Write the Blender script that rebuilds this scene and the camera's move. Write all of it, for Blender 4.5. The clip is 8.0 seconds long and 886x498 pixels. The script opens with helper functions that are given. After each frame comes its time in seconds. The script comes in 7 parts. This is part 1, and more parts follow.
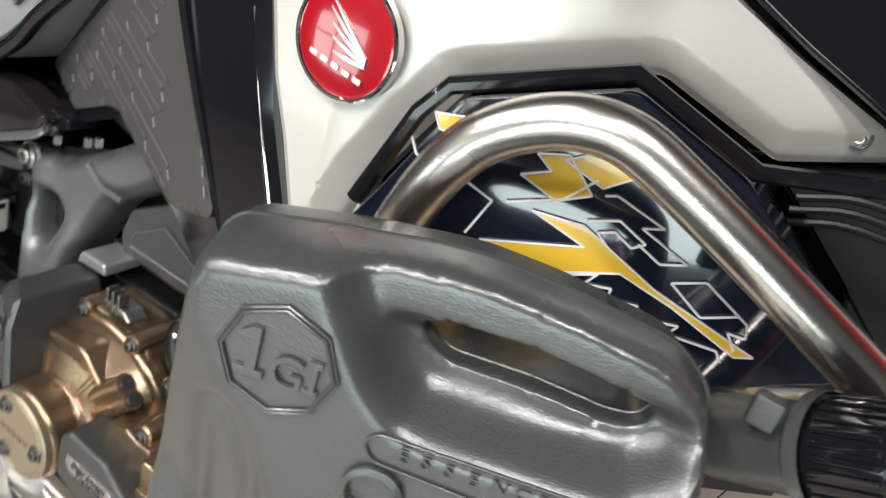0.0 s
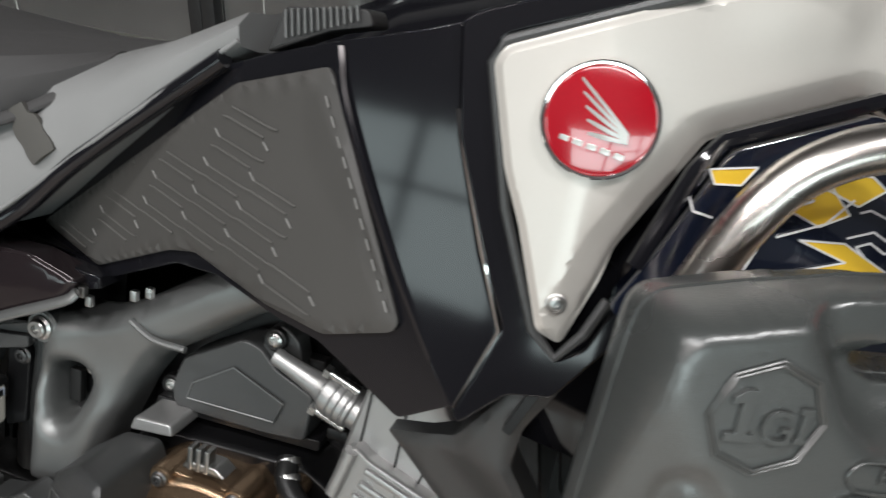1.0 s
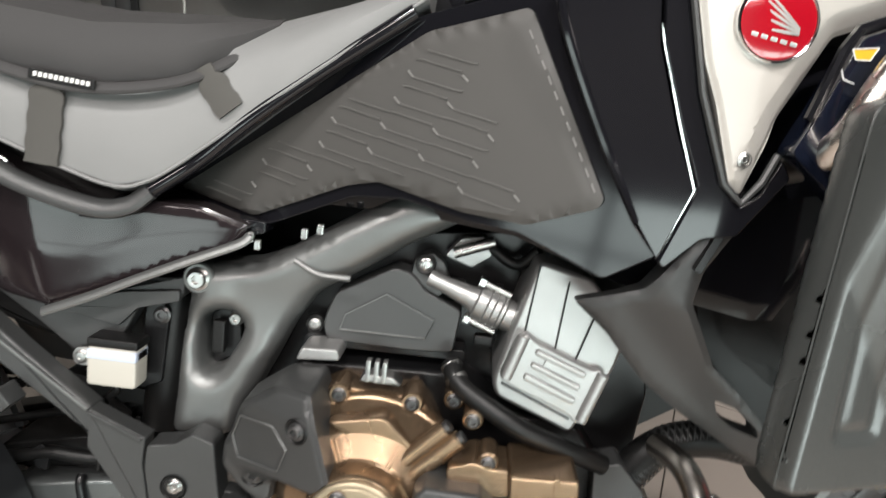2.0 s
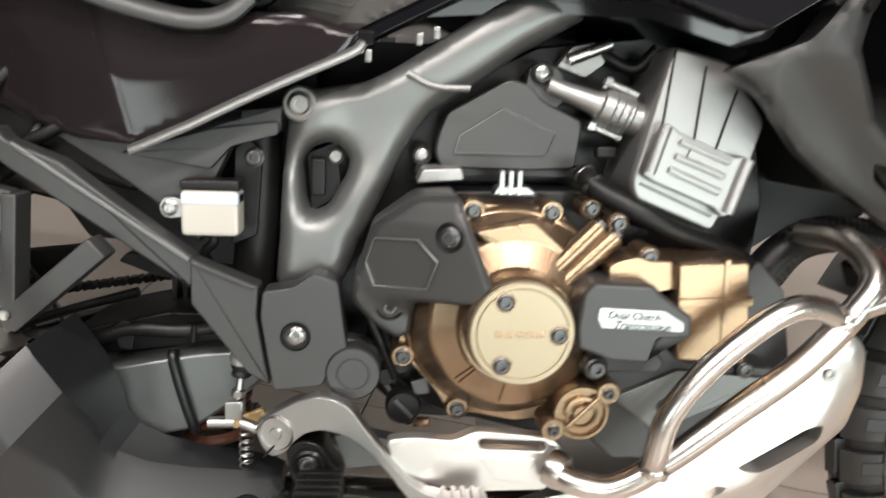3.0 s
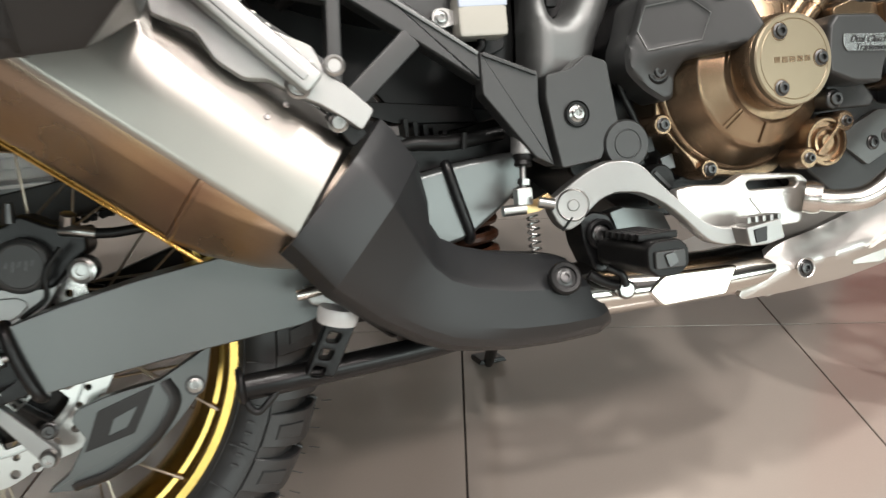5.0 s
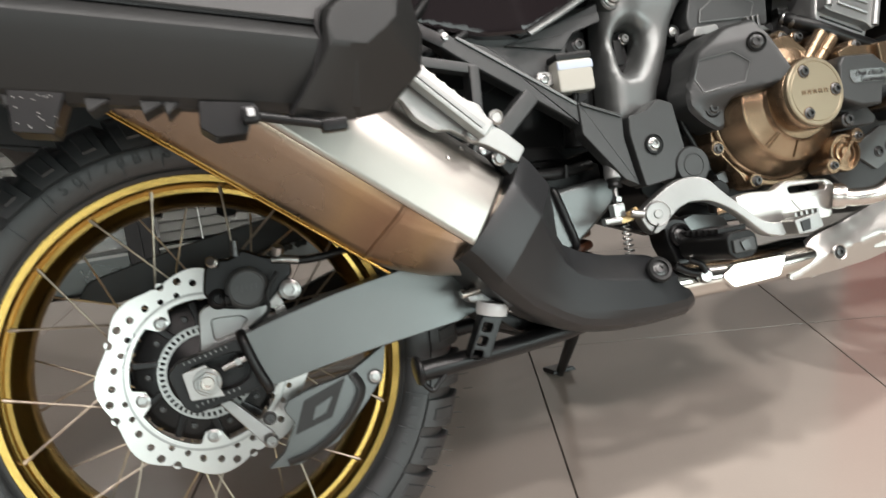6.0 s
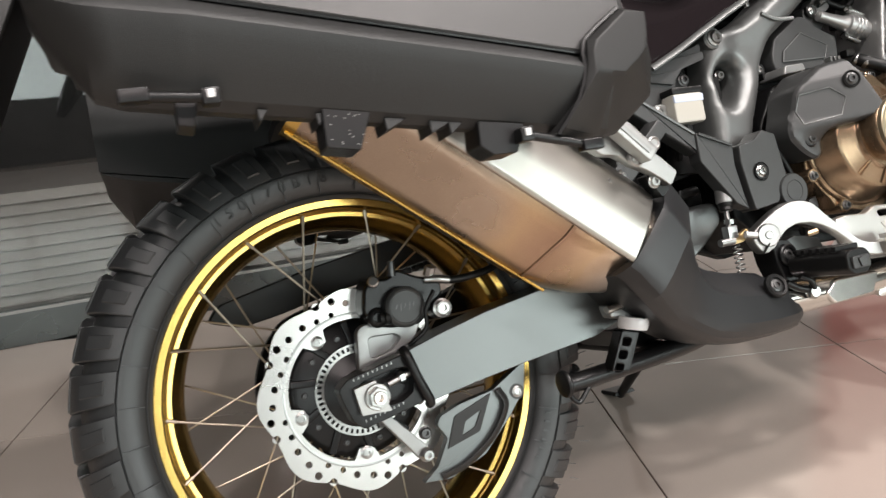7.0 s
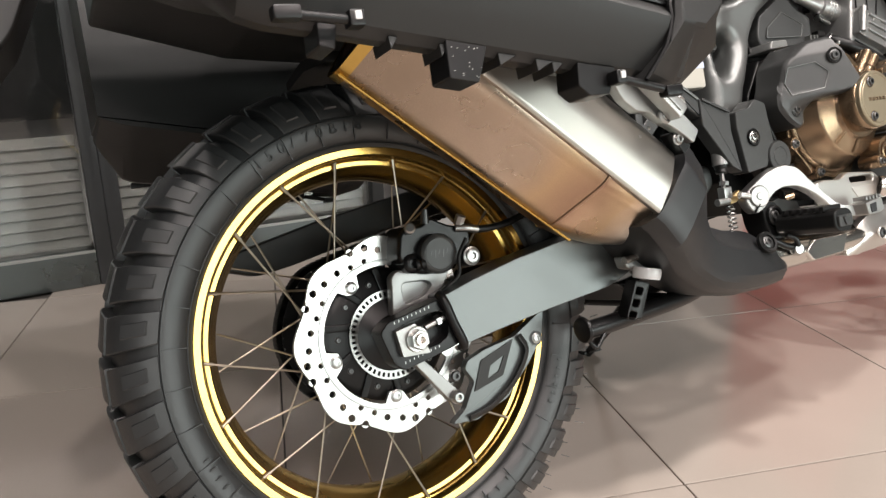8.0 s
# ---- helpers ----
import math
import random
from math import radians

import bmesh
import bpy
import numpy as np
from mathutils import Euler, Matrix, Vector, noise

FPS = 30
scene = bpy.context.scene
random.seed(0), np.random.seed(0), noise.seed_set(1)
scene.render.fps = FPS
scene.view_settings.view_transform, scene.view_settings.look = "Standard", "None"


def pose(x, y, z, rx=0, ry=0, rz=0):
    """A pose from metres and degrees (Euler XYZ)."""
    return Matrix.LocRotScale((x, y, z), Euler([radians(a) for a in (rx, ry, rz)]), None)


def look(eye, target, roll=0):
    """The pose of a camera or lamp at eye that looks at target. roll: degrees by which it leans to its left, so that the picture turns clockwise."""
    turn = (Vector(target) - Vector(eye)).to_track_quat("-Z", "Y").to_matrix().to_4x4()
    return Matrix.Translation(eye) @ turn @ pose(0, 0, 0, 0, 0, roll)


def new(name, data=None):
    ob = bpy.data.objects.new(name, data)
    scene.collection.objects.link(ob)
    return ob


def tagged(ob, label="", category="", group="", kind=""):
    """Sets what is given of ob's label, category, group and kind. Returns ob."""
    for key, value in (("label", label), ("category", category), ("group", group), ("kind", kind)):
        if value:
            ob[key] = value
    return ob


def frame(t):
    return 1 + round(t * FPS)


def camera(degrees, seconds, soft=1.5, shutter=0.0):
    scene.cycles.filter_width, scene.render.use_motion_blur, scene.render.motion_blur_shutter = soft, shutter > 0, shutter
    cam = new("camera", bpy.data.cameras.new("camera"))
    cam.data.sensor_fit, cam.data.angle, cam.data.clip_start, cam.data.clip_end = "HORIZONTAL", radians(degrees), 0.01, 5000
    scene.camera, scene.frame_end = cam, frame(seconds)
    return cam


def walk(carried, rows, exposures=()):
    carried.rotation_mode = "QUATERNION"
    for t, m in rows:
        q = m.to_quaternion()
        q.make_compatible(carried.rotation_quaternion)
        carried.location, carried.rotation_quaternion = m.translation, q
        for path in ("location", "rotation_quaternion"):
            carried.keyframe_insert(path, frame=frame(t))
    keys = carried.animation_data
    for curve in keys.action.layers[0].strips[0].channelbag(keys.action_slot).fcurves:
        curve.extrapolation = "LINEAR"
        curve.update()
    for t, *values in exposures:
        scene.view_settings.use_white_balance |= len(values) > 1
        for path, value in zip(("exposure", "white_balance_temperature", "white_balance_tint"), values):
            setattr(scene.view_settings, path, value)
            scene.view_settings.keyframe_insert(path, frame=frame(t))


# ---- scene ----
cam = camera(61.2, 8.0, soft=1.35, shutter=0.4)
# seconds, eye, target, roll
PATH = [
    (0, (1.2833, -0.2716, 1.1966), (0.5062, 1.0526, -0.085), 8.32),
    (0.5, (1.2021, -0.3206, 1.1764), (0.6268, 1.2369, 0.0615), 7.36),
    (1, (1.0839, -0.3764, 1.1805), (0.641, 1.2527, 0.1082), 4.27),
    (1.2, (1.0516, -0.3981, 1.1698), (0.6497, 1.2588, 0.1243), 3.95),
    (2.3, (0.7961, -0.6391, 1.0826), (0.8299, 1.1389, 0.1674), 5.53),
    (2.5, (0.7702, -0.6471, 1.0396), (0.8319, 1.1311, 0.1263), 4.83),
    (3, (0.6723, -0.6254, 0.9326), (0.8284, 1.138, 0.002), 3.48),
    (3.5, (0.5547, -0.6043, 0.8476), (0.8063, 1.1446, -0.0893), 2.17),
    (4, (0.4686, -0.6055, 0.7808), (0.8229, 1.1384, -0.132), 1.03),
    (4.5, (0.3702, -0.6552, 0.7134), (0.8173, 1.0953, -0.1444), 0.09),
    (4.7, (0.3266, -0.6872, 0.7046), (0.8029, 1.0747, -0.1133), -0.42),
    (5.8, (0.0915, -0.8665, 0.7172), (0.6364, 0.9487, 0.0783), -4.0),
    (6, (0.0451, -0.8921, 0.7322), (0.5982, 0.9308, 0.123), -5.17),
    (6.5, (-0.0774, -0.8833, 0.7501), (0.5339, 0.9431, 0.2111), -6.05),
    (7, (-0.21, -0.8544, 0.7424), (0.5034, 0.9405, 0.2236), -4.32),
    (7.5, (-0.3081, -0.8486, 0.7291), (0.517, 0.8903, 0.1857), -2.59),
    (8, (-0.3728, -0.8157, 0.7181), (0.5635, 0.8538, 0.1385), -1.16),
]
walk(cam, [(t, look(e, g, r)) for t, e, g, r in PATH], exposures=[(0.0, 0.5, 6150, 7), (0.5, 0.3, 6150, 7), (1.0, 0.15, 6100, 8), (2.5, 0.78, 6450, 9), (3.0, 0.64, 6480, 10), (3.5, 0.42, 6500, 11), (4.5, 0.38, 6480, 9), (6.0, 0.45, 6350, 9), (7.0, 0.6, 6450, 12), (8.0, 0.6, 6550, 12)])

# ---- light ----
world = bpy.data.worlds.new("showroom")
world.use_nodes = True
world.node_tree.nodes["Background"].inputs[0].default_value = (0.9, 0.95, 1.0, 1)
world.node_tree.nodes["Background"].inputs[1].default_value = 0.025


def area(name, eye, target, sx, sy, watts, color):
    d = bpy.data.lights.new(name, "AREA")
    d.shape, d.size, d.size_y, d.energy, d.color = "RECTANGLE", sx, sy, watts, color
    ob = new(name, d)
    ob.matrix_world = look(eye, target)
    return ob


WARM, PINK, MINT = (1.0, 0.945, 0.895), (1.0, 0.875, 0.83), (0.90, 1.0, 0.955)
# daylight in the glazed front of the showroom, behind the camera
area("window_light", (2.375, -3.62, 1.09), (2.375, 0, 1.0), 3.25, 1.04, 64, MINT)
area("window_light", (-1.2, -3.62, 1.09), (-1.2, 0, 1.0), 1.6, 1.04, 20, MINT)
# lamp panels and spot lamps on the dark ceiling
area("ceiling_lamp_light", (1.3, -2.75, 3.05), (1.3, -2.7, 0), 1.5, 0.5, 42, PINK)
area("ceiling_lamp_light", (-0.7, -2.75, 3.05), (-0.7, -2.7, 0), 1.5, 0.5, 42, PINK)
for lx, ly, w in ((0.35, -1.0, 30), (2.3, -0.9, 34), (-0.95, -1.25, 24), (1.3, -1.7, 30)):
    area("spot_lamp_light", (lx, ly, 3.05), (lx, ly + 0.03, 0), 0.16, 0.16, w, WARM)

area("back_room_lamp_light", (-1.0, 3.6, 2.35), (-1.0, 3.61, 0), 1.2, 0.6, 9, WARM)

# ---- helpers ----
TILT_DEG, AXLE_Z, MID = 17.0, 0.335, 0.06
# the motorcycle's own frame: x ahead, y to its left, z up in its plane; it leans on its side stand
BIKE = pose(0, 0, AXLE_Z, -TILT_DEG)


def finish(bm, name, mat, angle=38):
    bmesh.ops.recalc_face_normals(bm, faces=bm.faces)
    me = bpy.data.meshes.new(name)
    bm.to_mesh(me)
    bm.free()
    me.polygons.foreach_set("use_smooth", [True] * len(me.polygons))
    me.set_sharp_from_angle(angle=radians(angle))
    if mat:
        me.materials.append(mat)
    return me


def part(name, bm, mat, parent, label="", angle=38):
    ob = new(name, finish(bm, name, mat, angle))
    ob.parent = parent
    if len(ob.data.polygons) > 12:
        even = ob.modifiers.new("normals", "WEIGHTED_NORMAL")
        even.keep_sharp = True
    return tagged(ob, label) if label else ob


def thing(name, bm, mat, m, label, category, group="", kind=""):
    ob = new(name, finish(bm, name, mat) if bm else None)
    ob.matrix_world = m
    return tagged(ob, label, category, group, kind)


def area2(poly):
    return sum(a[0] * b[1] - b[0] * a[1] for a, b in zip(poly, poly[1:] + poly[:1])) / 2


def rounded(poly, r, n=4):
    """The polygon with its corners rounded by about r; r may be a list, one for each corner."""
    out, k = [], len(poly)
    for i in range(k):
        p, a, b = Vector(poly[i]), Vector(poly[i - 1]), Vector(poly[(i + 1) % k])
        ri = r[i] if isinstance(r, (list, tuple)) else r
        u, v = a - p, b - p
        d = min(ri, u.length * 0.45, v.length * 0.45)
        if d < 1e-4:
            out.append(tuple(p))
            continue
        s, e = p + u.normalized() * d, p + v.normalized() * d
        for j in range(n + 1):
            t = j / n
            out.append(tuple(s * (1 - t) ** 2 + p * 2 * t * (1 - t) + e * t * t))
    return out


def inset(poly, d):
    """The polygon moved inwards by d."""
    sign, k, out = (1 if area2(poly) > 0 else -1), len(poly), []
    for i in range(k):
        p, a, b = Vector(poly[i]), Vector(poly[i - 1]), Vector(poly[(i + 1) % k])
        u, v = (p - a), (b - p)
        if u.length < 1e-7 or v.length < 1e-7:
            out.append(tuple(p))
            continue
        u, v = u.normalized(), v.normalized()
        n1, n2 = Vector((-u.y, u.x)) * sign, Vector((-v.y, v.x)) * sign
        m = n1 + n2
        m = m / max(m.length_squared, 0.35) * 2 if m.length > 1e-6 else n1
        out.append(tuple(p + m * d * 0.5 * 2 / 2))
    return out


def plate(poly, y, depth, bevel=0.003, r=0.004, holes=(), b=0.0, c=0.0, dome=0.0, bm=None, steps=3):
    """A thick plate with the outline poly (x, z), its face at y + b x + c z towards -y, rounded at its front edge."""
    bm = bm or bmesh.new()
    loops = [(rounded(poly, r), 1)] + [(rounded(h, r), -1) for h in holes]
    front = []

    def ring(pts, dy):
        return [bm.verts.new((px, y + dy + b * px + c * pz, pz)) for px, pz in pts]

    for pts, way in loops:
        rings = [ring(pts, depth)]
        for s in range(steps + 1):
            a = math.pi / 2 * s / steps
            rings.append(ring(inset(pts, way * bevel * (1 - math.cos(a))), bevel * (1 - math.sin(a))))
        for r0, r1 in zip(rings, rings[1:]):
            for i in range(len(pts)):
                bm.faces.new((r0[i - 1], r0[i], r1[i], r1[i - 1]))
        front.append(rings[-1])
    if holes:
        from mathutils.geometry import delaunay_2d_cdt
        flat, verts, edges = [], [], []
        for lp in front:
            k = len(flat)
            flat += [Vector((v.co.x, v.co.z)) for v in lp]
            verts += lp
            edges += [(k + i, k + (i + 1) % len(lp)) for i in range(len(lp))]
        v2, _, f2, back, *_ = delaunay_2d_cdt(flat, edges, [], 0, 1e-7)
        rings = [[flat[i] for i in range(k0, k0 + len(lp))] for k0, lp in zip(np.cumsum([0] + [len(lp) for lp in front[:-1]]), front)]
        lim = np.array([[(p.x, p.y), (q.x, q.y)] for rg in rings for p, q in zip(rg, rg[1:] + rg[:1])])
        for f in f2:
            cx, cy = sum(v2[i].x for i in f) / 3, sum(v2[i].y for i in f) / 3
            p, q = lim[:, 0], lim[:, 1]
            up = (p[:, 1] > cy) != (q[:, 1] > cy)
            dy = np.where(up, q[:, 1] - p[:, 1], 1.0)
            cut = up & (cx < (q[:, 0] - p[:, 0]) * (cy - p[:, 1]) / dy + p[:, 0])
            if cut.sum() % 2 and all(back[i] for i in f):
                bm.faces.new([verts[back[i][0]] for i in f])
    else:
        bm.faces.new(front[0])
    return bm


def spline(pts, n=8, closed=False):
    """Points on a smooth curve through pts."""
    P, out = [Vector(p) for p in pts], []
    k = len(P)
    for i in range(k if closed else k - 1):
        p1, p2 = P[i], P[(i + 1) % k]
        p0 = P[i - 1] if i or closed else p1 * 2 - p2
        p3 = P[(i + 2) % k] if i + 2 < k or closed else p2 * 2 - p1
        for j in range(n):
            t = j / n
            out.append(0.5 * (2 * p1 + (p2 - p0) * t + (2 * p0 - 5 * p1 + 4 * p2 - p3) * t * t + (3 * p1 - p0 - 3 * p2 + p3) * t ** 3))
    if not closed:
        out.append(P[-1])
    return out


def tube(pts, r, n=14, smooth=8, bm=None, caps=True, flat=1.0):
    """A bent round bar through pts; r may be a list, one for each point."""
    bm = bm or bmesh.new()
    path = spline(pts, smooth) if smooth > 1 else [Vector(p) for p in pts]
    rs = [r] * len(pts) if not isinstance(r, (list, tuple)) else r
    k, rings, up = len(path), [], None
    for i, p in enumerate(path):
        t = (path[min(i + 1, k - 1)] - path[max(i - 1, 0)]).normalized()
        if up is None:
            up = t.orthogonal().normalized()
        up = (up - t * up.dot(t)).normalized()
        side = t.cross(up)
        f = i / (k - 1) * (len(rs) - 1)
        j = min(int(f), len(rs) - 2) if len(rs) > 1 else 0
        rad = rs[j] + (rs[min(j + 1, len(rs) - 1)] - rs[j]) * (f - j)
        rings.append([bm.verts.new(p + (up * math.cos(a) + side * math.sin(a) * flat) * rad) for a in (2 * math.pi * q / n for q in range(n))])
    for r0, r1 in zip(rings, rings[1:]):
        for i in range(n):
            bm.faces.new((r0[i - 1], r0[i], r1[i], r1[i - 1]))
    if caps:
        bm.faces.new(rings[0][::-1]), bm.faces.new(rings[-1])
    return bm


def lathe(profile, centre=(0, 0, 0), axis=(0, -1, 0), n=40, bm=None, arc=None):
    """A turned shape: profile of (radius, height along the axis)."""
    bm = bm or bmesh.new()
    ax = Vector(axis).normalized()
    u = Vector((0, 0, 1)) if abs(ax.z) < 0.9 else Vector((1, 0, 0))
    u = (u - ax * u.dot(ax)).normalized()
    v, c, rings = ax.cross(u), Vector(centre), []
    for rad, h in profile:
        if rad < 1e-5:
            rings.append([bm.verts.new(c + ax * h)])
        else:
            rings.append([bm.verts.new(c + ax * h + (u * math.cos(a) + v * math.sin(a)) * rad) for a in (2 * math.pi * q / n for q in range(n))])
    for r0, r1 in zip(rings, rings[1:]):
        for i in range(n):
            if len(r0) == 1 and len(r1) == 1:
                continue
            if len(r0) == 1:
                bm.faces.new((r0[0], r1[i - 1], r1[i]))
            elif len(r1) == 1:
                bm.faces.new((r0[i - 1], r0[i], r1[0]))
            else:
                bm.faces.new((r0[i - 1], r0[i], r1[i], r1[i - 1]))
    return bm


def loft(sections, caps=True, bm=None):
    """A skin over sections, each a closed loop of as many points."""
    bm = bm or bmesh.new()
    rings = [[bm.verts.new(p) for p in s] for s in sections]
    for r0, r1 in zip(rings, rings[1:]):
        for i in range(len(r0)):
            bm.faces.new((r0[i - 1], r0[i], r1[i], r1[i - 1]))
    if caps:
        bm.faces.new(rings[0][::-1]), bm.faces.new(rings[-1])
    return bm


def box(c, s, bevel=0.002, m=None, bm=None):
    """A block with rounded edges, centre c and sizes s, turned by m."""
    tmp = bmesh.new()
    bmesh.ops.create_cube(tmp, size=1, matrix=Matrix.Diagonal((*s, 1)))
    if bevel:
        bmesh.ops.bevel(tmp, geom=tmp.edges[:], offset=bevel, segments=2, affect="EDGES", profile=0.5)
    tmp.transform(Matrix.Translation(c) @ (m or Matrix()))
    if bm is None:
        return tmp
    me = bpy.data.meshes.new("tmp")
    tmp.to_mesh(me), tmp.free()
    bm.from_mesh(me)
    bpy.data.meshes.remove(me)
    return bm


def bar(a, b, w, h, bevel=0.002, bm=None, up=(0, 1, 0)):
    """A straight bar from a to b, w across its face and h deep along up."""
    a, b = Vector(a), Vector(b)
    x = (b - a).normalized()
    z = Vector(up)
    z = (z - x * z.dot(x)).normalized()
    y = z.cross(x)
    m = Matrix((x, y, z)).transposed().to_4x4()
    return box((a + b) / 2, ((b - a).length, w, h), bevel, m, bm)


def bolt(c, r, parent, mat, axis=(0, -1, 0), h=0.004, socket=True, name="bolt", label=""):
    """A flanged bolt with a hexagon socket, its seat at c."""
    prof = [(r * 1.35, 0), (r * 1.35, h * 0.25), (r * 1.05, h * 0.42), (r, h * 0.5), (r, h * 0.88), (r * 0.88, h)]
    prof += [(r * 0.52, h), (r * 0.5, h * 0.4), (0, h * 0.4)] if socket else [(0, h)]
    return part(name, lathe(prof, c, axis, 18), mat, parent, label)


def relief(outline, holes, height, base, step, to3, bm=None, rings=()):
    """A modelled panel: height(u, v) over the outline, on a fine net, with sides down to base. to3 takes (u, v, h) to a place."""
    from mathutils.geometry import delaunay_2d_cdt
    bm = bm or bmesh.new()

    def dense(poly):
        out = []
        for a, b in zip(poly, poly[1:] + poly[:1]):
            a, b = Vector(a), Vector(b)
            n = max(1, int((b - a).length / step))
            out += [a + (b - a) * (i / n) for i in range(n)]
        return out

    loops = [dense(outline)] + [dense(h) for h in holes]
    if area2([tuple(p) for p in loops[0]]) < 0:
        loops[0].reverse()
    for h in loops[1:]:
        if area2([tuple(p) for p in h]) > 0:
            h.reverse()

    def inside(p, poly):
        c = False
        for a, b in zip(poly, poly[1:] + poly[:1]):
            if (a.y > p.y) != (b.y > p.y) and p.x < (b.x - a.x) * (p.y - a.y) / (b.y - a.y) + a.x:
                c = not c
        return c

    pts, edges = [], []
    for lp in loops:
        k = len(pts)
        pts += lp
        edges += [(k + i, k + (i + 1) % len(lp)) for i in range(len(lp))]
    for lp in loops:
        for i, p in enumerate(lp):
            d = lp[(i + 1) % len(lp)] - lp[i - 1]
            if d.length < 1e-7:
                continue
            nrm = Vector((-d.y, d.x)).normalized()
            for r in rings:
                q = p + nrm * r
                if inside(q, loops[0]) and not any(inside(q, h) for h in loops[1:]) and all((w - q).length > r * 0.93 for lq in loops for w in lq):
                    pts.append(q)
    edge_pts = list(pts)
    arr = np.array([(p.x, p.y) for p in edge_pts])
    x0, y0 = arr.min(0)
    x1, y1 = arr.max(0)
    row, y = 0, y0
    while y < y1:
        x = x0 + (step / 2 if row % 2 else 0)
        while x < x1:
            p = Vector((x, y))
            if inside(p, loops[0]) and not any(inside(p, h) for h in loops[1:]):
                if ((arr - (x, y)) ** 2).sum(1).min() > (step * 0.55) ** 2:
                    pts.append(p)
            x += step
        y += step * 0.87
        row += 1
    v2, e2, f2, *_ = delaunay_2d_cdt(pts, edges, [], 0, 1e-6)
    top = [bm.verts.new(to3(p.x, p.y, height(p.x, p.y))) for p in v2]
    for f in f2:
        m = Vector((sum(v2[i].x for i in f) / 3, sum(v2[i].y for i in f) / 3))
        if inside(m, loops[0]) and not any(inside(m, h) for h in loops[1:]):
            bm.faces.new([top[i] for i in f])
    rim = [e for e in bm.edges if len(e.link_faces) == 1]
    keys = {v: v2[i] for i, v in enumerate(top)}
    low = {}
    for e in rim:
        for v in e.verts:
            if v in keys and v not in low:
                low[v] = bm.verts.new(to3(keys[v].x, keys[v].y, base))
    for e in rim:
        a, b = e.verts
        if a in low and b in low:
            bm.faces.new((a, b, low[b], low[a]))
    return bm


def sstep(a, b, x):
    t = min(max((x - a) / (b - a), 0.0), 1.0)
    return t * t * (3 - 2 * t)


def edge_dist(p, poly):
    """How far the point lies from the polygon's outline; minus outside."""
    q, best, c = Vector(p), 9.0, False
    for a, b in zip(poly, poly[1:] + poly[:1]):
        a, b = Vector(a), Vector(b)
        d = b - a
        t = min(max((q - a).dot(d) / max(d.length_squared, 1e-12), 0), 1)
        best = min(best, (a + d * t - q).length)
        if (a.y > q.y) != (b.y > q.y) and q.x < (b.x - a.x) * (q.y - a.y) / (b.y - a.y) + a.x:
            c = not c
    return best if c else -best


def side3(y, b=0.0, c=0.0):
    """Takes (x, z, height) to the motorcycle's right side: height counts outwards."""
    return lambda u, v, h: (u, y + b * u + c * v - h, v)


def lettering(text, size, depth=0.0004, shear=0.0, spacing=1.0):
    """A mesh of words in the built-in font, flat in x and y, its start at the origin."""
    cu = bpy.data.curves.new("lettering", "FONT")
    cu.body, cu.size, cu.extrude, cu.shear, cu.space_character = text, size, depth, shear, spacing
    ob = bpy.data.objects.new("lettering", cu)
    me = bpy.data.meshes.new_from_object(ob)
    bpy.data.objects.remove(ob)
    bm = bmesh.new()
    bm.from_mesh(me)
    bpy.data.meshes.remove(me)
    return bm


# lays the flat (x, y, up) of lettering onto the right side of the motorcycle
ON_SIDE = Matrix(((1, 0, 0, 0), (0, 0, -1, 0), (0, 1, 0, 0), (0, 0, 0, 1)))

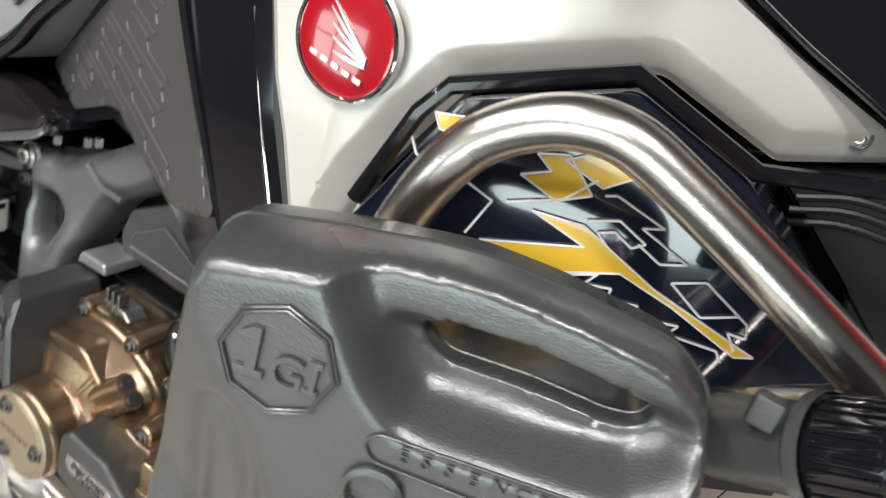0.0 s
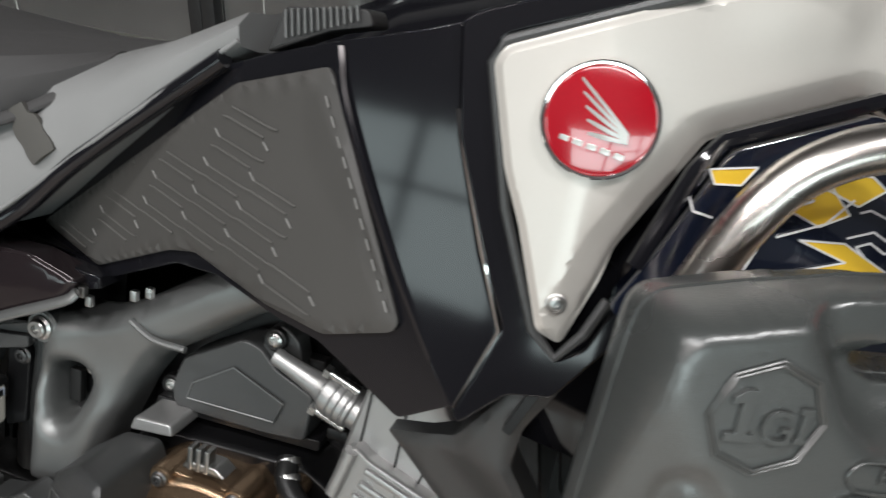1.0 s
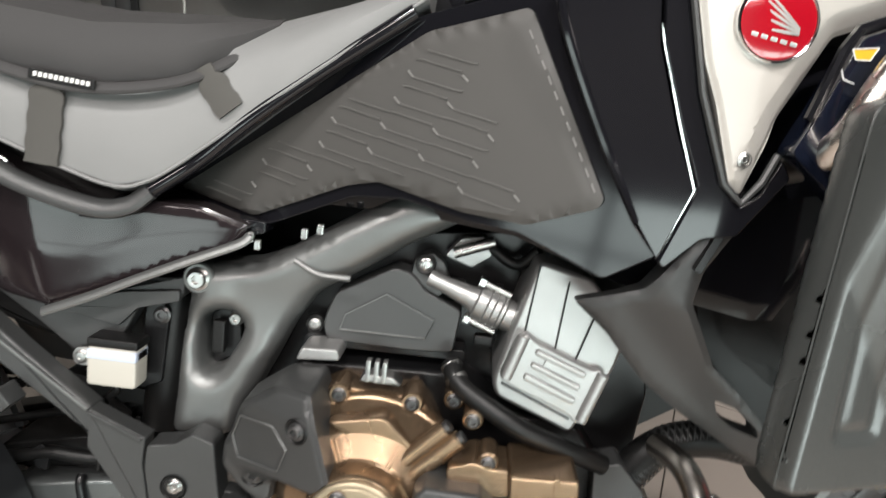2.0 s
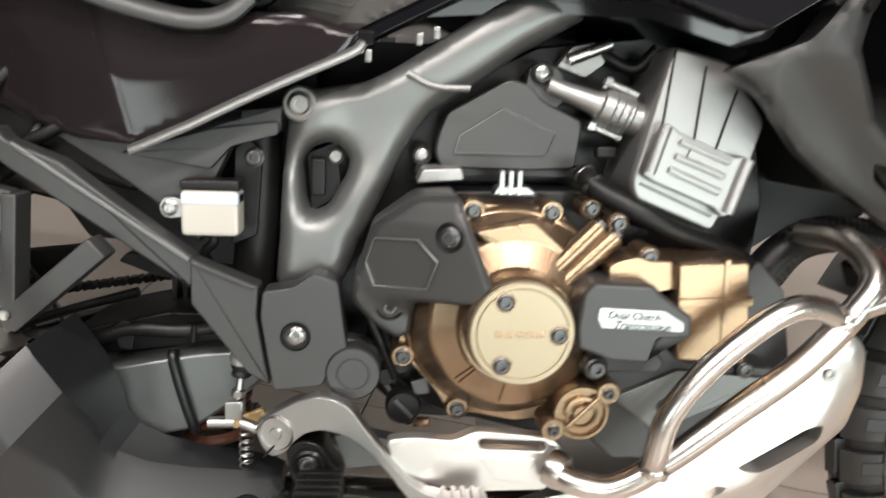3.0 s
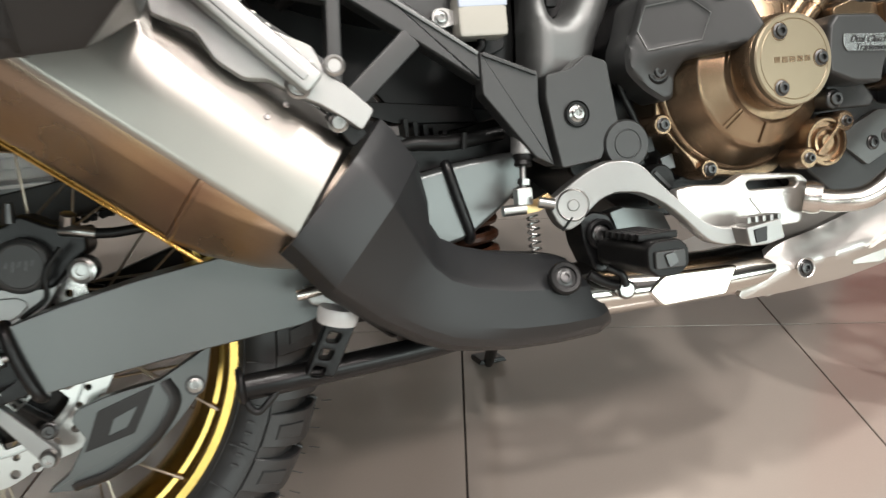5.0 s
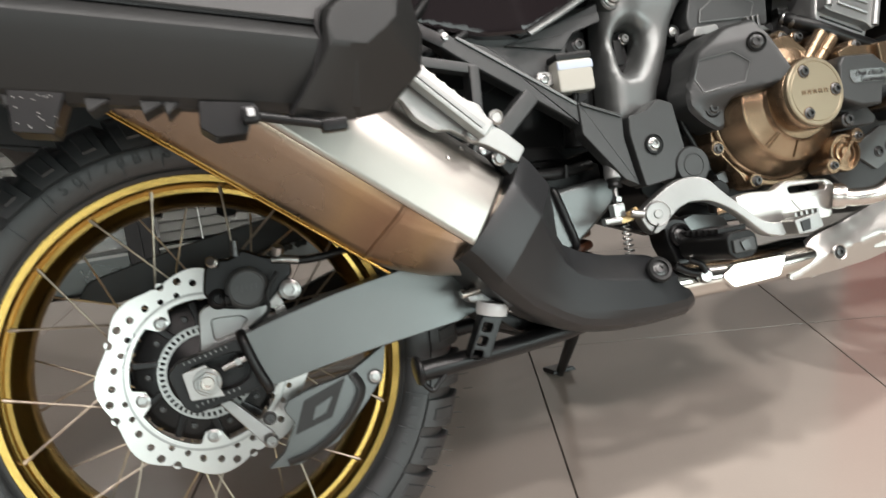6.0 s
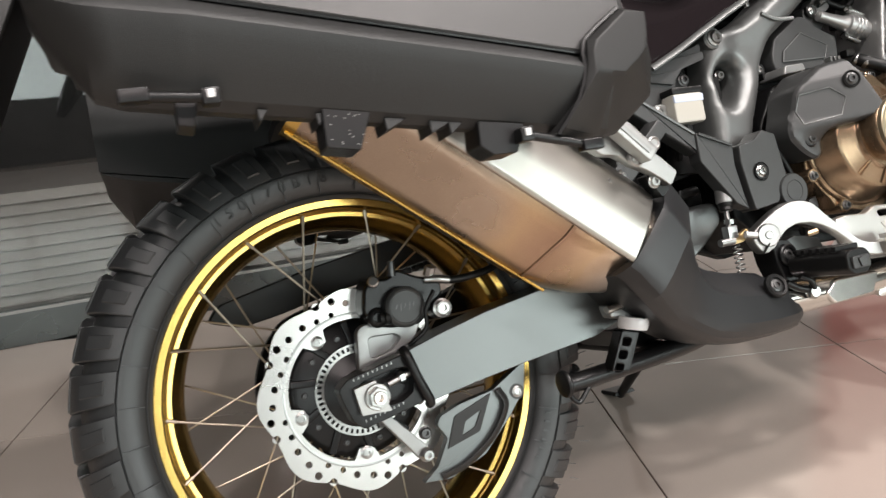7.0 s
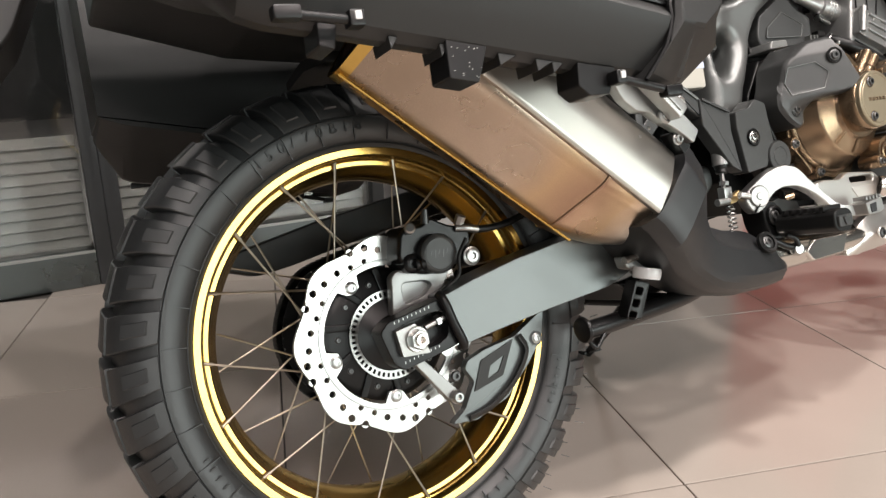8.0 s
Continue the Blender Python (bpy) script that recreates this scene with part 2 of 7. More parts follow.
# ---- materials ----
def mat(name, color, rough=0.5, metal=0.0, vary=0.12, grain=60.0, bump=0.02, stain=6.0, coat=0.0, spec=0.5, rvary=0.12, dirt=None, aniso=0.0):
    """A surface with two scales of variation: fine grain and broad stains."""
    m = bpy.data.materials.new(name)
    m.use_nodes = True
    nt = m.node_tree
    N, L = nt.nodes, nt.links
    b = N["Principled BSDF"]
    tc = N.new("ShaderNodeTexCoord")
    big, fine = N.new("ShaderNodeTexNoise"), N.new("ShaderNodeTexNoise")
    big.inputs["Scale"].default_value, big.inputs["Detail"].default_value = stain, 5
    fine.inputs["Scale"].default_value, fine.inputs["Detail"].default_value = grain * 10, 3
    for q in (big, fine):
        L.new(tc.outputs["Object"], q.inputs["Vector"])
    mixf = N.new("ShaderNodeMath")
    mixf.operation = "MULTIPLY_ADD"
    mixf.inputs[1].default_value = 0.35
    L.new(fine.outputs["Fac"], mixf.inputs[0])
    L.new(big.outputs["Fac"], mixf.inputs[2])
    ramp = N.new("ShaderNodeMapRange")
    ramp.inputs["From Min"].default_value, ramp.inputs["From Max"].default_value = 0.35, 1.0
    ramp.inputs["To Min"].default_value, ramp.inputs["To Max"].default_value = 1 - vary, 1 + vary
    L.new(mixf.outputs[0], ramp.inputs["Value"])
    hsv = N.new("ShaderNodeHueSaturation")
    hsv.inputs["Color"].default_value = (*color, 1)
    L.new(ramp.outputs[0], hsv.inputs["Value"])
    L.new(hsv.outputs["Color"], b.inputs["Base Color"])
    rr = N.new("ShaderNodeMapRange")
    rr.inputs["From Min"].default_value, rr.inputs["From Max"].default_value = 0.3, 0.75
    rr.inputs["To Min"].default_value, rr.inputs["To Max"].default_value = max(rough - rvary / 2, 0.02), min(rough + rvary / 2, 1)
    L.new(big.outputs["Fac"], rr.inputs["Value"])
    L.new(rr.outputs[0], b.inputs["Roughness"])
    b.inputs["Metallic"].default_value = metal
    b.inputs["Specular IOR Level"].default_value = spec
    b.inputs["Coat Weight"].default_value, b.inputs["Coat Roughness"].default_value = coat, 0.04
    if bump:
        bp = N.new("ShaderNodeBump")
        bp.inputs["Strength"].default_value, bp.inputs["Distance"].default_value = min(bump * 10, 1), 0.0004
        L.new(fine.outputs["Fac"], bp.inputs["Height"])
        L.new(bp.outputs[0], b.inputs["Normal"])
    return m


M_FRAME = mat("satin_grey_paint", (0.17, 0.175, 0.172), 0.4, 0.7, grain=120, bump=0.03)
M_PLASTIC = mat("black_textured_plastic", (0.011, 0.011, 0.0108), 0.46, grain=150, bump=0.06)
M_GREYPL = mat("dark_grey_plastic", (0.028, 0.029, 0.029), 0.42, spec=0.65, grain=150, bump=0.05)
M_GLOSS = mat("black_gloss_paint", (0.006, 0.006, 0.0075), 0.09, spec=0.42, bump=0, rvary=0.04)
M_PAD = mat("rubber_tank_pad", (0.045, 0.043, 0.040), 0.52, grain=200, bump=0.05)
M_WHITE = mat("pearl_white_paint", (0.47, 0.45, 0.415), 0.36, 0.25, vary=0.03, coat=0.2, bump=0, rvary=0.05)
M_RED = mat("red_enamel", (0.27, 0.003, 0.010), 0.15, coat=1.0, vary=0.12, bump=0, rvary=0.05)
M_CHROME = mat("chrome", (0.82, 0.82, 0.82), 0.08, 1.0, vary=0.03, bump=0, rvary=0.06)
M_STEEL = mat("brushed_stainless", (0.62, 0.58, 0.54), 0.26, 1.0, grain=90, bump=0.02)
M_ALU = mat("cast_aluminium", (0.42, 0.415, 0.405), 0.4, 1.0, grain=150, bump=0.04)
M_SKID = mat("pale_aluminium_plate", (0.66, 0.64, 0.61), 0.34, 0.9, vary=0.05, grain=120, bump=0.02)
M_SILVER = mat("silver_engine_paint", (0.34, 0.34, 0.335), 0.36, 0.75, grain=150, bump=0.04)
M_BRONZE = mat("bronze_engine_paint", (0.285, 0.20, 0.128), 0.25, 0.88, vary=0.05, grain=150, bump=0.03)
M_TITAN = mat("heat_tinted_steel", (0.44, 0.345, 0.27), 0.3, 1.0, vary=0.18, grain=60, bump=0.02, stain=9)
M_GOLD = mat("gold_anodised", (0.68, 0.45, 0.13), 0.24, 1.0, vary=0.08, grain=100, bump=0.01)
M_RUBBER = mat("tyre_rubber", (0.022, 0.0235, 0.0245), 0.4, spec=0.75, vary=0.25, grain=100, bump=0.06)
M_HOSE = mat("black_rubber_hose", (0.006, 0.006, 0.006), 0.4, spec=0.28, grain=80, bump=0.05)
M_DARK = mat("black_painted_steel", (0.005, 0.005, 0.0054), 0.33, spec=0.36, grain=80, bump=0.03)
M_SHIELD = mat("matt_black_heat_paint", (0.011, 0.0118, 0.013), 0.42, spec=0.6, grain=150, bump=0.03)
M_SWING = mat("satin_black_swingarm_paint", (0.15, 0.16, 0.159), 0.36, 0.8, grain=100, bump=0.02)
M_BOLT = mat("zinc_bolt", (0.40, 0.40, 0.39), 0.3, 1.0, vary=0.1, bump=0)
M_BBOLT = mat("dark_bolt", (0.09, 0.09, 0.09), 0.34, 0.8, vary=0.1, bump=0)
M_MILK = mat("milky_plastic", (0.40, 0.385, 0.34), 0.35, vary=0.05, bump=0)
M_CAN = mat("moulded_black_polyethylene", (0.041, 0.044, 0.0425), 0.28, spec=1.0, vary=0.15, grain=100, bump=0.04)
M_SEAT = mat("grey_seat_vinyl", (0.17, 0.172, 0.17), 0.55, grain=160, bump=0.08)
M_MESH = mat("black_seat_mesh", (0.035, 0.034, 0.034), 0.75, grain=250, bump=0.15)
M_STRAP = mat("olive_grey_webbing", (0.055, 0.053, 0.048), 0.75, grain=200, bump=0.15)
M_YELLOW = mat("yellow_decal", (0.62, 0.40, 0.03), 0.22, coat=0.6, vary=0.04, bump=0)
M_LINE = mat("silver_decal_line", (0.62, 0.62, 0.62), 0.3, coat=0.4, vary=0.04, bump=0)
M_TILE = mat("polished_taupe_tile", (0.37, 0.32, 0.28), 0.16, vary=0.07, grain=30, bump=0, stain=2.2, rvary=0.1)
M_GROUT = mat("dark_grout", (0.09, 0.08, 0.072), 0.8, grain=100, bump=0.1)
M_WALL = mat("grey_wall_paint", (0.42, 0.41, 0.40), 0.7, grain=60, bump=0.03, stain=1.5)
M_CEIL = mat("dark_ceiling_paint", (0.05, 0.05, 0.05), 0.8, grain=60, bump=0.02, stain=1.2)
M_BLIND = mat("grey_beige_blind", (0.13, 0.127, 0.115), 0.5, vary=0.05, bump=0)
M_DOORFR = mat("anthracite_aluminium", (0.045, 0.048, 0.05), 0.35, 0.4, grain=100, bump=0.02)
M_RAIL = mat("satin_aluminium_rail", (0.13, 0.137, 0.135), 0.3, 1.0, grain=100, bump=0.02)
M_CORD = mat("white_cord", (0.7, 0.7, 0.68), 0.6, vary=0.05, bump=0)
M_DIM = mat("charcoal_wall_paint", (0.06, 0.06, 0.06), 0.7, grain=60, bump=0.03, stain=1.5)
M_REDWALL = mat("red_stand_in_wall", (0.5, 0.02, 0.025), 0.4, vary=0.05, bump=0, stain=1.5)
M_PANE = mat("tinted_glass", (0.48, 0.50, 0.49), 0.02, vary=0.02, bump=0, rvary=0.0)
M_PANE.node_tree.nodes["Principled BSDF"].inputs["Transmission Weight"].default_value = 1.0
M_COVER = mat("pale_satin_steel", (0.46, 0.44, 0.405), 0.37, 1.0, vary=0.05, grain=120, bump=0.02)
M_SPOKE = mat("dull_steel_wire", (0.42, 0.37, 0.30), 0.34, 1.0, vary=0.1, bump=0)
M_SILVER_PRINT = mat("bright_silver_relief", (0.50, 0.48, 0.46), 0.25, 0.6, vary=0.04, bump=0)
# heat tint: the steel browns towards the hot end of the silencer, in uneven bands
nt_ = M_TITAN.node_tree
along = nt_.nodes.new("ShaderNodeVectorMath")
along.operation = "DOT_PRODUCT"
along.inputs[1].default_value = (0.771, 0.0, -0.637)
nt_.links.new(nt_.nodes["Texture Coordinate"].outputs["Object"], along.inputs[0])
uneven = nt_.nodes.new("ShaderNodeMath")
uneven.operation = "MULTIPLY_ADD"
uneven.inputs[1].default_value = 0.09
nt_.links.new(nt_.nodes["Noise Texture"].outputs["Fac"], uneven.inputs[0])
nt_.links.new(along.outputs["Value"], uneven.inputs[2])
tint = nt_.nodes.new("ShaderNodeValToRGB")
span = nt_.nodes.new("ShaderNodeMapRange")
span.inputs["From Min"].default_value, span.inputs["From Max"].default_value = -0.20, 0.30
nt_.links.new(uneven.outputs[0], span.inputs["Value"])
nt_.links.new(span.outputs[0], tint.inputs["Fac"])
for pos, col in ((0.0, (0.40, 0.32, 0.255)), (0.45, (0.46, 0.365, 0.285)), (0.58, (0.50, 0.355, 0.22)), (0.66, (0.36, 0.235, 0.16)), (0.76, (0.52, 0.38, 0.24)), (1.0, (0.30, 0.22, 0.19))):
    e = tint.color_ramp.elements.new(pos)
    e.color = (*col, 1)
nt_.links.new(tint.outputs["Color"], nt_.nodes["Hue/Saturation/Value"].inputs["Color"])
M_PIPE = mat("polished_pipe_steel", (0.70, 0.68, 0.64), 0.17, 1.0, vary=0.05, bump=0, rvary=0.1)

# ---- the showroom ----
def slab(c, s, name, mat_, label, cat):
    return thing(name, box((0, 0, 0), s, 0), mat_, Matrix.Translation(c), label, cat, kind="structure")


ROOM_X0, ROOM_X1, ROOM_Y0, ROOM_Y1, ROOM_H = -3.6, 4.6, -3.6, 1.52, 3.1
floor = slab((0.5, -1.04, -0.058), (8.2, 5.3, 0.1), "floor", M_GROUT, "polished taupe floor tiles with thin dark joints", "floor")
# unseen sill, its height set to keep window glare off the gloss panels
slab((0.5, ROOM_Y0 - 0.1, 0.28), (8.6, 0.2, 0.56), "wall_south_sill", M_DIM, "low charcoal sill below the glazed front, added unseen to trim reflections", "wall")
slab((0.5, ROOM_Y0 - 0.1, (1.62 + ROOM_H) / 2), (8.6, 0.2, ROOM_H - 1.62), "wall_south", M_DIM, "plain charcoal wall over the glazed front", "wall")
slab((-2.9, ROOM_Y0 - 0.1, 1.09), (1.8, 0.2, 1.06), "wall_south_2", M_DIM, "plain charcoal painted showroom wall", "wall")
# unseen pier, placed so that the gloss fairing mirrors something dark
slab((0.175, ROOM_Y0 - 0.1, 1.09), (1.15, 0.2, 1.06), "wall_south_3", M_DIM, "charcoal pier between the windows, added unseen to break reflections", "wall")
slab((4.4, ROOM_Y0 - 0.1, 1.09), (0.8, 0.2, 1.06), "wall_south_4", M_DIM, "plain charcoal painted showroom wall", "wall")
slab((0.5, ROOM_Y0 - 0.19, 0.87), (8.6, 0.02, 1.7), "backing_wall_south", M_DIM, "plain wall outside the glazed front", "wall")
for name_, x0, x1, n in (("window_1", 0.75, 4.0, 4), ("window_2", -2.0, -0.4, 2)):
    window_bm = bmesh.new()
    for k in range(n + 1):
        box((x0 + (x1 - x0) * k / n, ROOM_Y0 + 0.02, 1.09), (0.05, 0.06, 1.06), 0.004, None, window_bm)
    box(((x0 + x1) / 2, ROOM_Y0 + 0.022, 1.2), (x1 - x0, 0.05, 0.04), 0.004, None, window_bm)
    thing(name_, window_bm, M_DOORFR, Matrix(), "dark aluminium mullions of the glazed showroom front", "window", kind="structure")
slab((ROOM_X0 - 0.1, -1.04, ROOM_H / 2), (0.2, 5.3, ROOM_H), "wall_west", M_DIM, "plain charcoal painted showroom wall", "wall")
slab((ROOM_X1 + 0.1, -1.04, ROOM_H / 2), (0.2, 5.3, ROOM_H), "wall_east", M_DIM, "plain charcoal painted showroom wall", "wall")
slab((1.75, ROOM_Y1 + 0.1, ROOM_H / 2), (1.7, 0.2, ROOM_H), "wall_north", M_WALL, "plain grey painted showroom wall", "wall")
# wall coloured red in place of an unknown red thing the floor mirrors
slab((3.6, ROOM_Y1 + 0.1, ROOM_H / 2), (2.0, 0.2, ROOM_H), "wall_north_2", M_REDWALL, "plain red wall standing in for an unknown red object", "wall")
slab((0.5, -1.04, ROOM_H + 0.05), (8.6, 5.5, 0.1), "ceiling", M_CEIL, "plain dark showroom ceiling", "ceiling")

# tiles, turned a little against the motorcycle
TILE, TURN_T, T0 = 0.622, radians(-16.4), Vector((0.643, 0.502))
tile_mesh = finish(box((0, 0, -0.004), (TILE - 0.0028, TILE - 0.0028, 0.008), 0.0012), "tile", M_TILE, 10)
cu, su = math.cos(TURN_T), math.sin(TURN_T)
for i in range(-10, 10):
    for j in range(-10, 7):
        px, py = (i + 0.5) * TILE, (j + 0.5) * TILE
        wx, wy = T0.x + cu * px - su * py, T0.y + su * px + cu * py
        if ROOM_X0 - 0.3 < wx < ROOM_X1 + 0.3 and ROOM_Y0 - 0.3 < wy < ROOM_Y1 + 0.3:
            t = new("tile", tile_mesh)
            t.parent = floor
            t.matrix_world = Matrix.Translation((wx, wy, 0.0)) @ Matrix.Rotation(TURN_T, 4, "Z")

# glazed doors with blinds behind the glass, along the back wall
def door_leaf(x0, x1):
    h, y = 2.3, ROOM_Y1
    bm = bmesh.new()
    for cx, w in ((x0 + 0.0215, 0.043), (x1 - 0.0215, 0.043)):
        box((cx, y, h / 2), (w, 0.06, h), 0.003, None, bm)
    box(((x0 + x1) / 2, y + 0.001, h - 0.05), (x1 - x0 - 0.088, 0.056, 0.1), 0.003, None, bm)
    d = thing("glazed_door", bm, M_DOORFR, Matrix(), "dark aluminium glazed door with a low grey louvre", "door", "glazed doors", kind="structure")
    part("bottom_rail", box(((x0 + x1) / 2, y + 0.001, 0.05), (x1 - x0 - 0.088, 0.056, 0.1), 0.003), M_RAIL, d, "satin aluminium bottom rail")
    n = 10
    slat = finish(box((0, 0, 0), (x1 - x0 - 0.1, 0.031, 0.0012), 0), "slat", M_BLIND)
    for k in range(n):
        s = new("slat", slat)
        s.parent = d
        s.matrix_world = pose((x0 + x1) / 2, y + 0.045, 0.12 + k * 0.033, 68)
    part("cord", tube([(x0 + 0.2 * (x1 - x0), y + 0.02, h - 0.1), (x0 + 0.2 * (x1 - x0), y + 0.02, 0.1)], 0.003, 8, 1), M_CORD, d, "white blind cord")
    pane = part("pane", box(((x0 + x1) / 2, y + 0.012, h / 2), (x1 - x0 - 0.09, 0.006, h - 0.2), 0), M_PANE, d, "dark tinted glass pane")
    pane.visible_shadow = False
    part("glazing_bead", box(((x0 + x1) / 2, y - 0.03, 0.104), (x1 - x0 - 0.09, 0.006, 0.008), 0.001), M_ALU, d)
    return d


for k in range(5):
    door_leaf(-3.708 + 0.88 * k, -2.828 + 0.88 * k)
slab((-1.3, 4.0, -0.02), (4.8, 4.7, 0.04), "floor_back", M_WALL, "pale floor of the room behind the glazed doors", "floor")
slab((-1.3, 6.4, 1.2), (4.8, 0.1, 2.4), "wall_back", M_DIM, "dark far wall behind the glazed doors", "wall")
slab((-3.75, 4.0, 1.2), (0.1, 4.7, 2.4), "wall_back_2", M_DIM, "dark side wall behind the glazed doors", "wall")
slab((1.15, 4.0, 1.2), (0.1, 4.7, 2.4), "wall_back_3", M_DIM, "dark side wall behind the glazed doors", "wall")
slab((-1.3, 4.0, 2.45), (4.9, 4.8, 0.1), "ceiling_back", M_CEIL, "dark ceiling of the back room", "ceiling")
slab((-1.3, ROOM_Y1 + 0.06, 2.7), (4.5, 0.2, 0.8), "wall_lintel", M_WALL, "plain grey wall over the glazed doors", "wall")

# ---- the motorcycle: wheels ----
motorcycle = thing("motorcycle", None, None, BIKE, "black and white adventure motorcycle leaning on its side stand", "motorcycle")
rnd_ = random.Random(5)


def spoked_wheel(name, cx, cz, lip, half, tyre_r, tyre_half, label):
    """Gold rim with a channel along its flange, and the tyre on it."""
    yl = MID - half
    prof = [(lip - 0.004, yl + 0.004), (lip, yl), (lip - 0.002, yl - 0.0015), (lip - 0.010, yl - 0.0005), (lip - 0.0125, yl + 0.004), (lip - 0.0135, yl + 0.014), (lip - 0.016, yl + 0.017), (lip - 0.0215, yl + 0.018), (lip - 0.024, yl + 0.0215), (lip - 0.029, yl + 0.034), (lip - 0.035, yl + 0.042), (lip - 0.037, MID)]
    prof = prof + [(r, 2 * MID - y) for r, y in prof[-2::-1]] + [(lip - 0.015, 2 * MID - yl - 0.012), (lip - 0.028, MID), (lip - 0.015, yl + 0.012), (lip - 0.004, yl + 0.004)]
    rim = part(name, lathe([(r, -y) for r, y in prof], (cx, 0, cz), n=128), M_GOLD, motorcycle, label)
    c, w = tyre_r, tyre_half
    side = [(lip - 0.012, MID - half + 0.006), (lip + 0.0005, MID - half - 0.0012), (lip + 0.004, MID - half - 0.005), (lip + 0.0052, MID - half - 0.0045), (lip + 0.008, MID - w + 0.009), (lip + 0.018, MID - w + 0.003), (lip + 0.030, MID - w), (lip + 0.0362, MID - w + 0.0008), (lip + 0.0370, MID - w + 0.0022), (lip + 0.0378, MID - w + 0.001), (c - 0.040, MID - w + 0.006), (c - 0.028, MID - w + 0.016), (c - 0.018, MID - w + 0.034), (c - 0.013, MID)]
    side = side + [(r, 2 * MID - y) for r, y in side[-2::-1]]
    tyre = part("tyre", lathe([(r, -y) for r, y in side], (cx, 0, cz), n=144), M_RUBBER, rim, "knobbly black tyre with deep shoulder blocks")
    return rim, tyre


def tread(cx, cz, R, w, n, rim):
    """Shoulder and middle blocks, each a piece of the tyre."""
    def P(r, y, a):
        return Vector((cx + r * math.cos(a), y, cz + r * math.sin(a)))

    pitch = 2 * math.pi / n

    def block(prof, base, a0, a1, skew):
        """prof: (r, y) along the block's face from the side to the middle; base: the same sunk."""
        secs = []
        for k, (e0, e1) in enumerate(((a0, 0), (a0 + 0.004, 1), (a1 - 0.004, 1), (a1, 0))):
            ring = []
            for i, ((r, y), (rb, yb)) in enumerate(zip(prof, base)):
                lean = skew * i / (len(prof) - 1)
                rr, yy = (r, y) if e1 else (r - 0.0015, y + 0.0007 if y < MID else y - 0.0007)
                ring.append(P(rr, yy, e0 + lean))
            for i, (rb, yb) in reversed(list(enumerate(base))):
                ring.append(P(rb, yb, e0 + skew * i / (len(prof) - 1)))
            secs.append(ring)
        return loft(secs)

    y0 = MID - w
    top = [(R - 0.054, y0 - 0.0005), (R - 0.043, y0 + 0.0005), (R - 0.030, y0 + 0.0055), (R - 0.018, y0 + 0.014), (R - 0.010, y0 + 0.026), (R - 0.005, y0 + 0.042)]
    low = [(R - 0.058, y0 + 0.008), (R - 0.05, y0 + 0.010), (R - 0.042, y0 + 0.014), (R - 0.032, y0 + 0.02), (R - 0.026, y0 + 0.03), (R - 0.021, y0 + 0.042)]
    far = [(r, 2 * MID - y) for r, y in top], [(r, 2 * MID - y) for r, y in low]
    mid_t = [(R - 0.003, y0 + 0.050), (R - 0.0005, y0 + 0.066), (R, MID + 0.012), (R - 0.0015, 2 * MID - y0 - 0.058)]
    mid_l = [(r - 0.017, y) for r, y in mid_t]
    for side, (tp, lo), skew, shift in (("near", (top, low), 0.045, 0.0), ("far", far, 0.045, 0.5), ("mid", (mid_t, mid_l), -0.03, 0.25)):
        bm = block(tp, lo, -pitch * 0.37, pitch * 0.37, skew)
        if side == "near":
            # a raised inner panel with a wear pit
            pr = [(tp[1][0] + 0.002, tp[1][1] - 0.0012), (tp[2][0], tp[2][1] - 0.0012), (tp[3][0] + 0.001, tp[3][1] - 0.001)]
            pl = [(r - 0.003, y + 0.002) for r, y in pr]
            me2 = bpy.data.meshes.new("t")
            b2 = block(pr, pl, -pitch * 0.13, pitch * 0.18, 0.02)
            b2.to_mesh(me2), b2.free()
            bm.from_mesh(me2)
            bpy.data.meshes.remove(me2)
        bm.transform(Matrix.Translation((-cx, 0, -cz)))
        me = finish(bm, "tread_block", M_RUBBER, 30)
        for i in range(n):
            ob = new("tread_block", me)
            ob.parent = rim
            a = radians(131.3 - 5.1) + (i + shift) * pitch
            ob.matrix_local = Matrix.Translation((cx, 0, cz)) @ Matrix.Rotation(-a, 4, "Y")
    return None


rear_wheel, rear_tyre = spoked_wheel("rear_wheel", 0, 0, 0.243, 0.06, 0.336, 0.078, "gold spoked rear rim")
tread(0, 0, 0.336, 0.078, 36, rear_tyre)
# moulded marks on the side wall
for i, ch in enumerate("150/70B18"):
    bm = lettering(ch, 0.019, 0.0004)
    a = radians(121.0 - i * 3.75)
    bm.transform(Matrix.Translation((0.262 * math.cos(a), MID - 0.0788, 0.262 * math.sin(a))) @ Matrix.Rotation(-(a - math.pi / 2), 4, "Y") @ ON_SIDE)
    part("moulded_letter", bm, M_RUBBER, rear_tyre)
for i in range(36):
    a = radians(126.2 + 5.1 + i * 10)
    part("moulding_line", bar((0.25 * math.cos(a), MID - 0.0755, 0.25 * math.sin(a)), (0.278 * math.cos(a), MID - 0.0778, 0.278 * math.sin(a)), 0.0009, 0.003, 0), M_RUBBER, rear_tyre)
for a0, a1, rr in ((38, 25, 0.264), (10, 3, 0.262), (-20, -33, 0.264), (-60, -80, 0.262), (200, 214, 0.263)):
    for k in range(6):
        a = radians(a0 + (a1 - a0) * k / 5)
        part("moulded_bar", bar(((rr - 0.004) * math.cos(a), MID - 0.0782, (rr - 0.004) * math.sin(a)), ((rr + 0.004) * math.cos(a), MID - 0.0782, (rr + 0.004) * math.sin(a)), 0.0022, 0.0012, 0), M_RUBBER, rear_tyre)
